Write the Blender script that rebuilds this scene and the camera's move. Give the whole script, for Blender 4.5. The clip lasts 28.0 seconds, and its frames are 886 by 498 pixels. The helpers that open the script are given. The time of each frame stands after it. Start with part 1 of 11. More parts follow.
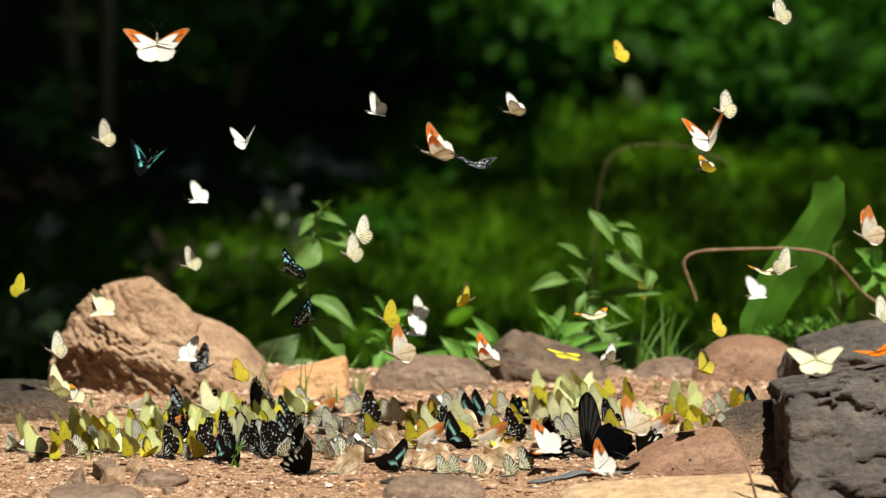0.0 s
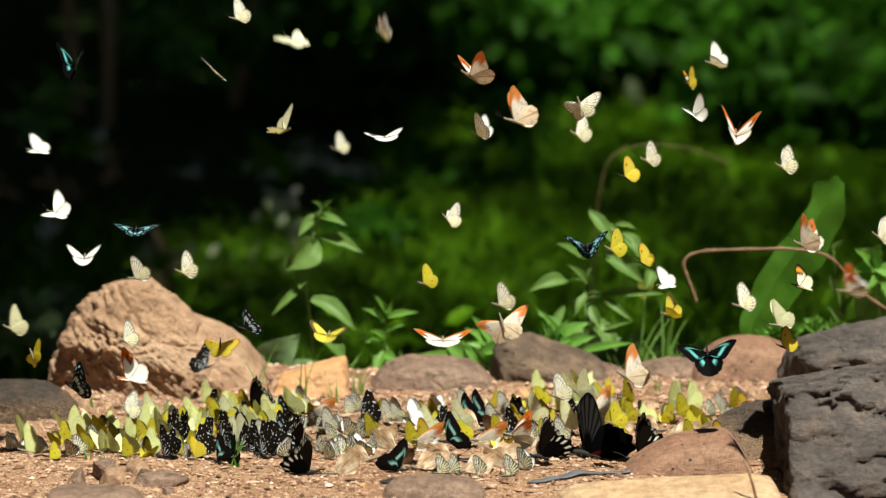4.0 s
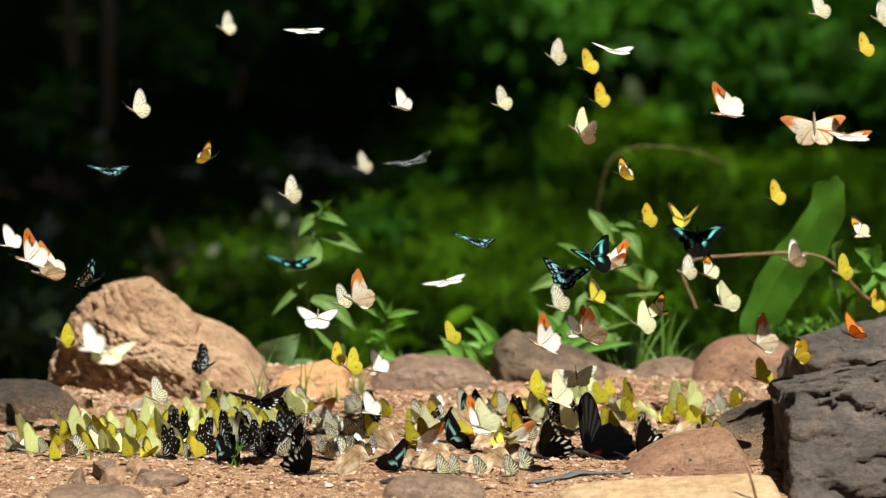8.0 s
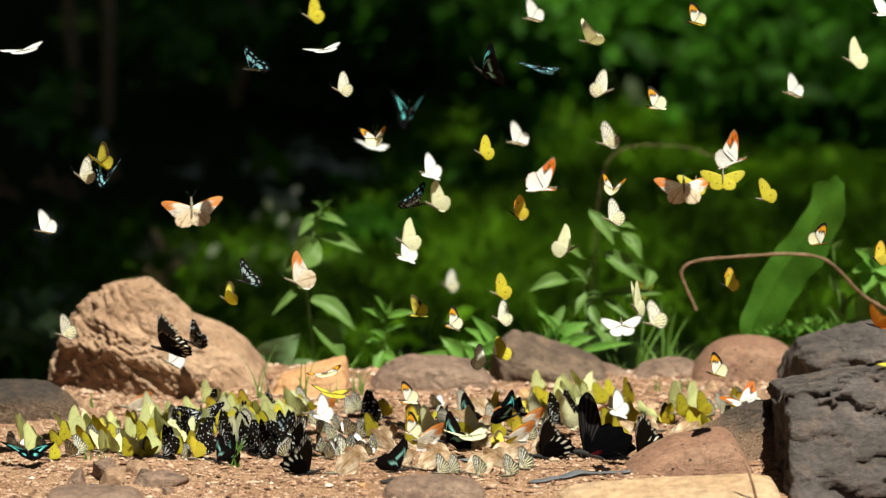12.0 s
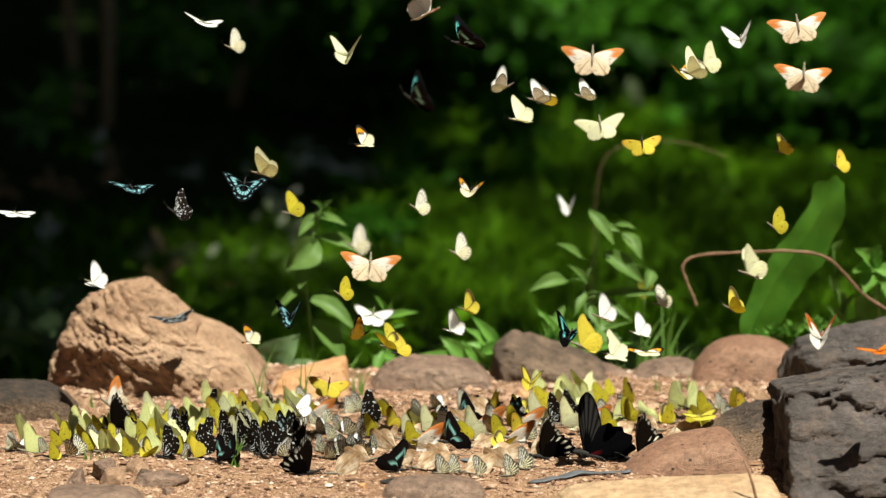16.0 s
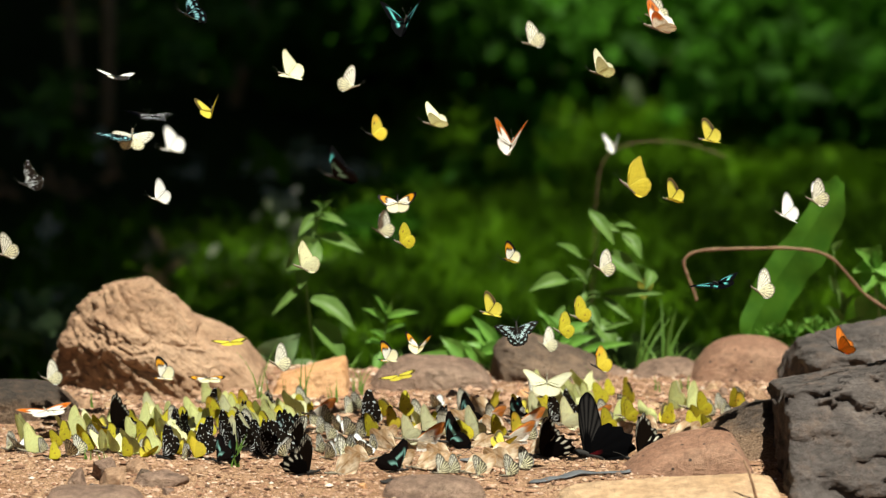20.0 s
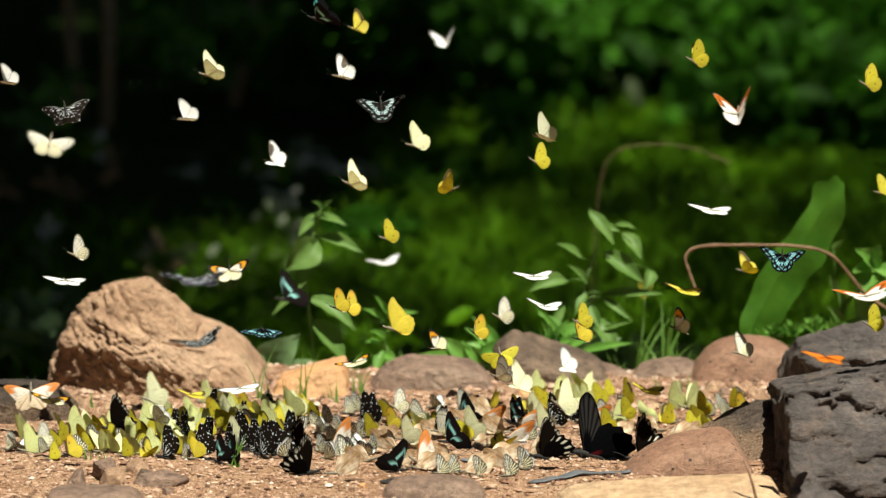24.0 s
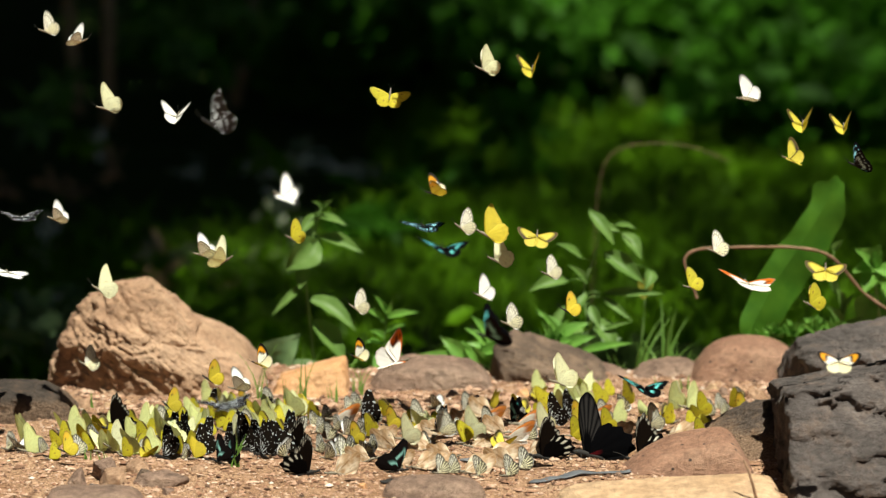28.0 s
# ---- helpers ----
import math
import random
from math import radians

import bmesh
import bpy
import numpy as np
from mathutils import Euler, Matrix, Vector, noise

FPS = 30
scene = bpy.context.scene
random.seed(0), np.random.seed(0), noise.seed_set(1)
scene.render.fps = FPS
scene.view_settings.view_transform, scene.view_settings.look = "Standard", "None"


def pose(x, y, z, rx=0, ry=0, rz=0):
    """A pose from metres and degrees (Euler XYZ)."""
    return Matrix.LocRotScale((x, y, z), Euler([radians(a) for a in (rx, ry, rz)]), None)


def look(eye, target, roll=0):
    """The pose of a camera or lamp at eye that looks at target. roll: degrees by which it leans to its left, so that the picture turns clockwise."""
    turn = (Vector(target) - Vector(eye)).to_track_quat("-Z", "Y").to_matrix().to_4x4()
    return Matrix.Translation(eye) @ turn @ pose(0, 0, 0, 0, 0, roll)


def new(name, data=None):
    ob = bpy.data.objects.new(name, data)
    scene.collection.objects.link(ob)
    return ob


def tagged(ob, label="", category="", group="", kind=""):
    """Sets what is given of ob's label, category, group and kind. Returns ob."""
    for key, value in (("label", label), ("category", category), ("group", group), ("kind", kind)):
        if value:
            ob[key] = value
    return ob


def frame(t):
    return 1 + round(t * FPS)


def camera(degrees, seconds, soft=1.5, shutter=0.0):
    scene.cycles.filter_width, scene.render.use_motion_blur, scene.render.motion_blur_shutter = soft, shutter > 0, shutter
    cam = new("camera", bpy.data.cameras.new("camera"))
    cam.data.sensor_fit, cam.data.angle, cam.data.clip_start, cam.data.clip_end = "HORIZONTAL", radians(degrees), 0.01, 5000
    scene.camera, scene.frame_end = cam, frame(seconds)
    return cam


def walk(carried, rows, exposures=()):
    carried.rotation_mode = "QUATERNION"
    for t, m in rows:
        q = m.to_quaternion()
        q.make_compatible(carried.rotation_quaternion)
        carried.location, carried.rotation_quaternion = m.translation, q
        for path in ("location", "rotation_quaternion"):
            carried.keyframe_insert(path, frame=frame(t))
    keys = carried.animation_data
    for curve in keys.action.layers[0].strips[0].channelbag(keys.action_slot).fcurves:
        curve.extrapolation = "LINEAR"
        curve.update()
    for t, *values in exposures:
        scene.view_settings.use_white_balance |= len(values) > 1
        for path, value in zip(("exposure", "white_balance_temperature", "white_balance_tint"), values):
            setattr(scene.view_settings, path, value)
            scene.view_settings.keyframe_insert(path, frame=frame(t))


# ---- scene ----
# the camera stands still on a low tripod, with a long lens focused on the gathering
cam = camera(14.0, 28.0, soft=1.4, shutter=0.5)
cam.data.dof.use_dof, cam.data.dof.focus_distance, cam.data.dof.aperture_fstop = True, 4.46, 4.5
walk(cam, [(0.0, pose(0, -4.5, 0.88, 82, 0, 0)), (28.0, pose(0, -4.5, 0.88, 82, 0, 0))])

# ---- light: a high sun in a forest clearing ----
SUN = Vector((0.24, -0.38, 1.0)).normalized()
world = bpy.data.worlds.new("world")
scene.world = world
world.use_nodes = True
sky = world.node_tree.nodes.new("ShaderNodeTexSky")
sky.sky_type, sky.sun_disc = "NISHITA", False
sky.sun_elevation = math.asin(SUN.z)
sky.sun_rotation = math.atan2(SUN.x, SUN.y)
world.node_tree.nodes["Background"].inputs[1].default_value = 0.0125
world.node_tree.links.new(sky.outputs[0], world.node_tree.nodes["Background"].inputs[0])
sun = new("sun", bpy.data.lights.new("sun", "SUN"))
sun.data.energy, sun.data.angle, sun.data.color = 5.0, radians(0.6), (1.0, 0.98, 0.84)
sun.matrix_world = look(SUN * 20, (0, 0, 0))
scene.view_settings.exposure = 0.82


# ---- materials ----
def material(name, rough=0.8):
    mat = bpy.data.materials.new(name)
    mat.use_nodes = True
    nodes, links = mat.node_tree.nodes, mat.node_tree.links
    return mat, nodes, links, nodes["Principled BSDF"]


def ramp(nodes, stops):
    r = nodes.new("ShaderNodeValToRGB")
    while len(r.color_ramp.elements) < len(stops):
        r.color_ramp.elements.new(0.5)
    for e, (p, c) in zip(r.color_ramp.elements, stops):
        e.position, e.color = p, (*c, 1)
    return r


def texture(nodes, links, coord, kind, scale, detail=6.0, rough=0.6):
    if kind == "noise":
        n = nodes.new("ShaderNodeTexNoise")
        n.inputs["Detail"].default_value, n.inputs["Roughness"].default_value = detail, rough
    else:
        n = nodes.new("ShaderNodeTexVoronoi")
    n.inputs["Scale"].default_value = scale
    links.new(coord, n.inputs["Vector"])
    return n


def mixed(nodes, links, a, b, fac, mode="MIX"):
    n = nodes.new("ShaderNodeMix")
    n.data_type, n.blend_type = "RGBA", mode
    for socket, value in ((n.inputs[6], a), (n.inputs[7], b), (n.inputs[0], fac)):
        if isinstance(value, bpy.types.NodeSocket):
            links.new(value, socket)
        else:
            socket.default_value = (*value, 1) if isinstance(value, tuple) else value
    return n.outputs[2]


def bumped(nodes, links, bsdf, height, strength, distance):
    b = nodes.new("ShaderNodeBump")
    b.inputs["Strength"].default_value, b.inputs["Distance"].default_value = strength, distance
    links.new(height, b.inputs["Height"])
    links.new(b.outputs[0], bsdf.inputs["Normal"])
    return b


def stone_material(name, dark, mid, light, scale=30.0, pits=0.3, dirt=(0.42, 0.27, 0.16), dirt_amount=0.3, rough=0.85, grain=1.0, skirt=None, mud=1.0):
    """Weathered rock: broad colour patches, grain, dark pits and a dusting of earth."""
    mat, nodes, links, bsdf = material(name)
    co = nodes.new("ShaderNodeTexCoord").outputs["Object"]
    broad = texture(nodes, links, co, "noise", scale * 0.4, 5, 0.6)
    fine = texture(nodes, links, co, "noise", scale * 7, 8, 0.7)
    r = ramp(nodes, [(0.25, dark), (0.5, mid), (0.75, light)])
    links.new(broad.outputs[0], r.inputs[0])
    g = ramp(nodes, [(0.32, (0.36, 0.34, 0.33)), (0.68, (1.0, 1.0, 1.0))])
    links.new(fine.outputs[0], g.inputs[0])
    colour = mixed(nodes, links, r.outputs[0], g.outputs[0], 0.8 * grain, "MULTIPLY")
    bed = nodes.new("ShaderNodeMapping")
    bed.inputs["Rotation"].default_value = (0.0, 0.45, 0.0)
    bed.inputs["Scale"].default_value = (1.0, 1.0, 2.6)
    links.new(co, bed.inputs["Vector"])
    mid = texture(nodes, links, bed.outputs[0], "noise", scale * 2.0, 7, 0.7)
    mm = ramp(nodes, [(0.34, (0.42, 0.40, 0.39)), (0.5, (0.9, 0.89, 0.88)), (0.66, (1.25, 1.25, 1.25))])
    links.new(mid.outputs[0], mm.inputs[0])
    colour = mixed(nodes, links, colour, mm.outputs[0], (0.75 if rough > 0.8 else 0.4) * grain, "MULTIPLY")
    pit = texture(nodes, links, co, "voronoi", scale * 3)
    pr = ramp(nodes, [(0.02, (1, 1, 1)), (0.16, (0, 0, 0))])
    links.new(pit.outputs[0], pr.inputs[0])
    spots = texture(nodes, links, co, "noise", scale * 1.1, 4, 0.6)
    sr = ramp(nodes, [(0.5, (0, 0, 0)), (0.62, (1, 1, 1))])
    links.new(spots.outputs[0], sr.inputs[0])
    pitfac = mixed(nodes, links, pr.outputs[0], sr.outputs[0], 1.0, "MULTIPLY")
    pm = nodes.new("ShaderNodeMath")
    pm.operation = "MULTIPLY"
    links.new(pitfac, pm.inputs[0])
    pm.inputs[1].default_value = pits
    colour = mixed(nodes, links, colour, tuple(c * 0.25 for c in dark), pm.outputs[0])
    if pits > 0.5:
        hole = texture(nodes, links, co, "voronoi", 55)
        hr = ramp(nodes, [(0.09, (1, 1, 1)), (0.14, (0, 0, 0))])
        links.new(hole.outputs[0], hr.inputs[0])
        colour = mixed(nodes, links, colour, (0.03, 0.018, 0.012), hr.outputs[0])
    dust = texture(nodes, links, co, "noise", scale * 1.6, 7, 0.75)
    dr = ramp(nodes, [(0.5, (0, 0, 0)), (0.72, (dirt_amount,) * 3)])
    links.new(dust.outputs[0], dr.inputs[0])
    colour = mixed(nodes, links, colour, dirt, dr.outputs[0])
    if skirt is not None:  # earth splashed and caked over the lower part
        sep = nodes.new("ShaderNodeSeparateXYZ")
        links.new(co, sep.inputs[0])
        ragged = nodes.new("ShaderNodeMath")
        ragged.operation = "MULTIPLY_ADD"
        links.new(dust.outputs[0], ragged.inputs[0])
        ragged.inputs[1].default_value = 0.05
        links.new(sep.outputs[2], ragged.inputs[2])
        edge = nodes.new("ShaderNodeMapRange")
        edge.inputs["From Min"].default_value, edge.inputs["From Max"].default_value = skirt + 0.02, skirt + 0.03
        edge.inputs["To Min"].default_value, edge.inputs["To Max"].default_value = 0.9, 0.0
        links.new(ragged.outputs[0], edge.inputs["Value"])
        caked = ramp(nodes, [(at, tuple(mud * k for k in c)) for at, c in ((0.35, (0.10, 0.055, 0.03)), (0.5, (0.26, 0.155, 0.09)), (0.68, (0.48, 0.33, 0.22)))])
        links.new(fine.outputs[0], caked.inputs[0])
        colour = mixed(nodes, links, colour, caked.outputs[0], edge.outputs[0])
    links.new(colour, bsdf.inputs["Base Color"])
    bsdf.inputs["Roughness"].default_value = rough
    h = mixed(nodes, links, mixed(nodes, links, fine.outputs[0], broad.outputs[0], 0.3), mid.outputs[0], 0.45)
    bumped(nodes, links, bsdf, h, grain, 0.02 if rough > 0.8 else 0.01)
    return mat


def leaf_material(name, base, light, rough=0.45, glow=0.35, vary=0.5, gloss=0.4):
    """Thin leaf: veined tint, waxy gloss, light passing through."""
    mat, nodes, links, bsdf = material(name)
    co = nodes.new("ShaderNodeTexCoord").outputs["Object"]
    n = texture(nodes, links, co, "noise", 25, 5, 0.6)
    r = ramp(nodes, [(0.3, base), (0.75, light)])
    links.new(n.outputs[0], r.inputs[0])
    geo = nodes.new("ShaderNodeNewGeometry")
    hsv = nodes.new("ShaderNodeHueSaturation")
    mr = nodes.new("ShaderNodeMapRange")
    mr.inputs["To Min"].default_value, mr.inputs["To Max"].default_value = 1 - vary, 1 + vary
    links.new(geo.outputs["Random Per Island"], mr.inputs["Value"])
    links.new(mr.outputs[0], hsv.inputs["Value"])
    links.new(r.outputs[0], hsv.inputs["Color"])
    links.new(hsv.outputs[0], bsdf.inputs["Base Color"])
    bsdf.inputs["Roughness"].default_value = rough
    bsdf.inputs["Specular IOR Level"].default_value = gloss
    tr = nodes.new("ShaderNodeBsdfTranslucent")
    links.new(hsv.outputs[0], tr.inputs[0])
    mix = nodes.new("ShaderNodeMixShader")
    mix.inputs[0].default_value = glow
    links.new(bsdf.outputs[0], mix.inputs[1])
    links.new(tr.outputs[0], mix.inputs[2])
    links.new(mix.outputs[0], nodes["Material Output"].inputs[0])
    bumped(nodes, links, bsdf, n.outputs[0], 0.2, 0.002)
    return mat


def wing_material(name, glow=0.35, gloss=0.25, pattern="", ink=(0.05, 0.045, 0.03), vein_width=0.25):
    """Scaled wing: its ground colours lie in the mesh's colour layer, veins or dots run along the wing's span; light passes through."""
    mat, nodes, links, bsdf = material(name)
    at = nodes.new("ShaderNodeVertexColor")
    at.layer_name = "markings"
    co = nodes.new("ShaderNodeTexCoord").outputs["Object"]
    n = texture(nodes, links, co, "noise", 900, 4, 0.7)
    r = ramp(nodes, [(0.3, (0.82, 0.82, 0.82)), (0.7, (1.06, 1.06, 1.06))])
    links.new(n.outputs[0], r.inputs[0])
    info = nodes.new("ShaderNodeObjectInfo")
    mr = nodes.new("ShaderNodeMapRange")
    mr.inputs["To Min"].default_value, mr.inputs["To Max"].default_value = 0.92, 1.15
    links.new(info.outputs["Random"], mr.inputs["Value"])
    c = at.outputs[0]
    if pattern:
        span = nodes.new("ShaderNodeAttribute")
        span.attribute_name = "span"
        sep = nodes.new("ShaderNodeSeparateXYZ")
        links.new(span.outputs["Vector"], sep.inputs[0])

        def calc(op, a, b):
            m = nodes.new("ShaderNodeMath")
            m.operation, m.use_clamp = op, op == "MAXIMUM"
            for socket, value in zip(m.inputs, (a, b)):
                if isinstance(value, bpy.types.NodeSocket):
                    links.new(value, socket)
                else:
                    socket.default_value = value
            return m.outputs[0]

        def line(value, repeat, half, shift=0.0):
            """1 on lines that repeat along the value, each as wide as two halves of a step."""
            f = calc("FRACT", calc("ADD", calc("MULTIPLY", value, repeat), shift), 0)
            d = calc("ABSOLUTE", calc("SUBTRACT", f, 0.5), 0)
            return calc("LESS_THAN", d, half)
        u, v = sep.outputs[0], sep.outputs[1]
        if pattern == "veins":
            rays = calc("MULTIPLY", line(u, 9, vein_width), calc("GREATER_THAN", v, 0.22))
            chevron = calc("ADD", v, calc("MULTIPLY", calc("ABSOLUTE", calc("SUBTRACT", calc("FRACT", calc("ADD", calc("MULTIPLY", u, 9), 0.5), 0), 0.5), 0), 0.16))
            mask = calc("MAXIMUM", calc("MAXIMUM", rays, calc("MULTIPLY", line(u, 3, 0.05, 0.5), calc("LESS_THAN", v, 0.4))), calc("MULTIPLY", line(chevron, 3.1, 0.07, 0.02), calc("GREATER_THAN", v, 0.6)))
        else:
            scaled = nodes.new("ShaderNodeVectorMath")
            scaled.operation = "MULTIPLY"
            links.new(span.outputs["Vector"], scaled.inputs[0])
            scaled.inputs[1].default_value = (10.0, 8.5, 1.0)
            cells = nodes.new("ShaderNodeTexVoronoi")
            cells.inputs["Scale"].default_value, cells.inputs["Randomness"].default_value = 1.0, 0.45
            links.new(scaled.outputs[0], cells.inputs["Vector"])
            streak = calc("MULTIPLY", line(u, 4, 0.14, 0.2), calc("MULTIPLY", calc("LESS_THAN", v, 0.42), calc("GREATER_THAN", v, 0.12)))
            dots = calc("MULTIPLY", calc("LESS_THAN", cells.outputs["Distance"], 0.27), calc("GREATER_THAN", v, 0.42))
            mask = calc("MAXIMUM", streak, dots)
        c = mixed(nodes, links, c, ink, calc("MULTIPLY", mask, at.outputs["Alpha"]))
    c = mixed(nodes, links, c, r.outputs[0], 1.0, "MULTIPLY")
    hsv = nodes.new("ShaderNodeHueSaturation")
    links.new(mr.outputs[0], hsv.inputs["Value"])
    links.new(c, hsv.inputs["Color"])
    links.new(hsv.outputs[0], bsdf.inputs["Base Color"])
    bsdf.inputs["Roughness"].default_value = 0.6
    bsdf.inputs["Specular IOR Level"].default_value = gloss
    tr = nodes.new("ShaderNodeBsdfTranslucent")
    links.new(hsv.outputs[0], tr.inputs[0])
    mix = nodes.new("ShaderNodeMixShader")
    mix.inputs[0].default_value = glow
    links.new(bsdf.outputs[0], mix.inputs[1])
    links.new(tr.outputs[0], mix.inputs[2])
    links.new(mix.outputs[0], nodes["Material Output"].inputs[0])
    bumped(nodes, links, bsdf, n.outputs[0], 0.15, 0.0004)
    return mat


def plain_material(name, a, b, scale=60.0, rough=0.7, bump=0.3):
    mat, nodes, links, bsdf = material(name)
    co = nodes.new("ShaderNodeTexCoord").outputs["Object"]
    n = texture(nodes, links, co, "noise", scale, 6, 0.65)
    r = ramp(nodes, [(0.3, a), (0.7, b)])
    links.new(n.outputs[0], r.inputs[0])
    links.new(r.outputs[0], bsdf.inputs["Base Color"])
    bsdf.inputs["Roughness"].default_value = rough
    bumped(nodes, links, bsdf, n.outputs[0], bump, 0.002)
    return mat


def grit_material(name, stops):
    """Loose grains: every grain has a shade of its own."""
    mat, nodes, links, bsdf = material(name)
    geo = nodes.new("ShaderNodeNewGeometry")
    r = ramp(nodes, stops)
    links.new(geo.outputs["Random Per Island"], r.inputs[0])
    co = nodes.new("ShaderNodeTexCoord").outputs["Object"]
    n = texture(nodes, links, co, "noise", 400, 4, 0.7)
    g = ramp(nodes, [(0.3, (0.7, 0.7, 0.7)), (0.7, (1.15, 1.15, 1.15))])
    links.new(n.outputs[0], g.inputs[0])
    links.new(mixed(nodes, links, r.outputs[0], g.outputs[0], 1.0, "MULTIPLY"), bsdf.inputs["Base Color"])
    bsdf.inputs["Roughness"].default_value = 0.9
    return mat


def ground_material():
    """Sandy red-brown earth in the clearing, dark leaf mould under the trees beyond."""
    mat, nodes, links, bsdf = material("earth")
    co = nodes.new("ShaderNodeTexCoord").outputs["Object"]
    broad = texture(nodes, links, co, "noise", 9, 5, 0.6)
    fine = texture(nodes, links, co, "noise", 160, 8, 0.75)
    r = ramp(nodes, [(0.3, (0.33, 0.198, 0.122)), (0.55, (0.475, 0.32, 0.212)), (0.8, (0.57, 0.415, 0.292))])
    links.new(broad.outputs[0], r.inputs[0])
    g = ramp(nodes, [(0.3, (0.50, 0.45, 0.42)), (0.7, (1.0, 0.98, 0.95))])
    links.new(fine.outputs[0], g.inputs[0])
    sand = mixed(nodes, links, r.outputs[0], g.outputs[0], 0.8, "MULTIPLY")
    grains = texture(nodes, links, co, "voronoi", 480)
    tint = ramp(nodes, [(0.15, (0.42, 0.36, 0.32)), (0.45, (0.92, 0.84, 0.78)), (0.7, (1.18, 1.08, 1.0)), (0.95, (1.55, 1.5, 1.42))])
    links.new(grains.outputs["Color"], tint.inputs[0])
    sand = mixed(nodes, links, sand, tint.outputs[0], 0.75, "MULTIPLY")
    mould = ramp(nodes, [(0.3, (0.014, 0.03, 0.004)), (0.75, (0.036, 0.07, 0.010))])
    links.new(broad.outputs[0], mould.inputs[0])
    sep = nodes.new("ShaderNodeSeparateXYZ")
    links.new(co, sep.inputs[0])
    mr = nodes.new("ShaderNodeMapRange")
    mr.inputs["From Min"].default_value, mr.inputs["From Max"].default_value = 0.62, 0.8
    links.new(sep.outputs[1], mr.inputs["Value"])
    links.new(mixed(nodes, links, sand, mould.outputs[0], mr.outputs[0]), bsdf.inputs["Base Color"])
    bsdf.inputs["Roughness"].default_value = 0.95
    bsdf.inputs["Specular IOR Level"].default_value = 0.1
    bumped(nodes, links, bsdf, mixed(nodes, links, fine.outputs[0], grains.outputs["Distance"], 0.35), 1.0, 0.006)
    return mat


EARTH = ground_material()
TAN_ROCK = stone_material("tan_rock", (0.25, 0.135, 0.077), (0.46, 0.285, 0.175), (0.60, 0.41, 0.275), 17, 0.25, (0.55, 0.36, 0.22), 0.4, grain=0.75)
OCHRE_ROCK = stone_material("ochre_rock", (0.46, 0.22, 0.09), (0.62, 0.33, 0.15), (0.70, 0.44, 0.24), 20, 0.1, grain=0.5)
GREY_ROCK = stone_material("grey_rock", (0.048, 0.039, 0.035), (0.130, 0.109, 0.102), (0.245, 0.210, 0.197), 16, 0.35, (0.24, 0.15, 0.10), 0.4, grain=1.0)
EARTHY_ROCK = stone_material("earthy_rock", (0.080, 0.056, 0.043), (0.15, 0.108, 0.082), (0.23, 0.165, 0.12), 55, 0.5, (0.30, 0.19, 0.115), 0.5, skirt=0.032)
CAKED_ROCK = stone_material("caked_rock", (0.033, 0.024, 0.018), (0.070, 0.051, 0.038), (0.14, 0.105, 0.08), 30, 0.5, (0.22, 0.13, 0.08), 0.5, skirt=0.031, mud=0.5)
UMBER_ROCK = stone_material("umber_rock", (0.10, 0.065, 0.045), (0.21, 0.142, 0.098), (0.33, 0.23, 0.16), 22, 0.4, (0.34, 0.22, 0.14), 0.6)
MAUVE_ROCK = stone_material("mauve_rock", (0.22, 0.135, 0.095), (0.34, 0.22, 0.16), (0.46, 0.335, 0.255), 16, 0.3, (0.36, 0.24, 0.15), 0.3)
BROWN_ROCK = stone_material("brown_rock", (0.235, 0.108, 0.062), (0.335, 0.176, 0.110), (0.41, 0.245, 0.16), 18, 0.9, (0.38, 0.24, 0.16), 0.2, rough=0.78)
CREAM_ROCK = stone_material("cream_rock", (0.48, 0.29, 0.15), (0.62, 0.42, 0.25), (0.68, 0.50, 0.33), 12, 0.2, rough=0.78)
LEAF = leaf_material("fresh_leaf", (0.080, 0.165, 0.032), (0.155, 0.265, 0.065), vary=0.45, gloss=0.2)
TARO = leaf_material("taro_leaf", (0.042, 0.128, 0.011), (0.080, 0.200, 0.016), 0.5, 0.4, 0.1, 0.15)
GRASS = leaf_material("grass_blade", (0.09, 0.2, 0.03), (0.2, 0.36, 0.07), 0.5)
FERN = leaf_material("bright_leaf", (0.10, 0.25, 0.035), (0.17, 0.35, 0.06))
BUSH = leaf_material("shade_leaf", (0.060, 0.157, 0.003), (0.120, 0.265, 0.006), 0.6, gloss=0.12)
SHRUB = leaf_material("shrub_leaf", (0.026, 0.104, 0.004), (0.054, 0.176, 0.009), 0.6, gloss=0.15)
PALE_GREEN = leaf_material("grey_green_leaf", (0.14, 0.24, 0.10), (0.23, 0.34, 0.16), 0.5)
YELLOW_LEAF = leaf_material("yellow_leaf", (0.38, 0.4, 0.05), (0.5, 0.5, 0.1), 0.5)
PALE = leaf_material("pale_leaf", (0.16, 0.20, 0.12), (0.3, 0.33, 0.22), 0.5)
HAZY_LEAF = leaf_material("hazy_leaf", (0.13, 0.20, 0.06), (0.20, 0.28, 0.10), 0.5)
# leaf colour lightened far up to stand in for sun flecks
FLECK_LEAF = leaf_material("fleck_leaf", (0.52, 0.56, 0.44), (0.70, 0.72, 0.62), 0.6)
DEAD_LEAF = leaf_material("withered_leaf", (0.38, 0.22, 0.12), (0.55, 0.36, 0.22), 0.7)
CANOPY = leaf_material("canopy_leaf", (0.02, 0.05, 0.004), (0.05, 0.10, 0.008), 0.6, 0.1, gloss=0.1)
STEM = plain_material("green_stem", (0.10, 0.2, 0.05), (0.17, 0.28, 0.08), 80)
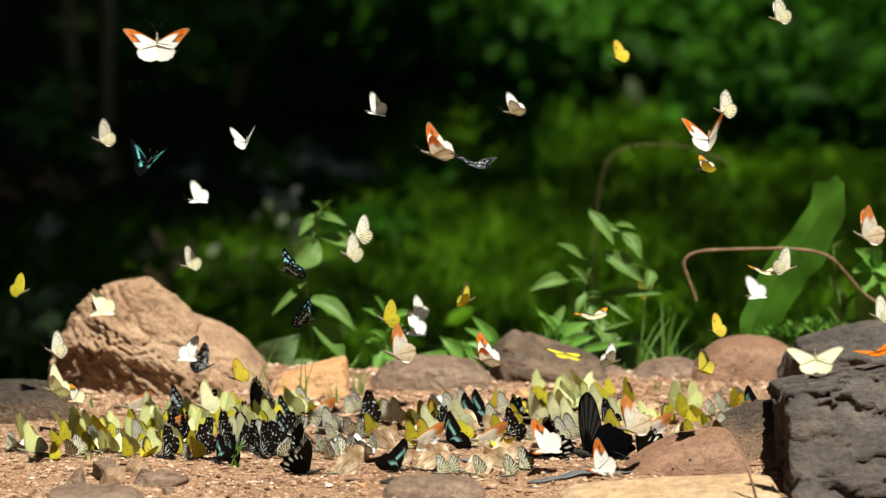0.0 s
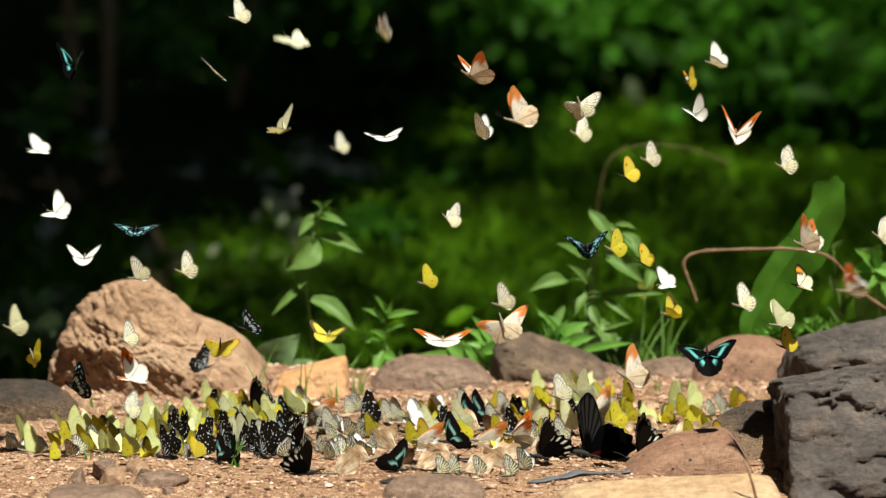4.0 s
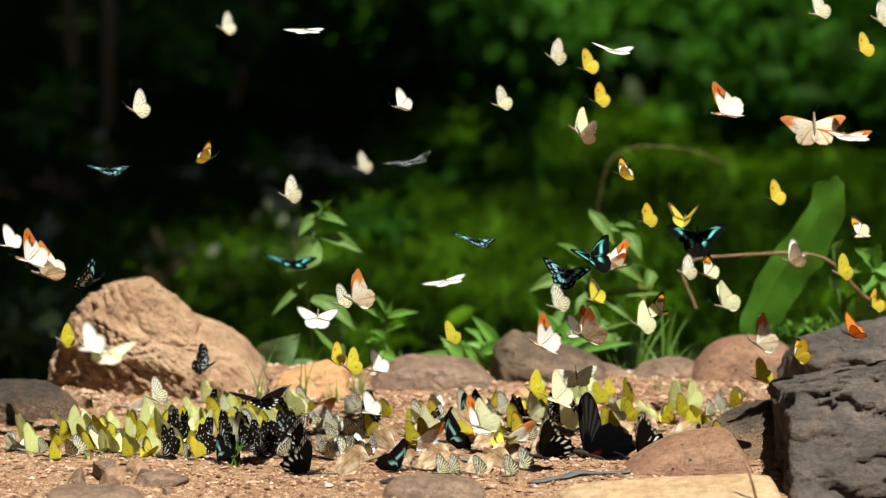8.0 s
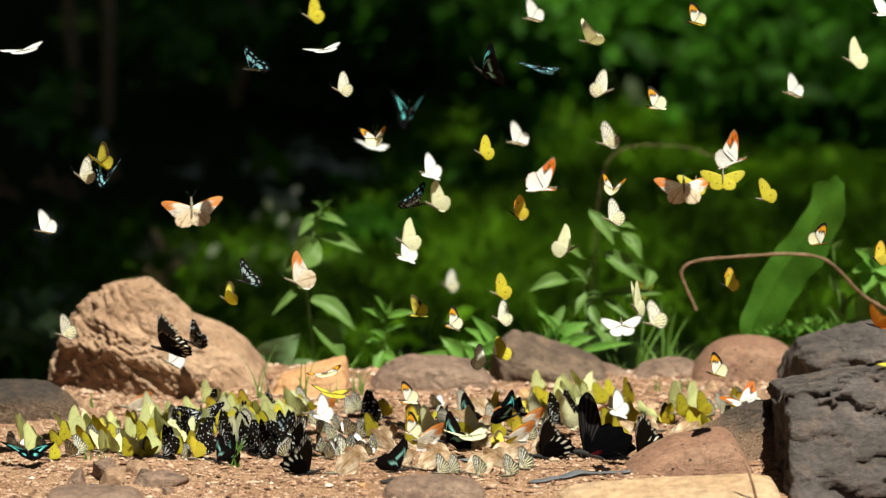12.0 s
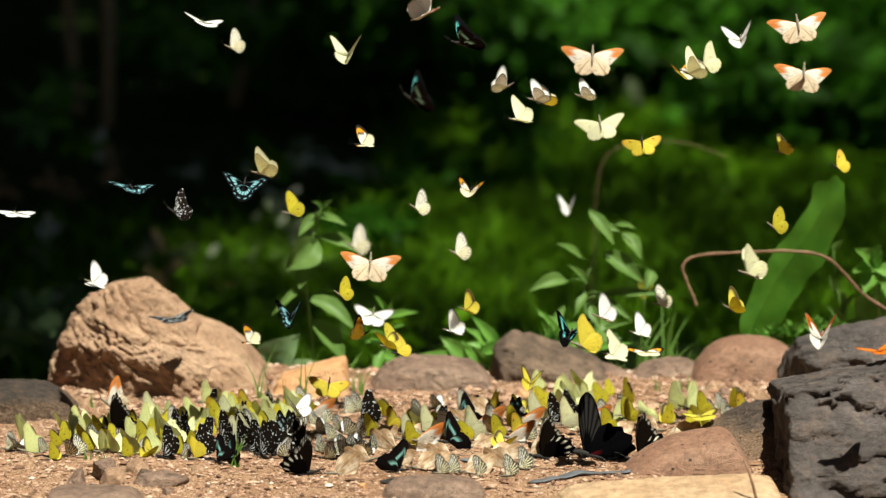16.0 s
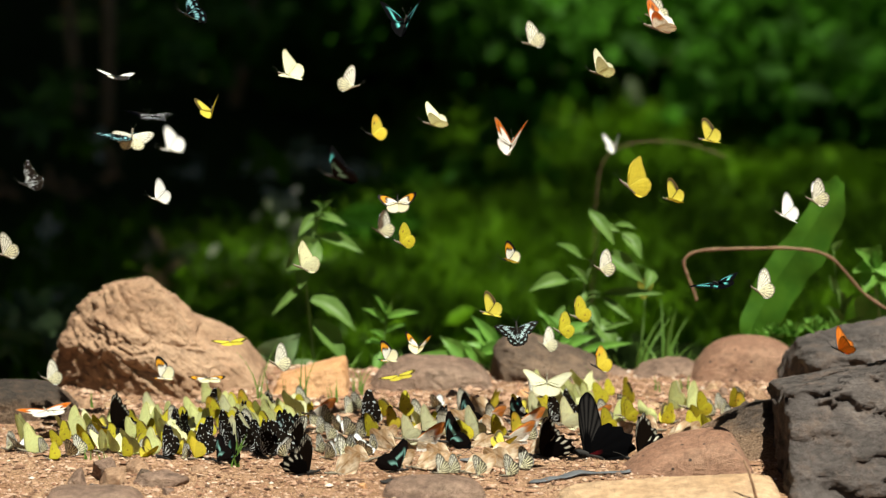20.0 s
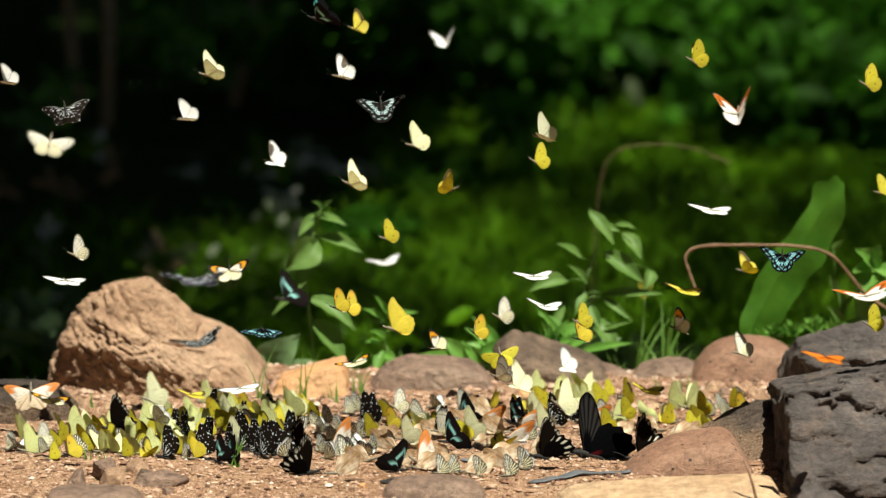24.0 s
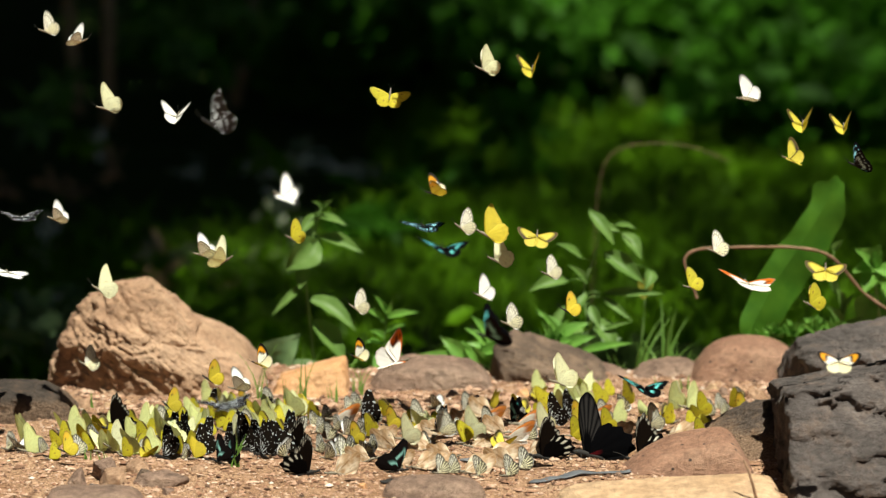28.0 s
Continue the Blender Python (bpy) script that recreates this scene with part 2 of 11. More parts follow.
VINE = plain_material("brown_vine", (0.14, 0.075, 0.04), (0.27, 0.16, 0.09), 120)
BARK = plain_material("bark", (0.05, 0.035, 0.022), (0.14, 0.1, 0.065), 30, 0.9, 0.8)
# bark colour raised to make up for missing light on the saplings
LIGHTENED_BARK = plain_material("lightened_bark", (0.26, 0.17, 0.095), (0.52, 0.38, 0.24), 30, 0.9, 0.8)
GRIT = grit_material("grit", [(0.0, (0.07, 0.035, 0.02)), (0.3, (0.26, 0.13, 0.075)), (0.7, (0.44, 0.27, 0.18)), (0.94, (0.53, 0.37, 0.27)), (1.0, (0.72, 0.64, 0.54))])
CHIP = grit_material("chips", [(0.0, (0.06, 0.03, 0.018)), (0.25, (0.22, 0.11, 0.06)), (0.65, (0.40, 0.235, 0.145)), (1.0, (0.56, 0.39, 0.28))])
WING = wing_material("wing", 0.45)
DARK_WING = wing_material("dark_wing", 0.05, 0.01)
VEINED_WING = wing_material("veined_wing", 0.3, 0.25, "veins", (0.05, 0.044, 0.03), 0.25)
FAINT_WING = wing_material("faintly_veined_wing", 0.35, 0.25, "veins", (0.30, 0.28, 0.22), 0.13)
DOTTED_WING = wing_material("dotted_wing", 0.1, 0.01, "dots", (0.66, 0.71, 0.74))
SLATE = plain_material("slate_grey", (0.055, 0.06, 0.068), (0.17, 0.18, 0.195), 90, 0.45)
FUR_DARK = plain_material("dark_body", (0.006, 0.005, 0.005), (0.02, 0.018, 0.016), 900, 0.9)
FUR_PALE = plain_material("pale_body", (0.12, 0.10, 0.07), (0.24, 0.21, 0.15), 900, 0.7)


# ---- building helpers ----
def mesh_of(name, verts, faces, mat, smooth=True):
    me = bpy.data.meshes.new(name)
    me.from_pydata([tuple(v) for v in verts], [], faces)
    me.materials.append(mat)
    if smooth:
        me.polygons.foreach_set("use_smooth", [True] * len(me.polygons))
    me.update()
    return me


def part_mesh(name, me, parent, label=""):
    ob = new(name, me)
    ob.parent = parent
    if label:
        ob["label"] = label
    return ob


def tube(points, radii, sides=7):
    """Vertices and faces of a bent, tapering tube through the points."""
    pts = [Vector(p) for p in points]
    verts, faces = [], []
    for i, p in enumerate(pts):
        along = (pts[min(i + 1, len(pts) - 1)] - pts[max(i - 1, 0)]).normalized()
        a = along.cross(Vector((0.31, 0.87, 0.38))).normalized()
        b = along.cross(a)
        for k in range(sides):
            w = 2 * math.pi * k / sides
            verts.append(p + (a * math.cos(w) + b * math.sin(w)) * radii[i])
    for i in range(len(pts) - 1):
        for k in range(sides):
            j = (k + 1) % sides
            faces.append((i * sides + k, i * sides + j, (i + 1) * sides + j, (i + 1) * sides + k))
    faces.append(tuple(range(sides))[::-1])
    faces.append(tuple((len(pts) - 1) * sides + k for k in range(sides)))
    return verts, faces


def curve_points(points, n):
    """A smooth line of n points through the given ones."""
    pts = [Vector(p) for p in points]
    out = []
    for i in range(n):
        f = i / (n - 1) * (len(pts) - 1)
        k = min(int(f), len(pts) - 2)
        t = f - k
        p0, p1, p2, p3 = pts[max(k - 1, 0)], pts[k], pts[k + 1], pts[min(k + 2, len(pts) - 1)]
        out.append(0.5 * (2 * p1 + (p2 - p0) * t + (2 * p0 - 5 * p1 + 4 * p2 - p3) * t * t + (3 * p1 - p0 - 3 * p2 + p3) * t ** 3))
    return out


def ground_z(x, y):
    """Height of the ground: a near-level bank with a rise under the rear stones, falling off to the forest floor."""
    z = 0.006 * noise.noise(Vector((x * 6, y * 6, 0))) + 0.005 * noise.noise(Vector((x * 22, y * 22, 3))) + 0.0025 * noise.noise(Vector((x * 70, y * 70, 5)))
    edge = min(max((-0.47 - x) / 0.07, 0), 1)
    fall = min(max((y - 0.52 + 0.24 * edge) / 0.5, 0), 1)
    z -= 0.28 * fall * fall * (3 - 2 * fall)
    if y > 5:
        z += 0.05 * (y - 5)
    return z


# ---- ground ----
def build_ground():
    def steps(lo, hi, fine_lo, fine_hi, fine, grow):
        s = list(np.arange(fine_lo, fine_hi + 1e-6, fine))
        d = fine
        while s[-1] < hi:
            d *= grow
            s.append(min(s[-1] + d, hi))
        d = fine
        while s[0] > lo:
            d *= grow
            s.insert(0, max(s[0] - d, lo))
        return s
    xs = steps(-400, 400, -0.75, 0.75, 0.012, 1.25)
    ys = steps(-400, 400, -0.6, 1.3, 0.012, 1.25)
    verts = [(x, y, ground_z(x, y) if abs(x) < 30 and y < 30 else ground_z(0, min(y, 30))) for y in ys for x in xs]
    n = len(xs)
    faces = [(j * n + i, j * n + i + 1, (j + 1) * n + i + 1, (j + 1) * n + i) for j in range(len(ys) - 1) for i in range(n - 1)]
    ob = new("ground", mesh_of("ground", verts, faces, EARTH))
    tagged(ob, "sandy red-brown earth bank strewn with grit", "ground", kind="structure")


build_ground()


# ---- stones ----
def broken(q, off, chips):
    """Sharp chipped relief: every cell of a stretched pattern is a small tilted plane with a groove round it."""
    h = 0.0
    for freq, amp, stretch, dip in chips:
        w = q + 0.12 * Vector(noise.noise_vector(q * 2.2 * freq + off)) / freq
        w = Vector((w.x * math.cos(dip) - w.z * math.sin(dip), w.y, w.x * math.sin(dip) + w.z * math.cos(dip)))
        w = Vector((w.x * stretch[0], w.y * stretch[1], w.z * stretch[2])) * freq + off
        far, cells = noise.voronoi(w)
        tilt = Vector(noise.cell_vector(cells[0] * 57.3)) - Vector((0.5, 0.5, 0.5))
        h += amp * ((w - cells[0]).dot(tilt) * 1.6 + tilt.x * 0.45 - 0.6 * max(0.0, 1 - (far[1] - far[0]) * 14))
    return h


def stone(name, at, planes, mat, label, size=1.0, seed=0, rough=0.06, sub=5, round_=7.0, turn=0.0, ridges=0.0, facets=0, chips=(), undercut=None):
    """A boulder cut by planes (a normal and a distance each) and by some chance facets, its edges rounded, its faces broken up by noise."""
    bm = bmesh.new()
    bmesh.ops.create_icosphere(bm, subdivisions=sub, radius=1)
    cuts = [(Vector(p[:3]).normalized(), p[3]) for p in planes]
    mean = sum(d for _, d in cuts) / len(cuts)
    off = Vector((seed * 7.3, seed * 3.1, seed * 1.7))

    def radius(d, flats):
        return sum(max(d.dot(n) / k, 0) ** round_ for n, k in flats) ** (-1 / round_)
    r = random.Random(seed)
    extra = []
    for _ in range(facets):
        n = Vector((r.gauss(0, 1), r.gauss(-0.5, 1), r.gauss(0.3, 1))).normalized()
        extra.append((n, radius(n, cuts) * r.uniform(0.88, 0.98)))
    cuts += extra
    for v in bm.verts:
        d = v.co.normalized()
        p = d * radius(d, cuts)
        q = p / mean
        strata = q + 0.35 * Vector(noise.noise_vector(q * 1.5 + off))
        wob = noise.fractal(q * 1.2 + off, 1.0, 2.1, 3) * rough * mean
        crack = (noise.ridged_multi_fractal(Vector((strata.x * 0.7 - strata.z * 0.35, strata.y * 0.8, (strata.z + 0.5 * strata.x) * 1.9)) + off, 1.0, 2.1, 4, 1.0, 2.0) - 1.0) * ridges * 0.5 * mean
        if ridges > 0.14:
            crack += (noise.ridged_multi_fractal(Vector((strata.x * 1.5 - strata.z * 0.8, strata.y * 1.6, (strata.z + 0.55 * strata.x) * 4.5)) + off, 0.9, 2.1, 3, 1.0, 2.0) - 1.0) * ridges * 0.14 * mean
        chip = noise.fractal(q * 5 + off, 0.7, 2.3, 5) * (rough * 0.2 + ridges * 0.1) * mean
        flake = broken(q, off, chips) * mean if chips else 0.0
        v.co = (p + d * (wob - crack + chip + flake)) * size
        if undercut:
            v.co.y += undercut(v.co)
    me = bpy.data.meshes.new(name)
    bm.to_mesh(me)
    bm.free()
    me.materials.append(mat)
    me.polygons.foreach_set("use_smooth", [True] * len(me.polygons))
    ob = new(name, me)
    ob.matrix_basis = pose(*at, 0, 0, turn)
    tagged(ob, label, "stone")
    return ob


def boulder_ledge(p):
    """A slanting ledge across the boulder's front: the face below it lies back and stays in the shade."""
    ledge = 0.034 - 0.50 * max(0.0, p.x + 0.03) + 0.014 * noise.noise(Vector((p.x * 28, p.y * 10, 3.0))) + 0.006 * noise.noise(Vector((p.x * 90, 0.0, 8.0)))
    depth = min(max((ledge - p.z) / 0.016, 0.0), 1.0)
    front = min(max(-p.y / 0.05, 0.0), 1.0) * min(max((0.06 - p.x) / 0.10, 0.0), 1.0)
    return front * depth * (0.011 + 0.13 * max(0.0, ledge - p.z))


def slab_beds(p):
    """Wavy beds across the slab's front: each sheds a thin broken ledge over the next."""
    front = min(max((-p.y - 0.02) / 0.05, 0.0), 1.0)
    wave = p.z - 0.45 * p.y + 0.10 * p.x + 0.012 * noise.noise(Vector((p.x * 22, p.y * 8, 1.0))) + 0.005 * noise.noise(Vector((p.x * 75, p.y * 30, 4.0)))
    sink = 0.0
    for step, depth, seed in ((0.050, 0.026, 2.0), (0.021, 0.011, 6.0)):
        f = (wave / step + 0.35 * noise.noise(Vector((p.x * 9, p.z * 9, seed)))) % 1.0
        keep = min(max(0.5 + 1.6 * noise.noise(Vector((p.x * 16, wave * 20, seed + 3))), 0.0), 1.0)
        sink += depth * keep * (f ** 1.5 if f < 0.90 else (1 - f) * 8.5)
    return front * sink


stone("boulder", (-0.42, 0.42, 0.03), [(-0.879, 0, 0.477, 0.112), (-0.97, -0.1, 0.22, 0.112), (-0.59, 0, 0.806, 0.110), (-0.05, 0.1, 1, 0.114), (0.656, 0, 0.754, 0.094), (0.12, -0.72, 0.68, 0.090),
      (0.42, -0.6, 0.62, 0.094), (-0.1, -1, 0.0, 0.098), (-0.55, -0.8, 0.05, 0.100), (0.45, -0.75, 0.4, 0.105), (-0.5, -0.55, 0.62, 0.098), (0, 1, 0.2, 0.08), (0, 0, -1, 0.085), (-1, 0, 0, 0.150), (1, 0, 0, 0.175)],
      TAN_ROCK, "large tan sandstone boulder with rough broken faces", seed=2, rough=0.03, sub=7, ridges=0.10, round_=60,
      chips=((1.3, 0.09, (0.6, 1.0, 1.4), 0.65), (3.0, 0.060, (0.4, 1.0, 1.8), 0.65), (4.5, 0.034, (0.22, 0.7, 2.6), 0.62), (9.0, 0.020, (0.35, 0.8, 2.0), 0.6), (21.0, 0.007, (0.6, 1.0, 1.5), 0.55)), undercut=boulder_ledge)
stone("leaning_stone", (-0.312, 0.445, 0.0), [(0.37, -0.05, 0.93, 0.066), (0.67, -0.1, 0.74, 0.057), (0.76, -0.1, 0.65, 0.056), (0.97, -0.1, 0.24, 0.064), (-1, 0, 0, 0.08), (0.3, -0.9, 0.3, 0.075), (0, 1, 0, 0.06), (0, 0, -1, 0.05), (0.35, -0.6, 0.7, 0.064)],
      TAN_ROCK, "smooth tan stone behind the large boulder", seed=4, rough=0.03, sub=6, ridges=0.05, round_=24, chips=((2.0, 0.02, (0.6, 1.0, 1.6), 0.6),))
stone("dark_stone", (-0.552, 0.200, -0.008), [(0, 0, 1, 0.045), (1, 0, 0.25, 0.072), (-1, 0, 0, 0.08), (0.2, -1, 0.3, 0.06), (0, 1, 0, 0.06), (0, 0, -1, 0.04), (0.6, 0, 0.8, 0.055)],
      CAKED_ROCK, "rounded dark grey stone with earth on its front", seed=5, ridges=0.06, sub=6, chips=((1.6, 0.035, (0.6, 1.0, 1.5), 0.4), (5.0, 0.016, (0.5, 1.0, 1.6), 0.4)))
stone("ochre_stone", (-0.181, 0.360, 0.003), [(-0.28, 0, 1, 0.027), (1, 0, 0.1, 0.052), (-1, 0, 0.3, 0.055), (0, -1, 0.35, 0.036), (0, 1, 0, 0.05), (0, 0, -1, 0.04)],
      OCHRE_ROCK, "small ochre stone with flat broken top", seed=7, rough=0.03, round_=24, ridges=0.06, facets=4, chips=((1.6, 0.05, (0.7, 1.0, 1.3), 0.2), (5.0, 0.015, (0.6, 1.0, 1.5), 0.2)))
stone("mauve_stone", (-0.017, 0.420, -0.004), [(0, -0.1, 1, 0.036), (1, 0, 0.3, 0.085), (-1, 0, 0.35, 0.085), (0, -1, 0.2, 0.05), (0, 1, 0, 0.05), (0, 0, -1, 0.04), (-0.6, 0, 0.8, 0.062), (0.5, 0, 0.85, 0.06)],
      MAUVE_ROCK, "flat oval grey-mauve stone", seed=9, rough=0.04, ridges=0.05, sub=6, chips=((1.6, 0.035, (0.6, 1.0, 1.5), 0.4), (5.0, 0.016, (0.5, 1.0, 1.6), 0.4)))
stone("brown_stone", (0.119, 0.470, 0.003), [(-0.7, -0.1, 0.7, 0.055), (0.3, -0.3, 0.9, 0.036), (1, 0, 0.5, 0.1), (-1, 0, 0.1, 0.052), (0, -1, -0.2, 0.05), (0, 1, 0, 0.05), (0, 0, -1, 0.05)],
      UMBER_ROCK, "dark grey-brown stone with sloping ridge", seed=12, rough=0.04, sub=6, ridges=0.06, facets=2, round_=14, chips=((1.4, 0.06, (0.6, 1.0, 1.5), 0.5), (4.0, 0.02, (0.5, 1.0, 1.6), 0.5)))
stone("low_rear_stone", (0.207, 0.500, -0.013), [(0.1, -0.2, 1, 0.022), (1, 0, 0.8, 0.05), (-1, 0, 0.7, 0.045), (0, -1, 0.6, 0.035), (0, 1, 0, 0.04), (0, 0, -1, 0.03)],
      MAUVE_ROCK, "low brown stone sunk in the earth", seed=13, ridges=0.1, rough=0.08, round_=5, chips=((1.6, 0.035, (0.6, 1.0, 1.5), 0.4), (5.0, 0.016, (0.5, 1.0, 1.6), 0.4)))
stone("flat_stone", (0.319, 0.500, -0.005), [(-0.1, -0.2, 1, 0.018), (1, 0, 0.8, 0.04), (-1, 0, 0.9, 0.042), (0, -1, 0.6, 0.03), (0, 1, 0, 0.04), (0, 0, -1, 0.03)],
      MAUVE_ROCK, "low flat brown stone", seed=14, ridges=0.1, rough=0.08, round_=5, chips=((1.6, 0.035, (0.6, 1.0, 1.5), 0.4), (5.0, 0.016, (0.5, 1.0, 1.6), 0.4)))
stone("round_stone", (0.426, 0.480, 0.012), [(0, -0.1, 1, 0.04), (1, 0, 0.3, 0.078), (-1, 0, 0.3, 0.076), (0, -1, 0.3, 0.05), (0, 1, 0, 0.05), (0, 0, -1, 0.04), (-0.6, 0, 0.8, 0.058), (0.5, 0, 0.85, 0.06)],
      BROWN_ROCK, "smooth rounded red-brown stone with dark pits", seed=17, rough=0.02, round_=5)
stone("rear_slab", (0.568, 0.320, 0.037), [(-0.12, -0.2, 1, 0.044), (-1, -0.2, 0.15, 0.09), (1, 0, 0, 0.12), (0, -1, 0.1, 0.07), (0, 1, 0, 0.08), (0, 0, -1, 0.05), (-0.5, -0.3, 0.8, 0.07)],
      GREY_ROCK, "dark grey-brown angular stone", seed=19, rough=0.04, sub=6, round_=30, ridges=0.12, facets=4, chips=((1.4, 0.06, (0.6, 1.0, 1.6), 0.25), (4.0, 0.02, (0.5, 1.0, 1.6), 0.2)))
stone("slab", (0.622, -0.13, 0.004), [(-0.19, 0.12, 1, 0.130), (0.04, -0.72, 0.69, 0.166), (-1, 0.0, 0.0, 0.212), (1, 0, 0, 0.24), (0.05, -1, 0.10, 0.27), (0, 1, 0, 0.10), (0, 0, -1, 0.08)],
      GREY_ROCK, "large dark grey angular slab with cracked face", seed=24, rough=0.015, sub=7, round_=70, ridges=0.05,
      chips=((1.6, 0.035, (0.6, 1.0, 1.5), -0.25), (4.5, 0.030, (0.45, 1.0, 1.8), -0.3), (11.0, 0.013, (0.5, 1.0, 1.7), -0.25), (24.0, 0.006, (0.6, 1.0, 1.4), -0.2)), undercut=slab_beds)
stone("earthy_stone", (0.392, -0.030, -0.002), [(-0.55, -0.1, 0.83, 0.045), (-0.15, 0.2, 1, 0.062), (1, 0, 0, 0.06), (-1, 0, 0.4, 0.085), (-0.1, -0.52, 0.85, 0.058), (0, -1, 0.3, 0.13), (0, 1, 0, 0.06), (0, 0, -1, 0.04)],
      EARTHY_ROCK, "grey-brown stone half covered with gritty earth", seed=27, rough=0.05, sub=6, ridges=0.1, round_=12, chips=((2.0, 0.04, (0.7, 1.0, 1.4), 0.3), (7.0, 0.02, (1.0, 1.0, 1.0), 0.0)))
stone("front_stone", (0.298, -0.160, 0.002), [(-0.2, -0.15, 1, 0.030), (1, 0, 0.6, 0.068), (-0.62, 0, 0.78, 0.046), (-1, 0, 0.4, 0.085), (0, -1, 0.3, 0.05), (0, 1, 0, 0.05), (0, 0, -1, 0.04)],
      BROWN_ROCK, "smooth red-brown stone with small dark holes", seed=31, rough=0.025, round_=6)
stone("pale_slab", (0.269, -0.360, -0.014), [(-0.06, -0.15, 1, 0.026), (1, 0, 0.4, 0.125), (-1, 0, 0.2, 0.135), (0, -1, 0.2, 0.06), (0, 1, 0.1, 0.06), (0, 0, -1, 0.03)],
      CREAM_ROCK, "pale cream stone with a smooth rounded edge", seed=33, rough=0.02, round_=9)
stone("pebble_boulder", (-0.013, -0.330, -0.004), [(0, 0, 1, 0.026), (1, 0, 0.4, 0.060), (-1, 0, 0.3, 0.058), (0, -1, 0.3, 0.04), (0, 1, 0, 0.04), (0, 0, -1, 0.03)],
      MAUVE_ROCK, "smooth grey-brown river stone", seed=36, rough=0.02, round_=4)
stone("low_stone", (-0.413, -0.360, -0.006), [(0, 0, 1, 0.020), (1, 0, 0.6, 0.055), (-1, 0, 0.5, 0.050), (0, -1, 0.3, 0.04), (0, 1, 0, 0.04), (0, 0, -1, 0.03)],
      MAUVE_ROCK, "low brown stone at the edge of the earth", seed=38, rough=0.04)



# ---- foliage helpers ----
def leaf_cloud(name, centres, spread, count, size, mat, seed, label, category, droop=0.5, slim=0.4):
    """Many small leaves round the given centres, joined as one crown; each leaf is folded along its midrib."""
    rng = np.random.default_rng(seed)
    centres, spread = np.array(centres, float), np.array(spread, float)
    pick = rng.integers(0, len(centres), count)
    d = rng.normal(size=(count, 3))
    d /= np.linalg.norm(d, axis=1)[:, None]
    pos = centres[pick] + d * spread[pick] * (rng.random((count, 1)) ** 0.4)
    along = rng.normal(size=(count, 3)) + [0, 0, -droop]
    along /= np.linalg.norm(along, axis=1)[:, None]
    side = np.cross(along, rng.normal(size=(count, 3)))
    side /= np.linalg.norm(side, axis=1)[:, None]
    up = np.cross(side, along)
    s = (size * rng.uniform(0.6, 1.4, count))[:, None]
    v = np.stack([pos, pos + (along * 0.35 + side * slim * 0.5 + up * 0.06) * s, pos + (along * 0.75 + side * slim * 0.4 + up * 0.05) * s, pos + along * s,
                  pos + (along * 0.75 - side * slim * 0.4 + up * 0.05) * s, pos + (along * 0.35 - side * slim * 0.5 + up * 0.06) * s], axis=1).reshape(-1, 3)
    b = np.arange(count) * 6
    faces = [f for k in b.tolist() for f in ((k, k + 1, k + 2, k + 3), (k, k + 3, k + 4, k + 5))]
    ob = new(name, mesh_of(name, v.tolist(), faces, mat))
    return tagged(ob, label, category, kind="stuff")


def blades(name, spots, count, height, width, mat, seed, label, lean=0.5):
    """Grass blades, each a bent tapering strip, scattered over boxes (x0, x1, y0, y1)."""
    rng = random.Random(seed)
    verts, faces = [], []
    for _ in range(count):
        x0, x1, y0, y1 = rng.choice(spots)
        x, y = rng.uniform(x0, x1), rng.uniform(y0, y1)
        h, w, a = height * rng.uniform(0.5, 1.3), width * rng.uniform(0.6, 1.3), rng.uniform(0, 6.28)
        l = lean * rng.uniform(0.2, 1.2) * h
        z = ground_z(x, y) - 0.005
        k = len(verts)
        for t in (0, 0.4, 0.75):
            cx, cy, cz = x + math.cos(a) * l * t * t, y + math.sin(a) * l * t * t, z + h * t * (1 - 0.25 * t * lean)
            ww = w * (1 - 0.5 * t)
            verts += [(cx - math.sin(a) * ww / 2, cy + math.cos(a) * ww / 2, cz), (cx + math.sin(a) * ww / 2, cy - math.cos(a) * ww / 2, cz)]
        verts.append((x + math.cos(a) * l, y + math.sin(a) * l, z + h * (1 - 0.25 * lean)))
        faces += [(k, k + 1, k + 3, k + 2), (k + 2, k + 3, k + 5, k + 4), (k + 4, k + 5, k + 6)]
    ob = new(name, mesh_of(name, verts, faces, mat))
    return tagged(ob, label, "grass", kind="stuff")


# ---- the forest behind the clearing ----
rng = random.Random(4)
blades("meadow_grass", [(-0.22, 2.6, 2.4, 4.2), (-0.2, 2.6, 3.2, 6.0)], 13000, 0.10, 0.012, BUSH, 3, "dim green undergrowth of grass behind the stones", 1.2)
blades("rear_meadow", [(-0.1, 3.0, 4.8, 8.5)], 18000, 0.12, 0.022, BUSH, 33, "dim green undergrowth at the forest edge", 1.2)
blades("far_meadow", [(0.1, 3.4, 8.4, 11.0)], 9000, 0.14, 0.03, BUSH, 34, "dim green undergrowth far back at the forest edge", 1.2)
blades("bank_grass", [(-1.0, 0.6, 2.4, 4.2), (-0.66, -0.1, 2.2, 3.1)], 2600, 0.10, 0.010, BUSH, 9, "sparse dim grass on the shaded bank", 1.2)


def bush(name, x, y, z, w, h, count, size, mat, seed, label):
    r = random.Random(seed)
    cs = [(x + r.uniform(-w, w), y + r.uniform(-0.4, 0.4), z + r.uniform(0.0, h)) for _ in range(22)]
    sp = [(w * r.uniform(0.25, 0.5), 0.3, h * r.uniform(0.05, 0.11)) for _ in range(22)]
    leaf_cloud(name, cs, sp, count, size, mat, seed, label, "bush")


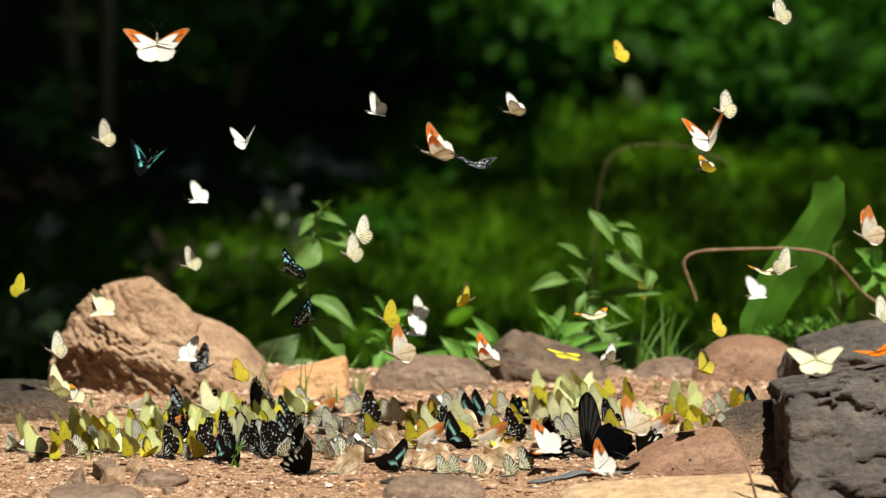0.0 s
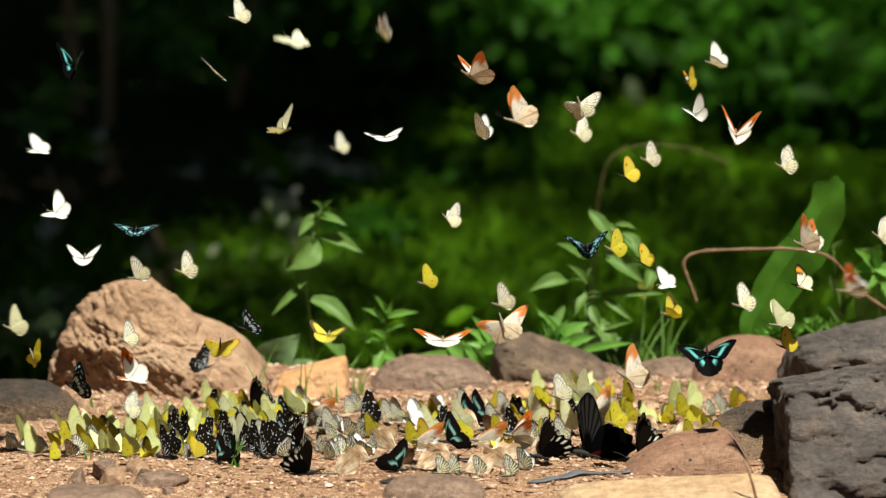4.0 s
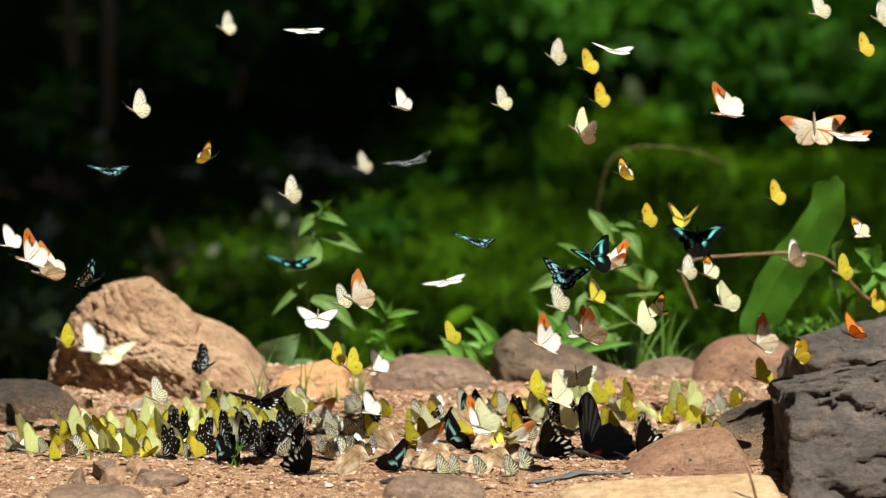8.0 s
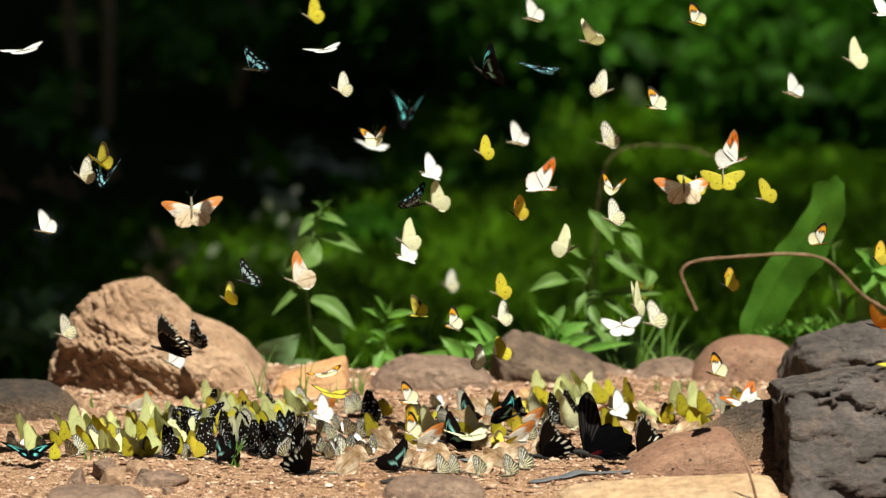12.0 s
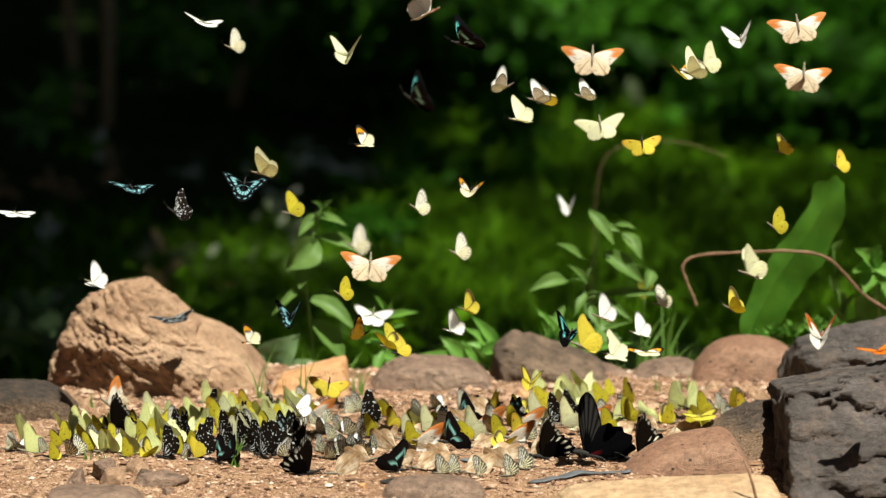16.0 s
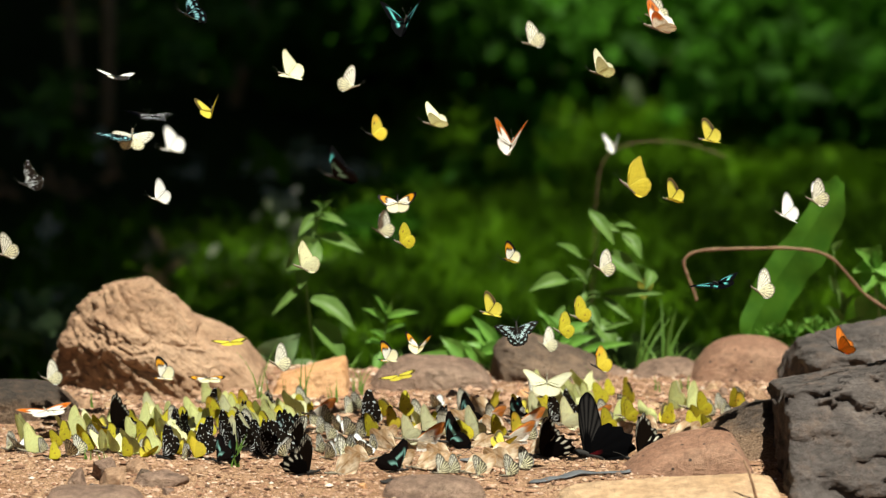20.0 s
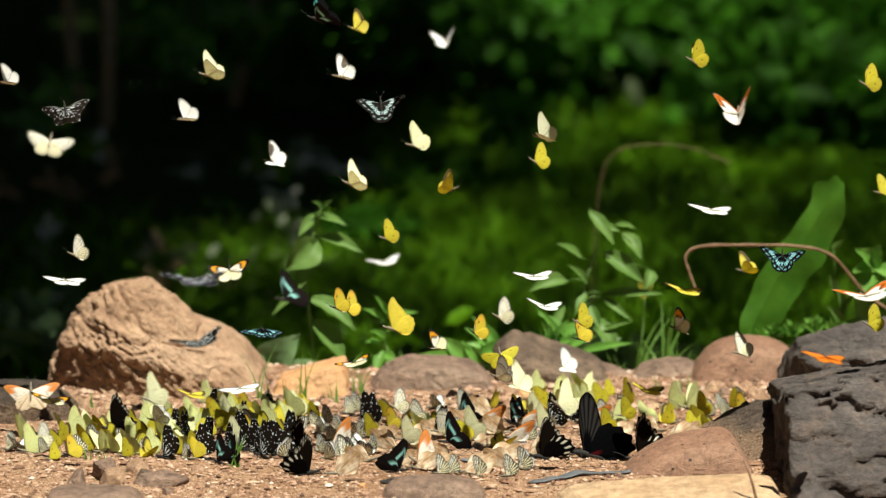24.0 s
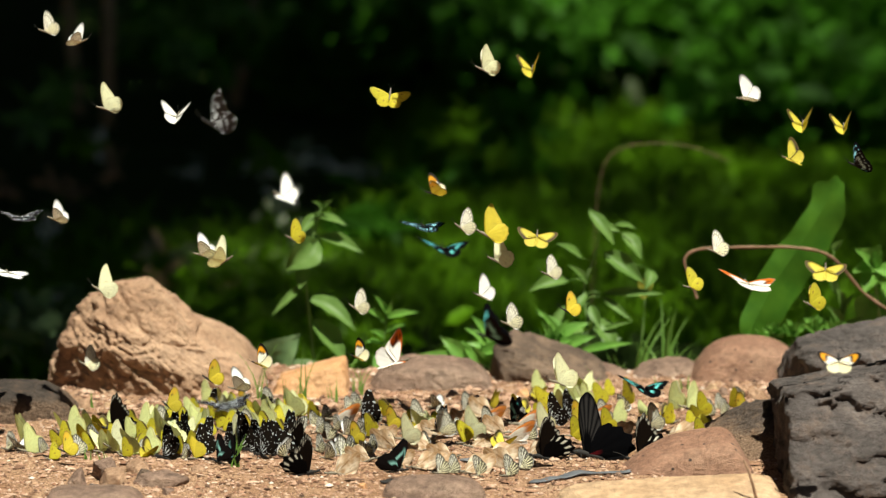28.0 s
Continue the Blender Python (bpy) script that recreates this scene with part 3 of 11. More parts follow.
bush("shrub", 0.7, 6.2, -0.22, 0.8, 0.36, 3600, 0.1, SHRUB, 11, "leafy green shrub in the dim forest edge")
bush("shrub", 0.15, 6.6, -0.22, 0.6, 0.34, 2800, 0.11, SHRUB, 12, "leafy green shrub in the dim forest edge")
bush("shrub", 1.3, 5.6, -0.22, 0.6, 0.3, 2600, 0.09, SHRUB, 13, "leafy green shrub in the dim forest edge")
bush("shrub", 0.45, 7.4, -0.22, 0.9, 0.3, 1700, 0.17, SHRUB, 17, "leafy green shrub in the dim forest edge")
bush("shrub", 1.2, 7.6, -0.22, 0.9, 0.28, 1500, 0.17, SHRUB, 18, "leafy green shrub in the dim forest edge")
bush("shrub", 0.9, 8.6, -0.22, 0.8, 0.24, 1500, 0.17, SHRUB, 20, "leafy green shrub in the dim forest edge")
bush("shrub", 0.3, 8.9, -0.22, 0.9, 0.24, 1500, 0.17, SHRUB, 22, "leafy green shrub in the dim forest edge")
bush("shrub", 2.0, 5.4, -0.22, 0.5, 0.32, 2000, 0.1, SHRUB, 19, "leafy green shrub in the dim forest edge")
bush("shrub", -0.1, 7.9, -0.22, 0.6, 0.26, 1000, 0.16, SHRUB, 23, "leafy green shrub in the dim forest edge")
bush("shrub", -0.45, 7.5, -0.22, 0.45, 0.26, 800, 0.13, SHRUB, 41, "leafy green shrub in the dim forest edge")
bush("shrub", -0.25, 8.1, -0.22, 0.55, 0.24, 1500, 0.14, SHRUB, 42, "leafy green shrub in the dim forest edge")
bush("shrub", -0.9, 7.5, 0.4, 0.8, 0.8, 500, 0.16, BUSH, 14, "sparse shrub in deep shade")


def forest_wall():
    """Trees that close the clearing: dark trunks, and a leafy canopy overhead behind it."""
    r = random.Random(8)
    for i in range(16):
        x, y = r.uniform(-7, 7), r.uniform(11.5, 15)
        pts = curve_points([(x, y, ground_z(x, y) - 0.1), (x + r.uniform(-0.2, 0.2), y, 2.5), (x + r.uniform(-0.5, 0.5), y, 6)], 10)
        v, f = tube(pts, [0.16 - 0.008 * k for k in range(10)], 9)
        tree = tagged(new("tree"), "dark forest tree with a dense leafy crown", "tree", "forest trees")
        tree.location = (x, y, 0)
        me = mesh_of("trunk", [p - Vector((x, y, 0)) for p in v], f, BARK)
        part_mesh("trunk", me, tree)
        cs = [(r.uniform(-1.5, 1.5), r.uniform(-1.5, 1.5), r.uniform(3.5, 6.5)) for _ in range(14)]
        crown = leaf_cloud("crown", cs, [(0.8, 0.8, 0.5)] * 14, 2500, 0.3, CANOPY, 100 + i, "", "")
        for key in ("kind",):
            del crown[key]
        crown.parent = tree


forest_wall()
r = random.Random(21)


def canopy(name, x, y, clumps, leaves, seed, label, gap=None, thin=None):
    """Leafy boughs added overhead, out of view, to cast shade, within the bounds x and y, but for a gap (x0, x1, y0,
    y1), and sparser within thin.
    """
    cs = [(r.uniform(*x), r.uniform(*y), r.uniform(4.4, 5.4)) for _ in range(clumps)]
    if gap:
        cs = [c for c in cs if not (gap[0] < c[0] < gap[1] and gap[2] < c[1] < gap[3])]
        cs = [c for i, c in enumerate(cs) if i % 2 == 0 or not (thin[0] < c[0] < thin[1] and thin[2] < c[1] < thin[3])]
        leaves, clumps = leaves * len(cs) // clumps, len(cs)
    leaf_cloud(name, cs, [(0.7, 0.7, 0.3)] * clumps, leaves, 0.3, CANOPY, seed, label, "foliage")


# unseen boughs, spaced so that their shade and gaps pattern the background
canopy("shade_boughs", (-5.0, 0.35), (-0.3, 11.0), 195, 33000, 78, "unseen dense leafy boughs added to shade the forest floor", (0.40, 1.8, 5.0, 7.6), (0.2, 1.6, -0.4, 1.5))
canopy("edge_boughs", (-0.3, 0.2), (-0.2, 1.4), 8, 1500, 83, "unseen dense leafy boughs added to shade the forest floor")
canopy("inner_boughs", (0.1, 0.6), (2.8, 4.2), 8, 1400, 84, "unseen dense leafy boughs added to shade the forest floor")
canopy("side_boughs", (-0.9, 0.2), (1.2, 2.8), 14, 2400, 81, "unseen dense leafy boughs added to shade the forest floor")
# higher unseen boughs added to thin the sun on meadow and shrubs
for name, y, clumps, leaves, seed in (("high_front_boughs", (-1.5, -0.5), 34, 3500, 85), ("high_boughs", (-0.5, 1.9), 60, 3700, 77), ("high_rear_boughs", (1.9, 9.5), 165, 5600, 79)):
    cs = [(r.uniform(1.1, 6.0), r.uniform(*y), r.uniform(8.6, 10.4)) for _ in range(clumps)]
    leaf_cloud(name, cs, [(0.8, 0.8, 0.4)] * clumps, leaves, 0.14, CANOPY, seed, "unseen fine leafy boughs added high up to dim the meadow", "foliage")
# extra unseen boughs that darken the meadow's right side
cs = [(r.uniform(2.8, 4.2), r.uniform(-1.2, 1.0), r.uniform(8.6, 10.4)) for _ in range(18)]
leaf_cloud("high_side_boughs", cs, [(0.6, 0.6, 0.4)] * 18, 1600, 0.14, CANOPY, 91, "unseen fine leafy boughs added high up to dim the meadow", "foliage")
canopy("rear_boughs", (-4.0, 7.0), (8.6, 12.0), 45, 7000, 80, "unseen dense leafy boughs added to shade the rear")
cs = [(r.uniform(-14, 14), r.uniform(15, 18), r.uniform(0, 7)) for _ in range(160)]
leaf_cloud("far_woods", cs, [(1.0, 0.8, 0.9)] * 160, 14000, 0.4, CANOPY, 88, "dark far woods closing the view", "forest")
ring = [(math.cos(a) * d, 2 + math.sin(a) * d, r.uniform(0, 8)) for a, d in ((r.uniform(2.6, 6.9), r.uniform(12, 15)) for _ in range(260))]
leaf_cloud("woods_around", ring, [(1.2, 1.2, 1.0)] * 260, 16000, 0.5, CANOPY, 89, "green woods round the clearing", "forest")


# blurred growth in the shade
def sprays(name, spots, mat, label, size, count, seed):
    for i, (p, w, h) in enumerate(spots):
        q = random.Random(seed + i)
        cs = [(p[0] + q.uniform(-w, w), p[1] + q.uniform(-0.1, 0.1), p[2] + q.uniform(-h, h)) for _ in range(5)]
        leaf_cloud(name, cs, [(w * 0.5, 0.1, h * 0.5)] * 5, count, size, mat, seed + i, label, "foliage")


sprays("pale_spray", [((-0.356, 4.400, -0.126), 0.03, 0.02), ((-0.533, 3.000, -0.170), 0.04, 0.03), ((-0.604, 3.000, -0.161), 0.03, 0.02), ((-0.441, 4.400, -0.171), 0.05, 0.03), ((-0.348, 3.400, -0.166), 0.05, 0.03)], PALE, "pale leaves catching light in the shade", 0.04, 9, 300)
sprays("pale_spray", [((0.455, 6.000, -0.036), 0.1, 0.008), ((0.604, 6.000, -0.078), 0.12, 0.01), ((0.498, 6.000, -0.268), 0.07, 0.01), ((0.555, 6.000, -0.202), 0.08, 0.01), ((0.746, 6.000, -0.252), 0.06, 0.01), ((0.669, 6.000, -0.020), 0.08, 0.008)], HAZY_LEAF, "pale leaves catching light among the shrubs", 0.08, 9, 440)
# sun flecks painted as near-white leaves; no sun reaches these spots
sprays("sunflecked_spray", [((-0.361, 4.700, -0.167), 0.030, 0.022), ((-0.296, 4.700, -0.183), 0.035, 0.015), ((-0.477, 4.700, -0.193), 0.025, 0.012), ((-0.211, 4.800, -0.212), 0.030, 0.012), ((-0.637, 4.700, -0.199), 0.020, 0.008), ((-0.899, 4.700, -0.154), 0.025, 0.018), ((-0.905, 3.600, -0.240), 0.015, 0.020), ((-0.404, 4.200, -0.210), 0.030, 0.010), ((-0.811, 2.700, -0.252), 0.030, 0.025)], FLECK_LEAF, "leaves coloured near-white to stand in for sun flecks in deep shade", 0.048, 12, 440)
sprays("dead_foliage", [((-0.643, 3.600, -0.258), 0.022, 0.014), ((-0.471, 2.900, -0.251), 0.030, 0.010), ((-0.953, 4.600, -0.241), 0.050, 0.006), ((-1.083, 4.600, -0.250), 0.050, 0.006), ((-0.854, 4.700, -0.206), 0.012, 0.010), ((-0.575, 3.000, -0.235), 0.050, 0.006)], DEAD_LEAF, "withered brown leaves in deep shade", 0.044, 12, 460)
# paler grass colour brightens this patch in place of light
blades("hazy_grass", [(-0.75, -0.1, 2.4, 3.4)], 1100, 0.07, 0.011, HAZY_LEAF, 36, "olive grass behind the boulder, coloured paler in place of light", 1.2)
blades("shade_grass", [(-0.9, -0.1, 1.9, 3.6)], 2500, 0.07, 0.010, BUSH, 35, "dim grass in the shade behind the boulder", 1.2)
sprays("shade_spray", [((-0.760, 1.900, -0.131), 0.08, 0.03), ((-0.727, 2.200, -0.189), 0.06, 0.03)], PALE_GREEN, "grey-green leaves in the shade behind the boulder", 0.07, 40, 320)
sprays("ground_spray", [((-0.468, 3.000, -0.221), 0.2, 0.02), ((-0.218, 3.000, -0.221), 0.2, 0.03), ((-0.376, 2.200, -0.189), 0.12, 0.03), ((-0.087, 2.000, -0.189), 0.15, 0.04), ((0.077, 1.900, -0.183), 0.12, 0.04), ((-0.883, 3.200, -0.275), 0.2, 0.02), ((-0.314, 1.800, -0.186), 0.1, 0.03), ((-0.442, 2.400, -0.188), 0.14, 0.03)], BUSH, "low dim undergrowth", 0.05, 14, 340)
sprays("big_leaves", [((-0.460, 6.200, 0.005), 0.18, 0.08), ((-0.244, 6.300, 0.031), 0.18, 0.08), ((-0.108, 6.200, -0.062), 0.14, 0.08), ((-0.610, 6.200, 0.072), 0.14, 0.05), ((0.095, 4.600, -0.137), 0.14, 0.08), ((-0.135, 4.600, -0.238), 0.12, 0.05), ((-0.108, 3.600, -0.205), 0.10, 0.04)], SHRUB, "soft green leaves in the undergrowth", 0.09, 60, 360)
# the bright leaf colour here replaces light that the shaded leaves lack
sprays("dim_spray", [((-0.830, 5.500, 0.078), 0.10, 0.05), ((-0.736, 5.500, -0.008), 0.10, 0.06), ((-0.561, 5.600, 0.102), 0.14, 0.06), ((-0.719, 5.600, 0.118), 0.10, 0.04), ((-0.957, 4.600, 0.021), 0.03, 0.02), ((-1.015, 4.600, -0.058), 0.04, 0.02)], FERN, "dim leaves of young trees in the shade", 0.07, 30, 400)
sprays("dim_spray", [((-0.875, 4.400, -0.100), 0.04, 0.02), ((-0.431, 4.200, -0.120), 0.05, 0.02)], BUSH, "dim leaves of young trees in the shade", 0.06, 20, 420)
for i, (x, y) in enumerate(((-0.98, 6.0), (-1.08, 6.2), (-0.64, 6.4))):
    q = random.Random(50 + i)
    v, f = tube(curve_points([(x, y, ground_z(x, y) - 0.05), (x + q.uniform(-0.1, 0.1), y, 0.5), (x + q.uniform(-0.2, 0.2), y, 1.2), (x + q.uniform(-0.3, 0.3), y, 3.5)], 16), [0.020 - 0.0007 * k for k in range(16)], 8)
    tagged(new("sapling", mesh_of("sapling", v, f, LIGHTENED_BARK)), "thin brown sapling trunk, its bark colour lightened against the shade", "tree")



# ---- plants at the edge of the bank ----
def leaf_mesh(name, base, tip, width, mat, fold=0.25, curl=0.12, wave=0.0, facing=(0.15, -0.8, 0.55), peak=0.75):
    """A leaf blade from base to tip: widest below the middle, folded along the midrib, drooping at the tip."""
    base, tip = Vector(base), Vector(tip)
    along = tip - base
    length = along.length
    face = Vector(facing)
    side = along.cross(face).normalized()
    up = side.cross(along).normalized()
    rows, verts, faces = 13, [], []
    for i in range(rows):
        t = i / (rows - 1)
        w = width * 0.5 * (math.sin(math.pi * t ** peak) ** 1.05 + 0.015)
        mid = base + along * t + up * (math.sin(math.pi * t) * curl * length * 0.6)
        for k, s in enumerate((-1, -0.5, 0, 0.5, 1)):
            ripple = wave * width * math.sin(t * 19 + k * 2.1) * abs(s)
            verts.append(mid + side * (s * w) + up * (abs(s) * w * fold * 2 - (0.03 * width if s == 0 else 0) + ripple))
    for i in range(rows - 1):
        for k in range(4):
            faces.append((i * 5 + k, i * 5 + k + 1, (i + 1) * 5 + k + 1, (i + 1) * 5 + k))
    return verts, faces


def plant(name, stem, radius, leaves, mat, label, stem_mat=None):
    """A leafy plant: a bent stem and its leaves, each a part; leaves are (base, tip, width)."""
    thing = tagged(new(name), label, "plant")
    foot = Vector(stem[0])
    foot.z = ground_z(foot.x, foot.y) - 0.005
    thing.location = foot
    pts = curve_points([foot] + list(stem[1:]), 24)
    v, f = tube([p - foot for p in pts], [radius * (1 - 0.6 * i / 23) for i in range(24)])
    part_mesh("stem", mesh_of("stem", v, f, stem_mat or STEM), thing)
    r = random.Random(len(leaves) * 7 + int(foot.x * 100))
    for base, tip, width in leaves:
        b = Vector(base)
        near = min(pts, key=lambda p: (p - b).length)
        face = (r.uniform(-0.5, 0.5), -0.75, r.uniform(0.3, 0.9))
        v, f = leaf_mesh("leaf", b - foot, Vector(tip) - foot, width * 1.08, mat, r.uniform(0.16, 0.42), r.uniform(0.05, 0.18), 0.03, face)
        if (near - b).length > 0.004:
            tv, tf = tube([near - foot, (near + b) / 2 - foot + Vector((0, 0, 0.003)), b - foot], [radius * 0.5, radius * 0.4, radius * 0.3], 5)
            f = f + [tuple(i + len(v) for i in face_) for face_ in tf]
            v = v + tv
        part_mesh("leaf", mesh_of("leaf", v, f, mat), thing)
    return thing


plant("herb", [(-0.183, 0.640, -0.023), (-0.191, 0.640, 0.043), (-0.196, 0.640, 0.093), (-0.198, 0.640, 0.134), (-0.185, 0.640, 0.183), (-0.174, 0.640, 0.222)], 0.0024, [
    ((-0.180, 0.640, 0.171), (-0.226, 0.620, 0.130), 0.0419), ((-0.177, 0.640, 0.175), (-0.114, 0.620, 0.154), 0.0210), ((-0.182, 0.640, 0.207), (-0.137, 0.620, 0.194), 0.0137),
    ((-0.185, 0.640, 0.209), (-0.208, 0.620, 0.178), 0.0137), ((-0.174, 0.640, 0.216), (-0.157, 0.620, 0.232), 0.0081), ((-0.172, 0.640, 0.213), (-0.188, 0.620, 0.230), 0.0073),
    ((-0.195, 0.640, 0.086), (-0.125, 0.620, 0.041), 0.0290), ((-0.188, 0.640, 0.056), (-0.140, 0.620, -0.007), 0.0323), ((-0.197, 0.640, 0.135), (-0.206, 0.620, 0.102), 0.0210),
    ((-0.195, 0.640, 0.109), (-0.247, 0.620, 0.063), 0.0113)], LEAF, "slender green herb with broad pointed leaves")
plant("herb", [(-0.091, 0.600, -0.032), (-0.086, 0.600, 0.000), (-0.084, 0.600, 0.033), (-0.081, 0.600, 0.066)], 0.0018, [
    ((-0.081, 0.600, 0.069), (-0.099, 0.580, 0.101), 0.0089), ((-0.081, 0.600, 0.064), (-0.034, 0.580, 0.075), 0.0113), ((-0.083, 0.600, 0.054), (-0.116, 0.580, 0.081), 0.0105),
    ((-0.083, 0.600, 0.041), (-0.052, 0.580, 0.057), 0.0097), ((-0.084, 0.600, 0.033), (-0.104, 0.580, 0.049), 0.0113), ((-0.086, 0.600, 0.025), (-0.111, 0.580, 0.032), 0.0121),
    ((-0.086, 0.600, 0.017), (-0.098, 0.580, -0.016), 0.0145), ((-0.085, 0.600, 0.013), (-0.063, 0.580, 0.004), 0.0129), ((-0.081, 0.600, 0.069), (-0.072, 0.580, 0.095), 0.0073)], FERN, "low bright green herb with narrow leaves")
plant("broad_leaf_plant", [(-0.234, 0.620, -0.044), (-0.238, 0.620, -0.029), (-0.239, 0.620, -0.026)], 0.003, [
    ((-0.244, 0.620, -0.026), (-0.204, 0.600, 0.040), 0.0581), ((-0.231, 0.620, -0.028), (-0.177, 0.600, 0.000), 0.0274), ((-0.243, 0.620, -0.029), (-0.261, 0.600, 0.013), 0.0242),
    ((-0.227, 0.620, -0.029), (-0.182, 0.600, -0.023), 0.0210)], PALE_GREEN, "broad grey-green leaves behind the stones")
plant("herb", [(0.214, 0.640, -0.027), (0.211, 0.640, 0.027), (0.205, 0.640, 0.072), (0.204, 0.640, 0.105), (0.220, 0.640, 0.154), (0.224, 0.640, 0.183), (0.213, 0.640, 0.212)], 0.0022, [
    ((0.209, 0.640, 0.214), (0.246, 0.620, 0.165), 0.0185), ((0.221, 0.640, 0.198), (0.254, 0.620, 0.185), 0.0097), ((0.257, 0.640, 0.181), (0.285, 0.620, 0.144), 0.0210),
    ((0.247, 0.640, 0.193), (0.277, 0.620, 0.190), 0.0089), ((0.200, 0.640, 0.144), (0.162, 0.620, 0.169), 0.0137), ((0.231, 0.640, 0.153), (0.289, 0.620, 0.110), 0.0250),
    ((0.208, 0.640, 0.107), (0.178, 0.620, 0.138), 0.0113), ((0.182, 0.640, 0.112), (0.122, 0.620, 0.099), 0.0218), ((0.230, 0.640, 0.094), (0.318, 0.620, 0.095), 0.0129),
    ((0.230, 0.640, 0.088), (0.273, 0.620, 0.055), 0.0113), ((0.299, 0.640, 0.127), (0.290, 0.620, 0.101), 0.0177), ((0.176, 0.640, 0.076), (0.140, 0.620, 0.015), 0.0137),
    ((0.217, 0.640, 0.055), (0.250, 0.620, 0.012), 0.0290), ((0.202, 0.640, 0.042), (0.167, 0.620, 0.030), 0.0210), ((0.213, 0.640, 0.076), (0.226, 0.620, 0.045), 0.0145),
    ((0.207, 0.640, 0.093), (0.190, 0.620, 0.063), 0.0121), ((0.217, 0.640, 0.035), (0.273, 0.620, 0.055), 0.0073)], LEAF, "green herb with long pointed leaves on a thin stem")
plant("yellowing_sprig", [(0.277, 0.680, -0.055), (0.289, 0.680, 0.020), (0.294, 0.680, 0.087)], 0.0015, [
    ((0.291, 0.680, 0.085), (0.307, 0.660, 0.116), 0.0246), ((0.292, 0.680, 0.078), (0.284, 0.680, 0.103), 0.0147)], YELLOW_LEAF, "small sprig with yellowing leaves")
plant("broad_leaf_plant", [(0.203, 0.700, -0.059), (0.203, 0.700, -0.017), (0.199, 0.700, 0.008)], 0.003, [
    ((0.207, 0.700, 0.007), (0.165, 0.700, 0.023), 0.0378), ((0.211, 0.700, -0.000), (0.261, 0.700, 0.017), 0.0329), ((0.207, 0.700, -0.008), (0.228, 0.700, 0.042), 0.0296)],
    PALE_GREEN, "pale grey-green rounded leaves in the shade")
for base, sprigs in (((0.098, 0.600, -0.023), 11), ((0.146, 0.580, -0.014), 9), ((0.041, 0.560, -0.016), 8), ((0.176, 0.620, -0.011), 7), ((0.070, 0.640, -0.023), 9)):
    r = random.Random(sprigs + int(base[0] * 100))
    b = Vector(base)
    ls = []
    for i in range(sprigs):
        a = math.pi * (i + 0.5) / sprigs + r.uniform(-0.2, 0.2)
        root = b + Vector((r.uniform(-0.025, 0.025), 0, 0.016 + r.uniform(0, 0.025)))
        tip = root + Vector((math.cos(a) * r.uniform(0.05, 0.085), r.uniform(-0.04, 0.01), 0.006 + math.sin(a) * r.uniform(0.02, 0.055)))
        ls.append((tuple(root), tuple(tip), r.uniform(0.011, 0.022)))
    plant("bright_herb", [tuple(b), tuple(b + Vector((0, 0, 0.015))), tuple(b + Vector((0.002, 0, 0.03)))], 0.002, ls, FERN, "bright green low plant with toothed leaves")


def taro():
    """A large leaf folded along its midrib: the half towards the light is narrow, the other broad with a lobe."""
    thing = tagged(new("taro_plant"), "large wavy green taro leaf on a stalk", "plant")
    foot = Vector((0.441, 0.600, 0.0))
    foot.z = ground_z(foot.x, foot.y) - 0.005
    thing.location = foot
    rib = curve_points([(0.435, 0.600, 0.031), (0.449, 0.608, 0.062), (0.482, 0.624, 0.120), (0.517, 0.636, 0.168), (0.547, 0.648, 0.216), (0.566, 0.655, 0.262)], 31)

    def profile(stops, t):
        for (t0, w0), (t1, w1) in zip(stops, stops[1:]):
            if t <= t1:
                f = (t - t0) / (t1 - t0)
                return w0 + (w1 - w0) * f * f * (3 - 2 * f)
        return stops[-1][1]
    for name, sign, stops, back in (("broad_half", -1, ((0, 0.010), (0.15, 0.030), (0.35, 0.041), (0.6, 0.044), (0.78, 0.035), (0.92, 0.018), (1.0, 0.001)), 0.45), ("narrow_half", 1, ((0, 0.006), (0.15, 0.020), (0.4, 0.027), (0.6, 0.025), (0.75, 0.021), (0.88, 0.026), (0.95, 0.006), (1.0, 0.001)), -0.12)):
        verts, faces = [], []
        for i, p in enumerate(rib):
            t = i / 30
            along = (rib[min(i + 1, 30)] - rib[max(i - 1, 0)]).normalized()
            side = along.cross(Vector((0, -1, 0))).normalized() * -sign
            w = profile(stops, t) * (1 + 0.05 * math.sin(t * 37 + sign))
            for k in range(6):
                f = k / 5
                verts.append(p - foot + side * (w * f) + along * (0.25 * w * f * f * (1 if t > 0.7 else -0.4)) + Vector((0, 1, 0)) * (w * f * back + 0.0035 * f * math.sin(t * 23 + sign * 2) - 0.002 * math.sin(t * 60) * f * (1 - f)))
        for i in range(30):
            for k in range(5):
                faces.append((i * 6 + k, i * 6 + k + 1, (i + 1) * 6 + k + 1, (i + 1) * 6 + k))
        part_mesh(name, mesh_of(name, verts, faces, TARO), thing)
    v, f = tube([p - foot + Vector((0, 0.001, 0)) for p in rib[:28]], [0.0019 - 0.00005 * i for i in range(28)], 6)
    part_mesh("midrib", mesh_of("midrib", v, f, TARO), thing)
    v, f = tube(curve_points([Vector((0, 0, 0)), Vector((-0.004, 0, 0.012)), rib[0] - foot, rib[2] - foot], 12), [0.004 - 0.00015 * i for i in range(12)])
    part_mesh("stalk", mesh_of("stalk", v, f, STEM), thing)


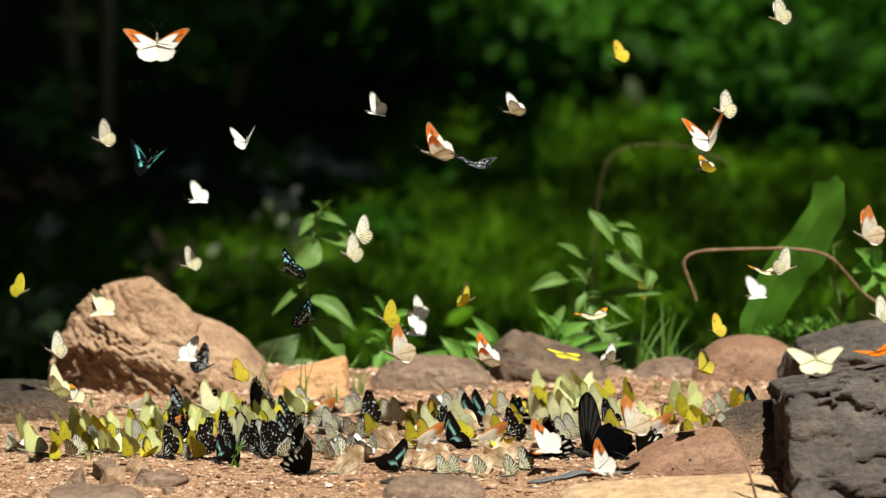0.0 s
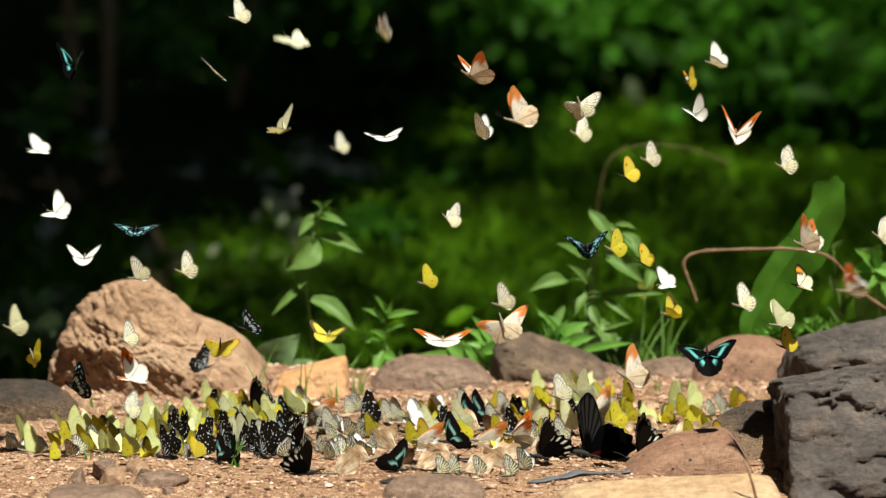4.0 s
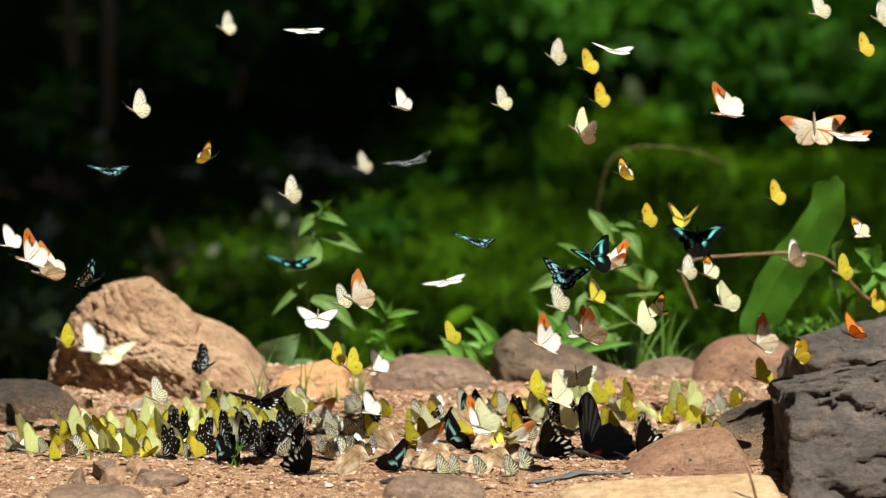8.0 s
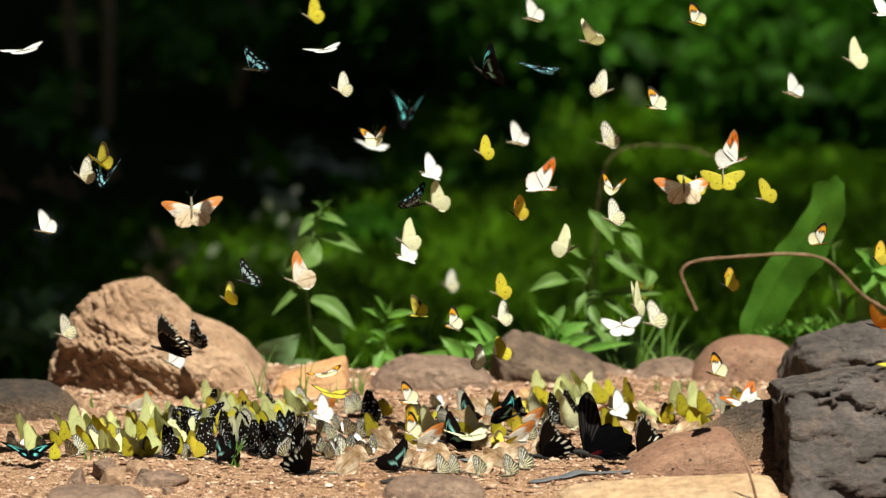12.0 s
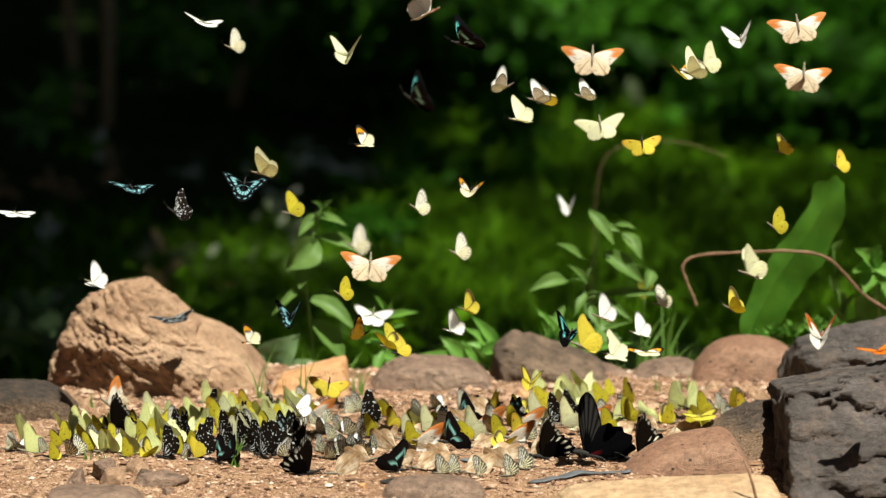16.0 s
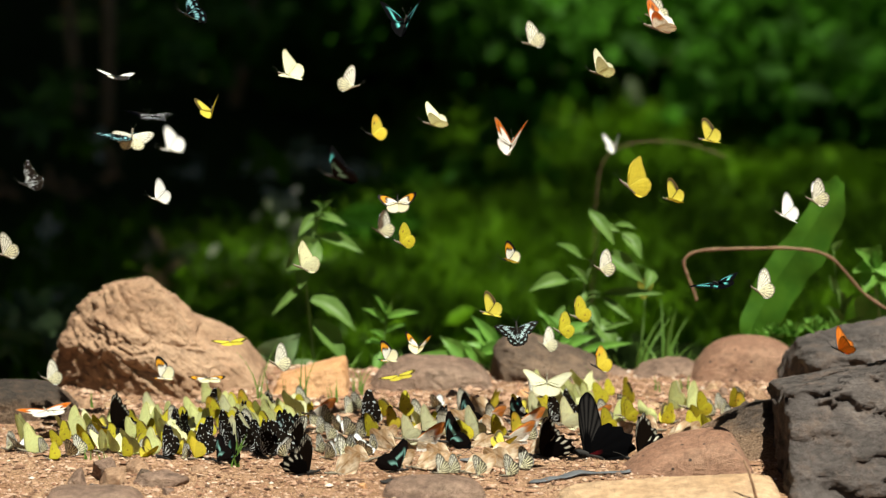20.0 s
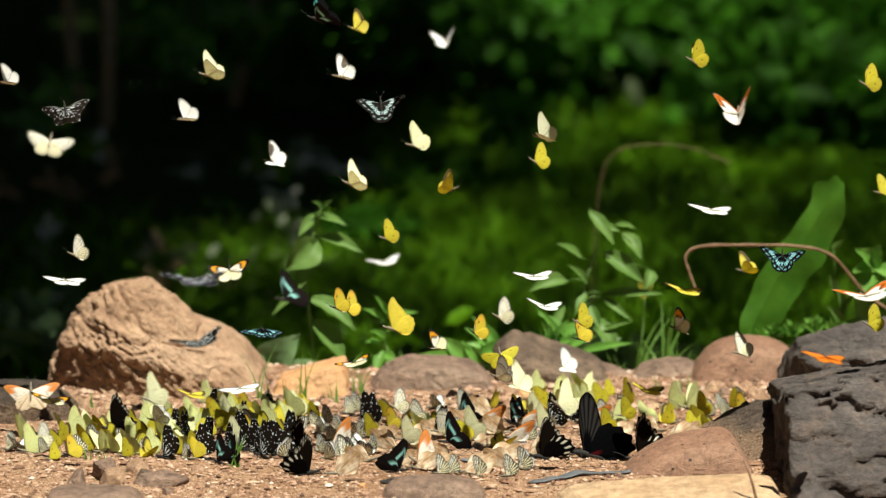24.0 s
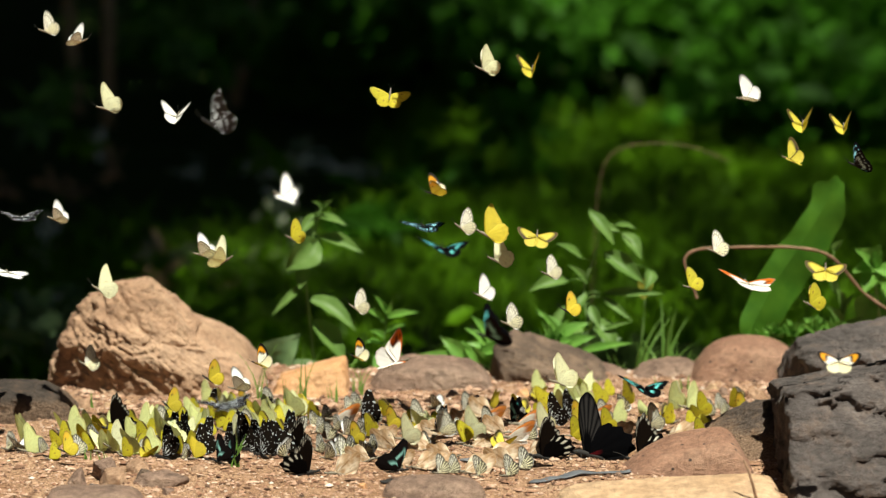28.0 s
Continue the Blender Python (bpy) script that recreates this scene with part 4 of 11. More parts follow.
taro()
vines = []
for name, pts, rad, label in (
        ("vine", [(0.357, 0.520, 0.100), (0.352, 0.520, 0.115), (0.344, 0.520, 0.135), (0.339, 0.520, 0.157), (0.361, 0.520, 0.171), (0.433, 0.510, 0.176), (0.497, 0.500, 0.177), (0.546, 0.520, 0.161), (0.595, 0.540, 0.108), (0.644, 0.540, 0.076)], 0.0027, "bent brown woody vine"),
        ("far_vine", [(0.250, 1.400, 0.071), (0.257, 1.400, 0.146), (0.271, 1.400, 0.197), (0.301, 1.400, 0.219), (0.354, 1.400, 0.225), (0.415, 1.400, 0.217), (0.472, 1.400, 0.193)], 0.0008, "thin arching brown tendril")):
    thing = tagged(new(name), label, "vine")
    foot = Vector(pts[-1] if name == "vine" else pts[0])
    thing.location = foot
    ps = curve_points(pts, 50)
    v, f = tube([p - foot for p in ps], [rad * (0.8 + 0.15 * math.sin(i * 1.7)) for i in range(50)])
    part_mesh("stem", mesh_of("stem", v, f, VINE), thing)
    vines.append((thing, foot))
v, f = tube(curve_points([(0.251, 1.400, -0.185), (0.247, 1.400, -0.062), (0.250, 1.400, 0.071)], 20), [0.0004] * 20)
tagged(new("dry_stalk", mesh_of("dry_stalk", v, f, VINE)), "upright brown stalk that bears a tendril", "vine")

# right-hand thicket
plant("lobed_herb", [(0.629, 0.600, 0.000), (0.623, 0.600, 0.082), (0.610, 0.600, 0.140)], 0.003, [
    ((0.614, 0.600, 0.136), (0.585, 0.580, 0.167), 0.0274), ((0.614, 0.600, 0.136), (0.623, 0.580, 0.173), 0.0274), ((0.614, 0.600, 0.136), (0.582, 0.580, 0.133), 0.0210),
    ((0.614, 0.600, 0.131), (0.600, 0.580, 0.102), 0.0242), ((0.617, 0.600, 0.133), (0.656, 0.580, 0.118), 0.0274), ((0.621, 0.620, 0.096), (0.598, 0.620, 0.051), 0.0484),
    ((0.629, 0.620, 0.112), (0.663, 0.620, 0.055), 0.0484)], FERN, "pale green lobed leaves on a thin stem")
plant("herb", [(0.574, 0.620, -0.011), (0.575, 0.620, 0.063), (0.564, 0.620, 0.112)], 0.002, [
    ((0.566, 0.620, 0.096), (0.551, 0.600, 0.127), 0.0113), ((0.573, 0.620, 0.071), (0.561, 0.600, 0.111), 0.0130), ((0.573, 0.620, 0.063), (0.588, 0.600, 0.099), 0.0113),
    ((0.573, 0.620, 0.051), (0.548, 0.600, 0.082), 0.0130), ((0.575, 0.620, 0.038), (0.603, 0.600, 0.066), 0.0146), ((0.559, 0.620, 0.161), (0.571, 0.600, 0.177), 0.0097)], LEAF, "thin upright herb with narrow leaves")
r = random.Random(31)
for base in ((0.476, 0.600, 0.033), (0.499, 0.600, 0.035), (0.529, 0.580, 0.045), (0.557, 0.580, 0.043), (0.452, 0.620, 0.020)):
    b = Vector(base)
    ls = []
    for i in range(6):
        a = math.pi * (i + 0.5) / 6
        root = b + Vector((0, 0, 0.004))
        ls.append((tuple(root), tuple(root + Vector((math.cos(a) * 0.02, r.uniform(-0.02, 0.0), 0.008 + math.sin(a) * 0.016))), r.uniform(0.01, 0.016)))
    plant("creeper", [(b.x, b.y, 0), tuple(b + Vector((0.002, 0, -0.008))), tuple(b)], 0.0015, ls, FERN, "small round-leaved creeper behind the stones")


def grass_tuft(x, y, count, height, seed, label, width=0.0028, lean=0.5):
    r = random.Random(seed)
    thing = tagged(new("grass_tuft"), label, "grass", "grass tufts")
    thing.location = (x, y, ground_z(x, y) - 0.002)
    for _ in range(count):
        a, h, l = r.uniform(0, 6.28), height * r.uniform(0.55, 1.1), r.uniform(0.1, 1) * lean
        sx, sy = r.uniform(-0.008, 0.008), r.uniform(-0.006, 0.006)
        pts = [(sx + math.cos(a) * l * h * t * t, sy + math.sin(a) * l * h * t * t * 0.6, h * (t - 0.3 * l * t * t)) for t in (0, 0.25, 0.5, 0.75, 1)]
        verts, faces = [], []
        for i, p in enumerate(pts):
            w = width * (1 - 0.9 * i / 4) * 0.5
            verts += [(p[0] - w, p[1] - w * 0.3, p[2]), (p[0], p[1] + 0.2 * w, p[2] - 0.4 * w), (p[0] + w, p[1] - w * 0.3, p[2])]
        for i in range(4):
            faces += [(i * 3, i * 3 + 1, i * 3 + 4, i * 3 + 3), (i * 3 + 1, i * 3 + 2, i * 3 + 5, i * 3 + 4)]
        part_mesh("blade", mesh_of("blade", verts, faces, GRASS), thing)


for x, y, n, h, s in ((-0.243, 0.310, 4, 0.085, 1), (-0.186, 0.280, 5, 0.08, 2), (-0.255, -0.162, 7, 0.045, 3), (-0.115, 0.331, 6, 0.05, 4), (0.201, 0.353, 4, 0.05, 5),
                      (0.465, 0.375, 3, 0.04, 6), (0.334, 0.366, 4, 0.03, 7), (-0.472, 0.239, 3, 0.025, 8), (0.290, 0.353, 4, 0.025, 9), (-0.437, -0.106, 3, 0.02, 10),
                      (-0.418, -0.106, 3, 0.02, 12), (-0.148, 0.280, 4, 0.04, 13), (-0.207, 0.239, 3, 0.05, 14)):
    grass_tuft(x, y, n, h, s, "thin tuft of fresh green grass on the earth")
for x, y, n, h, s in ((0.285, 0.66, 10, 0.12, 21), (0.315, 0.64, 8, 0.13, 22), (0.345, 0.66, 8, 0.10, 23), (0.22, 0.68, 8, 0.08, 24), (0.40, 0.7, 8, 0.07, 25), (0.14, 0.66, 7, 0.06, 26), (0.53, 0.62, 8, 0.1, 27)):
    grass_tuft(x, y, n, h, s, "arching green grass behind the stones", 0.006, 1.0)
blades("rear_grass", [(-0.25, 0.7, 0.62, 0.95)], 500, 0.06, 0.005, GRASS, 17, "low green grass along the rear edge of the bank", 0.9)


def sway():
    """The wind stirs the vines a little."""
    for (thing, foot), beats in zip(vines, (((0, 0), (3, 0.0), (6, -0.9), (8, -2.2), (10, -2.9), (12, -2.7), (15, -1.5), (17, -0.9), (20, 0.2), (24, 1.5), (26, 0.8), (28, 0.7)),
                                           ((0, 0), (2, -0.3), (3, -0.4), (7, -1.8), (11, -1.0), (15, 2.0), (17, 3.6), (20, 2.8), (24, 0.2), (28, 1.0)))):
        walk(thing, [(t, pose(foot.x, foot.y, foot.z, 0, a if thing.name == "vine" else -a, 0)) for t, a in beats])



# ---- butterflies ----
# Outlines of the wings, in lengths of the forewing: forward and outward.
FORE = {"broad": [(0.06, 0.0), (0.30, 0.30), (0.47, 0.62), (0.50, 0.88), (0.42, 0.93), (0.22, 0.82), (0.02, 0.74), (-0.14, 0.66), (-0.20, 0.58), (-0.08, 0.0)],
        "rounded": [(0.06, 0.0), (0.30, 0.34), (0.47, 0.66), (0.50, 0.84), (0.44, 0.92), (0.30, 0.92), (0.12, 0.85), (-0.06, 0.74), (-0.18, 0.58), (-0.08, 0.0)],
        "long": [(0.06, 0.0), (0.28, 0.36), (0.42, 0.70), (0.43, 0.90), (0.35, 0.97), (0.20, 0.88), (0.05, 0.70), (-0.06, 0.54), (-0.11, 0.42), (-0.08, 0.0)],
        "pointed": [(0.06, 0.0), (0.32, 0.34), (0.51, 0.68), (0.54, 0.88), (0.47, 0.93), (0.26, 0.83), (0.03, 0.71), (-0.13, 0.62), (-0.18, 0.50), (-0.08, 0.0)]}
HIND = {"round": [(-0.02, 0.0), (0.02, 0.40), (-0.06, 0.62), (-0.22, 0.70), (-0.38, 0.66), (-0.50, 0.54), (-0.57, 0.36), (-0.55, 0.16), (-0.42, 0.04), (-0.14, 0.0)],
        "tailed": [(-0.02, 0.0), (0.0, 0.36), (-0.10, 0.54), (-0.30, 0.60), (-0.48, 0.58), (-0.66, 0.48), (-0.76, 0.32), (-0.66, 0.14), (-0.45, 0.03), (-0.14, 0.0)]}
WHITE, BLACK = (0.88, 0.88, 0.86), (0.003, 0.003, 0.0035)


def blend(a, b, f):
    f = min(max(f, 0), 1)
    return tuple(p + (q - p) * f for p, q in zip(a, b))


def vein(u, n=7, width=0.16):
    """1 on a vein, 0 between; u runs from the leading to the trailing edge."""
    d = abs((u * n) % 1 - 0.5) * 2
    return min(max((d - (1 - width * 2)) / (width * 1.2), 0), 1)


def fleck(u, v, scale, low, seed=0.0):
    return min(max((noise.noise(Vector((u * scale, v * scale, seed))) - low) * 6, 0), 1)


def markings(kind, top, fore, u, v):
    """The colour, and the strength of the veins or dots, of a wing at u (leading to trailing edge) and v (root to margin)."""
    rim = min(max((v - 0.9) / 0.06, 0), 1)
    spot = lambda rows, n, size: max((1 if abs(v - row) < size and abs((u * n) % 1 - 0.5) < 0.27 else 0) for row in rows)
    if kind == "orange_tip":
        if top:
            c = WHITE
            if fore and u < 0.66:
                c = blend(c, (0.05, 0.03, 0.02), (v - 0.52 - u * 0.18) / 0.03)
                c = blend(c, (0.72, 0.185, 0.006), (v - 0.57 - u * 0.18) / 0.03)
                c = blend(c, (0.03, 0.015, 0.01), rim)
                c = blend(c, (0.05, 0.02, 0.01), 0.8 * (abs(v - 0.8) < 0.035 and abs((u * 7) % 1 - 0.5) < 0.22))
            return blend(c, (0.45, 0.36, 0.25), rim * 0.5)
        c = (0.80, 0.68, 0.51) if not fore else (0.87, 0.83, 0.74)
        if fore and u < 0.6:
            c = blend(c, (0.75, 0.27, 0.05), (v - 0.56 - u * 0.15) / 0.06)
        c = blend(c, (0.36, 0.24, 0.13), 0.55 * fleck(u, v, 16, 0.22, 2) + 0.25 * vein(u, 7, 0.06))
        return blend(c, (0.42, 0.26, 0.12), 0.7 * (not fore and abs(u - 0.45) < 0.025) + rim * 0.4)
    if kind == "tan":
        c = blend((0.58, 0.39, 0.22), (0.90, 0.79, 0.62), 0.5 + 1.4 * noise.noise(Vector((u * 4, v * 4, 9))))
        c = blend(c, (0.34, 0.19, 0.08), 0.5 * fleck(u, v, 14, 0.2, 2) + (0.5 * (v - 0.55) / 0.3 if fore and u < 0.6 and v > 0.55 else 0) + 0.8 * (abs(u - 0.45) < 0.03 and not fore))
        return blend(c, (0.36, 0.22, 0.10), rim * 0.6)
    if kind == "white":
        if top:
            c = blend(WHITE, (0.05, 0.05, 0.05), rim * (1.0 if fore else 0.6))
            if fore and u < 0.45:
                c = blend(c, (0.04, 0.04, 0.04), (v - 0.8 - u * 0.1) / 0.05)
            return c
        c = (0.84, 0.83, 0.72) if fore else (0.84, 0.81, 0.56)
        return (*blend(c, (0.06, 0.052, 0.035), rim), 0.95)
    if kind in ("pale", "cream", "golden", "yellow"):
        base = {"cream": ((0.86, 0.87, 0.66), (0.82, 0.83, 0.58)), "pale": ((0.82, 0.85, 0.52), (0.69, 0.73, 0.35)), "golden": ((0.77, 0.66, 0.06), (0.74, 0.63, 0.06)), "yellow": ((0.74, 0.65, 0.08), (0.66, 0.60, 0.04))}[kind][0 if top else 1]
        c = blend(base, tuple(x * 0.72 for x in base), 0.5 * vein(u, 7, 0.07) + 0.3 * fleck(u, v, 7, 0.1, 4))
        if not top:
            c = blend(c, (0.30, 0.18, 0.04), (0.15 if kind == "golden" else 0.3) * fleck(u, v, 13, 0.34, 7) + (0.8 if kind == "yellow" and abs(v - 0.6) < 0.05 and abs(u - 0.45) < 0.05 else 0))
        if top and fore and kind == "yellow":
            c = blend(c, (0.06, 0.04, 0.02), (v - 0.82 + u * 0.1) / 0.04)
        return blend(c, (0.35, 0.25, 0.06), rim * 0.45)
    if kind == "yellow_tip":
        if top:
            c = WHITE if fore else (0.86, 0.84, 0.62)
            if fore and u < 0.75:
                c = blend(c, BLACK, (v - 0.40 - u * 0.22) / 0.03)
                c = blend(c, (0.84, 0.40, 0.012), min((v - 0.52 - u * 0.22) / 0.03, (0.84 - v) / 0.03, (u - 0.07) / 0.03))
            if u < 0.06 and fore:
                c = blend(c, BLACK, 0.9)
            return blend(c, BLACK, (v - 0.84) / 0.05 if fore else rim * 0.9)
        c = (0.73, 0.61, 0.06)
        if fore and u < 0.6:
            c = blend(c, (0.78, 0.47, 0.035), 0.6 * min(1, (v - 0.55) / 0.15))
            c = blend(c, (0.10, 0.05, 0.02), 0.85 * (abs(v - 0.44 - u * 0.2) < 0.045 and u < 0.5))
        c = blend(c, (0.32, 0.15, 0.03), 0.5 * fleck(u, v, 12, 0.36, 3))
        return blend(c, (0.16, 0.08, 0.02), rim * 0.8)
    if kind == "grass_yellow":
        c = (0.76, 0.64, 0.03)
        return blend(c, (0.05, 0.04, 0.01), rim if top and fore else rim * 0.2)
    if kind == "orange":
        c = (0.80, 0.24, 0.015) if top else (0.78, 0.40, 0.04)
        return blend(c, (0.06, 0.02, 0.01), rim * 0.8 + 0.3 * vein(u, 7, 0.06))
    if kind == "blue_spotted":
        c = BLACK if top else (0.012, 0.01, 0.009)
        band = 1 if abs(v - (0.45 + 0.08 * u)) < 0.09 and abs((u * 8) % 1 - 0.5) < 0.36 and u > 0.08 else 0
        return blend(c, (0.20, 0.44, 0.50) if top else (0.40, 0.55, 0.58), max(band, 0.8 * spot((0.82,), 6, 0.05)))
    if kind == "blue_banded":
        c = BLACK if top else (0.008, 0.006, 0.006)
        f = ((0.045 + 0.05 * u if fore else 0.10) - abs(v - (0.66 - 0.12 * u if fore else 0.46))) / 0.02 if 0.08 < u < (0.96 if fore else 0.5) else 0
        c = blend(c, (0.13, 0.56, 0.54) if top else (0.28, 0.62, 0.58), min(max(f, 0), 1) * (1 - 0.4 * vein(u, 8, 0.05)))
        return blend(c, (0.6, 0.1, 0.06), 0.6 * (not top and not fore and spot((0.72,), 7, 0.03)))
    if kind == "dark_tiger":
        c = (0.006, 0.005, 0.005) if top else (0.011, 0.008, 0.006)
        return (*c, 0.95)
    if kind == "swallowtail":
        c = (0.0016, 0.0016, 0.002)
        pale_ray = 0.8 * (1 - vein(u, 9, 0.34)) * (v > 0.42) * (v < 0.93) if fore else 0
        c = blend(c, (0.035, 0.033, 0.032), pale_ray)
        return blend(c, (0.06, 0.004, 0.006), 0.7 * (not fore and (spot((0.84,), 7, 0.05) or (v < 0.3 and u > 0.55))))
    c = (0.006, 0.004, 0.003) if fore else (0.0025, 0.002, 0.002)
    return blend(c, (0.74, 0.71, 0.60), (0.74 < v < 0.91 and abs((u * 9) % 1 - 0.5) < 0.17) * (0.1 < u < 0.85) if not fore else 0.5 * spot((0.93,), 14, 0.015))


KINDS = {  # forewing in metres, outline, hindwing, body, label, category
    "orange_tip": (0.041, "pointed", "round", FUR_PALE, "large white butterfly with bright orange wing tips"),
    "tan": (0.041, "rounded", "round", FUR_PALE, "tan butterfly with leaf-like mottled brown wings"),
    "white": (0.0285, "rounded", "round", FUR_PALE, "white butterfly with dark veins under its wings"),
    "pale": (0.034, "pointed", "round", FUR_PALE, "pale greenish-yellow butterfly with plain wings"),
    "golden": (0.038, "broad", "round", FUR_PALE, "large golden-yellow butterfly with plain wings"),
    "yellow": (0.0265, "rounded", "round", FUR_PALE, "yellow butterfly with small brown flecks"),
    "yellow_tip": (0.026, "rounded", "round", FUR_DARK, "yellow and white butterfly with black-edged orange tips"),
    "grass_yellow": (0.018, "broad", "round", FUR_PALE, "small bright yellow butterfly"),
    "orange": (0.029, "pointed", "round", FUR_DARK, "plain orange butterfly"),
    "blue_spotted": (0.031, "pointed", "tailed", FUR_DARK, "black butterfly with rows of pale blue spots"),
    "blue_banded": (0.037, "pointed", "tailed", FUR_DARK, "black butterfly with a turquoise band across its wings"),
    "dark_tiger": (0.035, "pointed", "round", FUR_DARK, "black butterfly with bluish-white spots and streaks"),
    "swallowtail": (0.072, "long", "tailed", FUR_DARK, "large black butterfly with broad hindwings"),
    "brown_black": (0.045, "broad", "tailed", FUR_DARK, "brown-black butterfly with a row of cream spots"),
}
NAMES = {"tan": "tan_butterfly", "orange_tip": "orange_tip_butterfly", "white": "white_butterfly", "pale": "pale_butterfly", "golden": "golden_butterfly", "yellow": "yellow_butterfly", "yellow_tip": "yellow_orange_tip_butterfly",
         "grass_yellow": "small_yellow_butterfly", "orange": "orange_butterfly", "blue_spotted": "blue_spotted_butterfly", "blue_banded": "blue_banded_butterfly", "dark_tiger": "dark_tiger_butterfly",
         "swallowtail": "black_swallowtail_butterfly", "brown_black": "brown_butterfly"}
wing_meshes = {}


def wing_mesh(kind, fore, side, resting=True):
    """One wing as a thin shell, with the markings of its upper and under face; side 1 is the left wing, -1 the right."""
    key = (kind, fore, side, resting or kind not in ("white", "pale"))
    if key in wing_meshes:
        return wing_meshes[key]
    length, f, h, _, _ = KINDS[kind]
    outline = curve_points([(x, y, 0) for x, y in (FORE[f] if fore else HIND[h])], 29 if kind in ("dark_tiger", "white", "grass_yellow", "orange") else 37)
    root = Vector((0.0 if fore else -0.05, 0.0, 0))
    m, n = (29, 7) if kind in ("dark_tiger", "white", "grass_yellow", "orange") else (37, 15 if kind in ("blue_spotted", "brown_black") else 9)
    verts, colours, spans, faces = [], [], [], []
    for top in (1, 0):
        for i, p in enumerate(outline):
            u = i / (m - 1)
            for j in range(n):
                v = (j / (n - 1)) ** 0.85
                q = root + (p - root) * v
                if j == n - 1:
                    q = root + (p - root) * (1 + ((0.045 if kind in ("brown_black", "swallowtail") else 0.018) * math.sin(u * 50) if not fore or kind == "brown_black" else 0.0))
                lift = 0.05 * v * v - 0.003 * math.sin(u * 44) * v
                gap = (0.006 if top else -0.006) * (1 - 0.8 * v)
                verts.append((q.x * length, q.y * length * side, ((lift + gap) if fore else (lift + gap - 0.012)) * length))
                shade = markings(kind if resting or kind != "pale" else "cream", top, fore, u, v)
                colours.append(shade if len(shade) == 4 else (*shade, 0.0))
                spans.append((u, v))
    for t in (0, 1):
        o = t * m * n
        for i in range(m - 1):
            for j in range(n - 1):
                q = (o + i * n + j, o + i * n + j + 1, o + (i + 1) * n + j + 1, o + (i + 1) * n + j)
                faces.append(q if (side < 0) == (t == 0) else q[::-1])
    me = mesh_of("forewing" if fore else "hindwing", verts, faces, (VEINED_WING if resting else FAINT_WING) if kind == "white" else DOTTED_WING if kind == "dark_tiger" else DARK_WING if kind in ("swallowtail", "brown_black", "blue_banded", "blue_spotted") else WING)
    layer = me.color_attributes.new("markings", "FLOAT_COLOR", "POINT")
    layer.data.foreach_set("color", [c for col in colours for c in col])
    me.attributes.new("span", "FLOAT2", "POINT").data.foreach_set("vector", [k for pair in spans for k in pair])
    wing_meshes[key] = me
    return me


body_meshes = {}


def body_mesh(kind):
    if kind not in body_meshes:
        s = KINDS[kind][0]
        pts = [(x * s, 0, z * s) for x, z in ((0.36, 0.01), (0.33, 0.015), (0.27, 0.01), (0.24, 0.0), (0.12, 0.01), (0.0, 0.0), (-0.06, -0.01), (-0.17, -0.02), (-0.29, -0.04), (-0.36, -0.055))]
        v, f = tube(pts, [k * s for k in (0.012, 0.035, 0.04, 0.028, 0.055, 0.05, 0.032, 0.036, 0.026, 0.008)], 8)
        body = mesh_of("body", v, f, KINDS[kind][3])
        v, f = [], []
        for side in (1, -1):
            tv, tf = tube(curve_points([(0.34 * s, 0.02 * s * side, 0.03 * s), (0.48 * s, 0.10 * s * side, 0.10 * s), (0.62 * s, 0.16 * s * side, 0.13 * s)], 7), [0.004 * s] * 5 + [0.008 * s, 0.009 * s], 5)
            f += [tuple(i + len(v) for i in q) for q in tf]
            v += tv
        feelers = mesh_of("antennae", v, f, FUR_DARK)
        v, f = [], []
        for side in (1, -1):
            for x, dx in ((0.2, 0.14), (0.1, 0.0), (0.02, -0.14)):
                tv, tf = tube([(x * s, 0.04 * s * side, -0.03 * s), ((x + dx / 2) * s, 0.16 * s * side, -0.05 * s), ((x + dx) * s, 0.2 * s * side, -0.2 * s)], [0.01 * s, 0.008 * s, 0.006 * s], 4)
                f += [tuple(i + len(v) for i in q) for q in tf]
                v += tv
        body_meshes[kind] = (body, feelers, mesh_of("legs", v, f, FUR_DARK))
    return body_meshes[kind]


def butterfly(kind, state, group, scale=1.0, legs=False):
    """A butterfly that faces +x: body, antennae, and two forewings that each carry a hindwing."""
    thing = tagged(new(NAMES[kind]), KINDS[kind][4] + ", " + state, "butterfly", group)
    thing.scale = (scale,) * 3
    body, feelers, feet = body_mesh(kind)
    part_mesh("body", body, thing)
    part_mesh("antennae", feelers, thing)
    if legs:
        part_mesh("legs", feet, thing)
    wings = []
    for side in (1, -1):
        w = part_mesh("forewing", wing_mesh(kind, True, side, legs), thing)
        part_mesh("hindwing", wing_mesh(kind, False, side, legs), w)
        wings.append(w)
    return thing, wings


def wing_pose(side, angle, s=0.001):
    return pose(0, side * s * 1.2, s, side * angle, 0, 0)


perch_random = random.Random(12)
resting = []


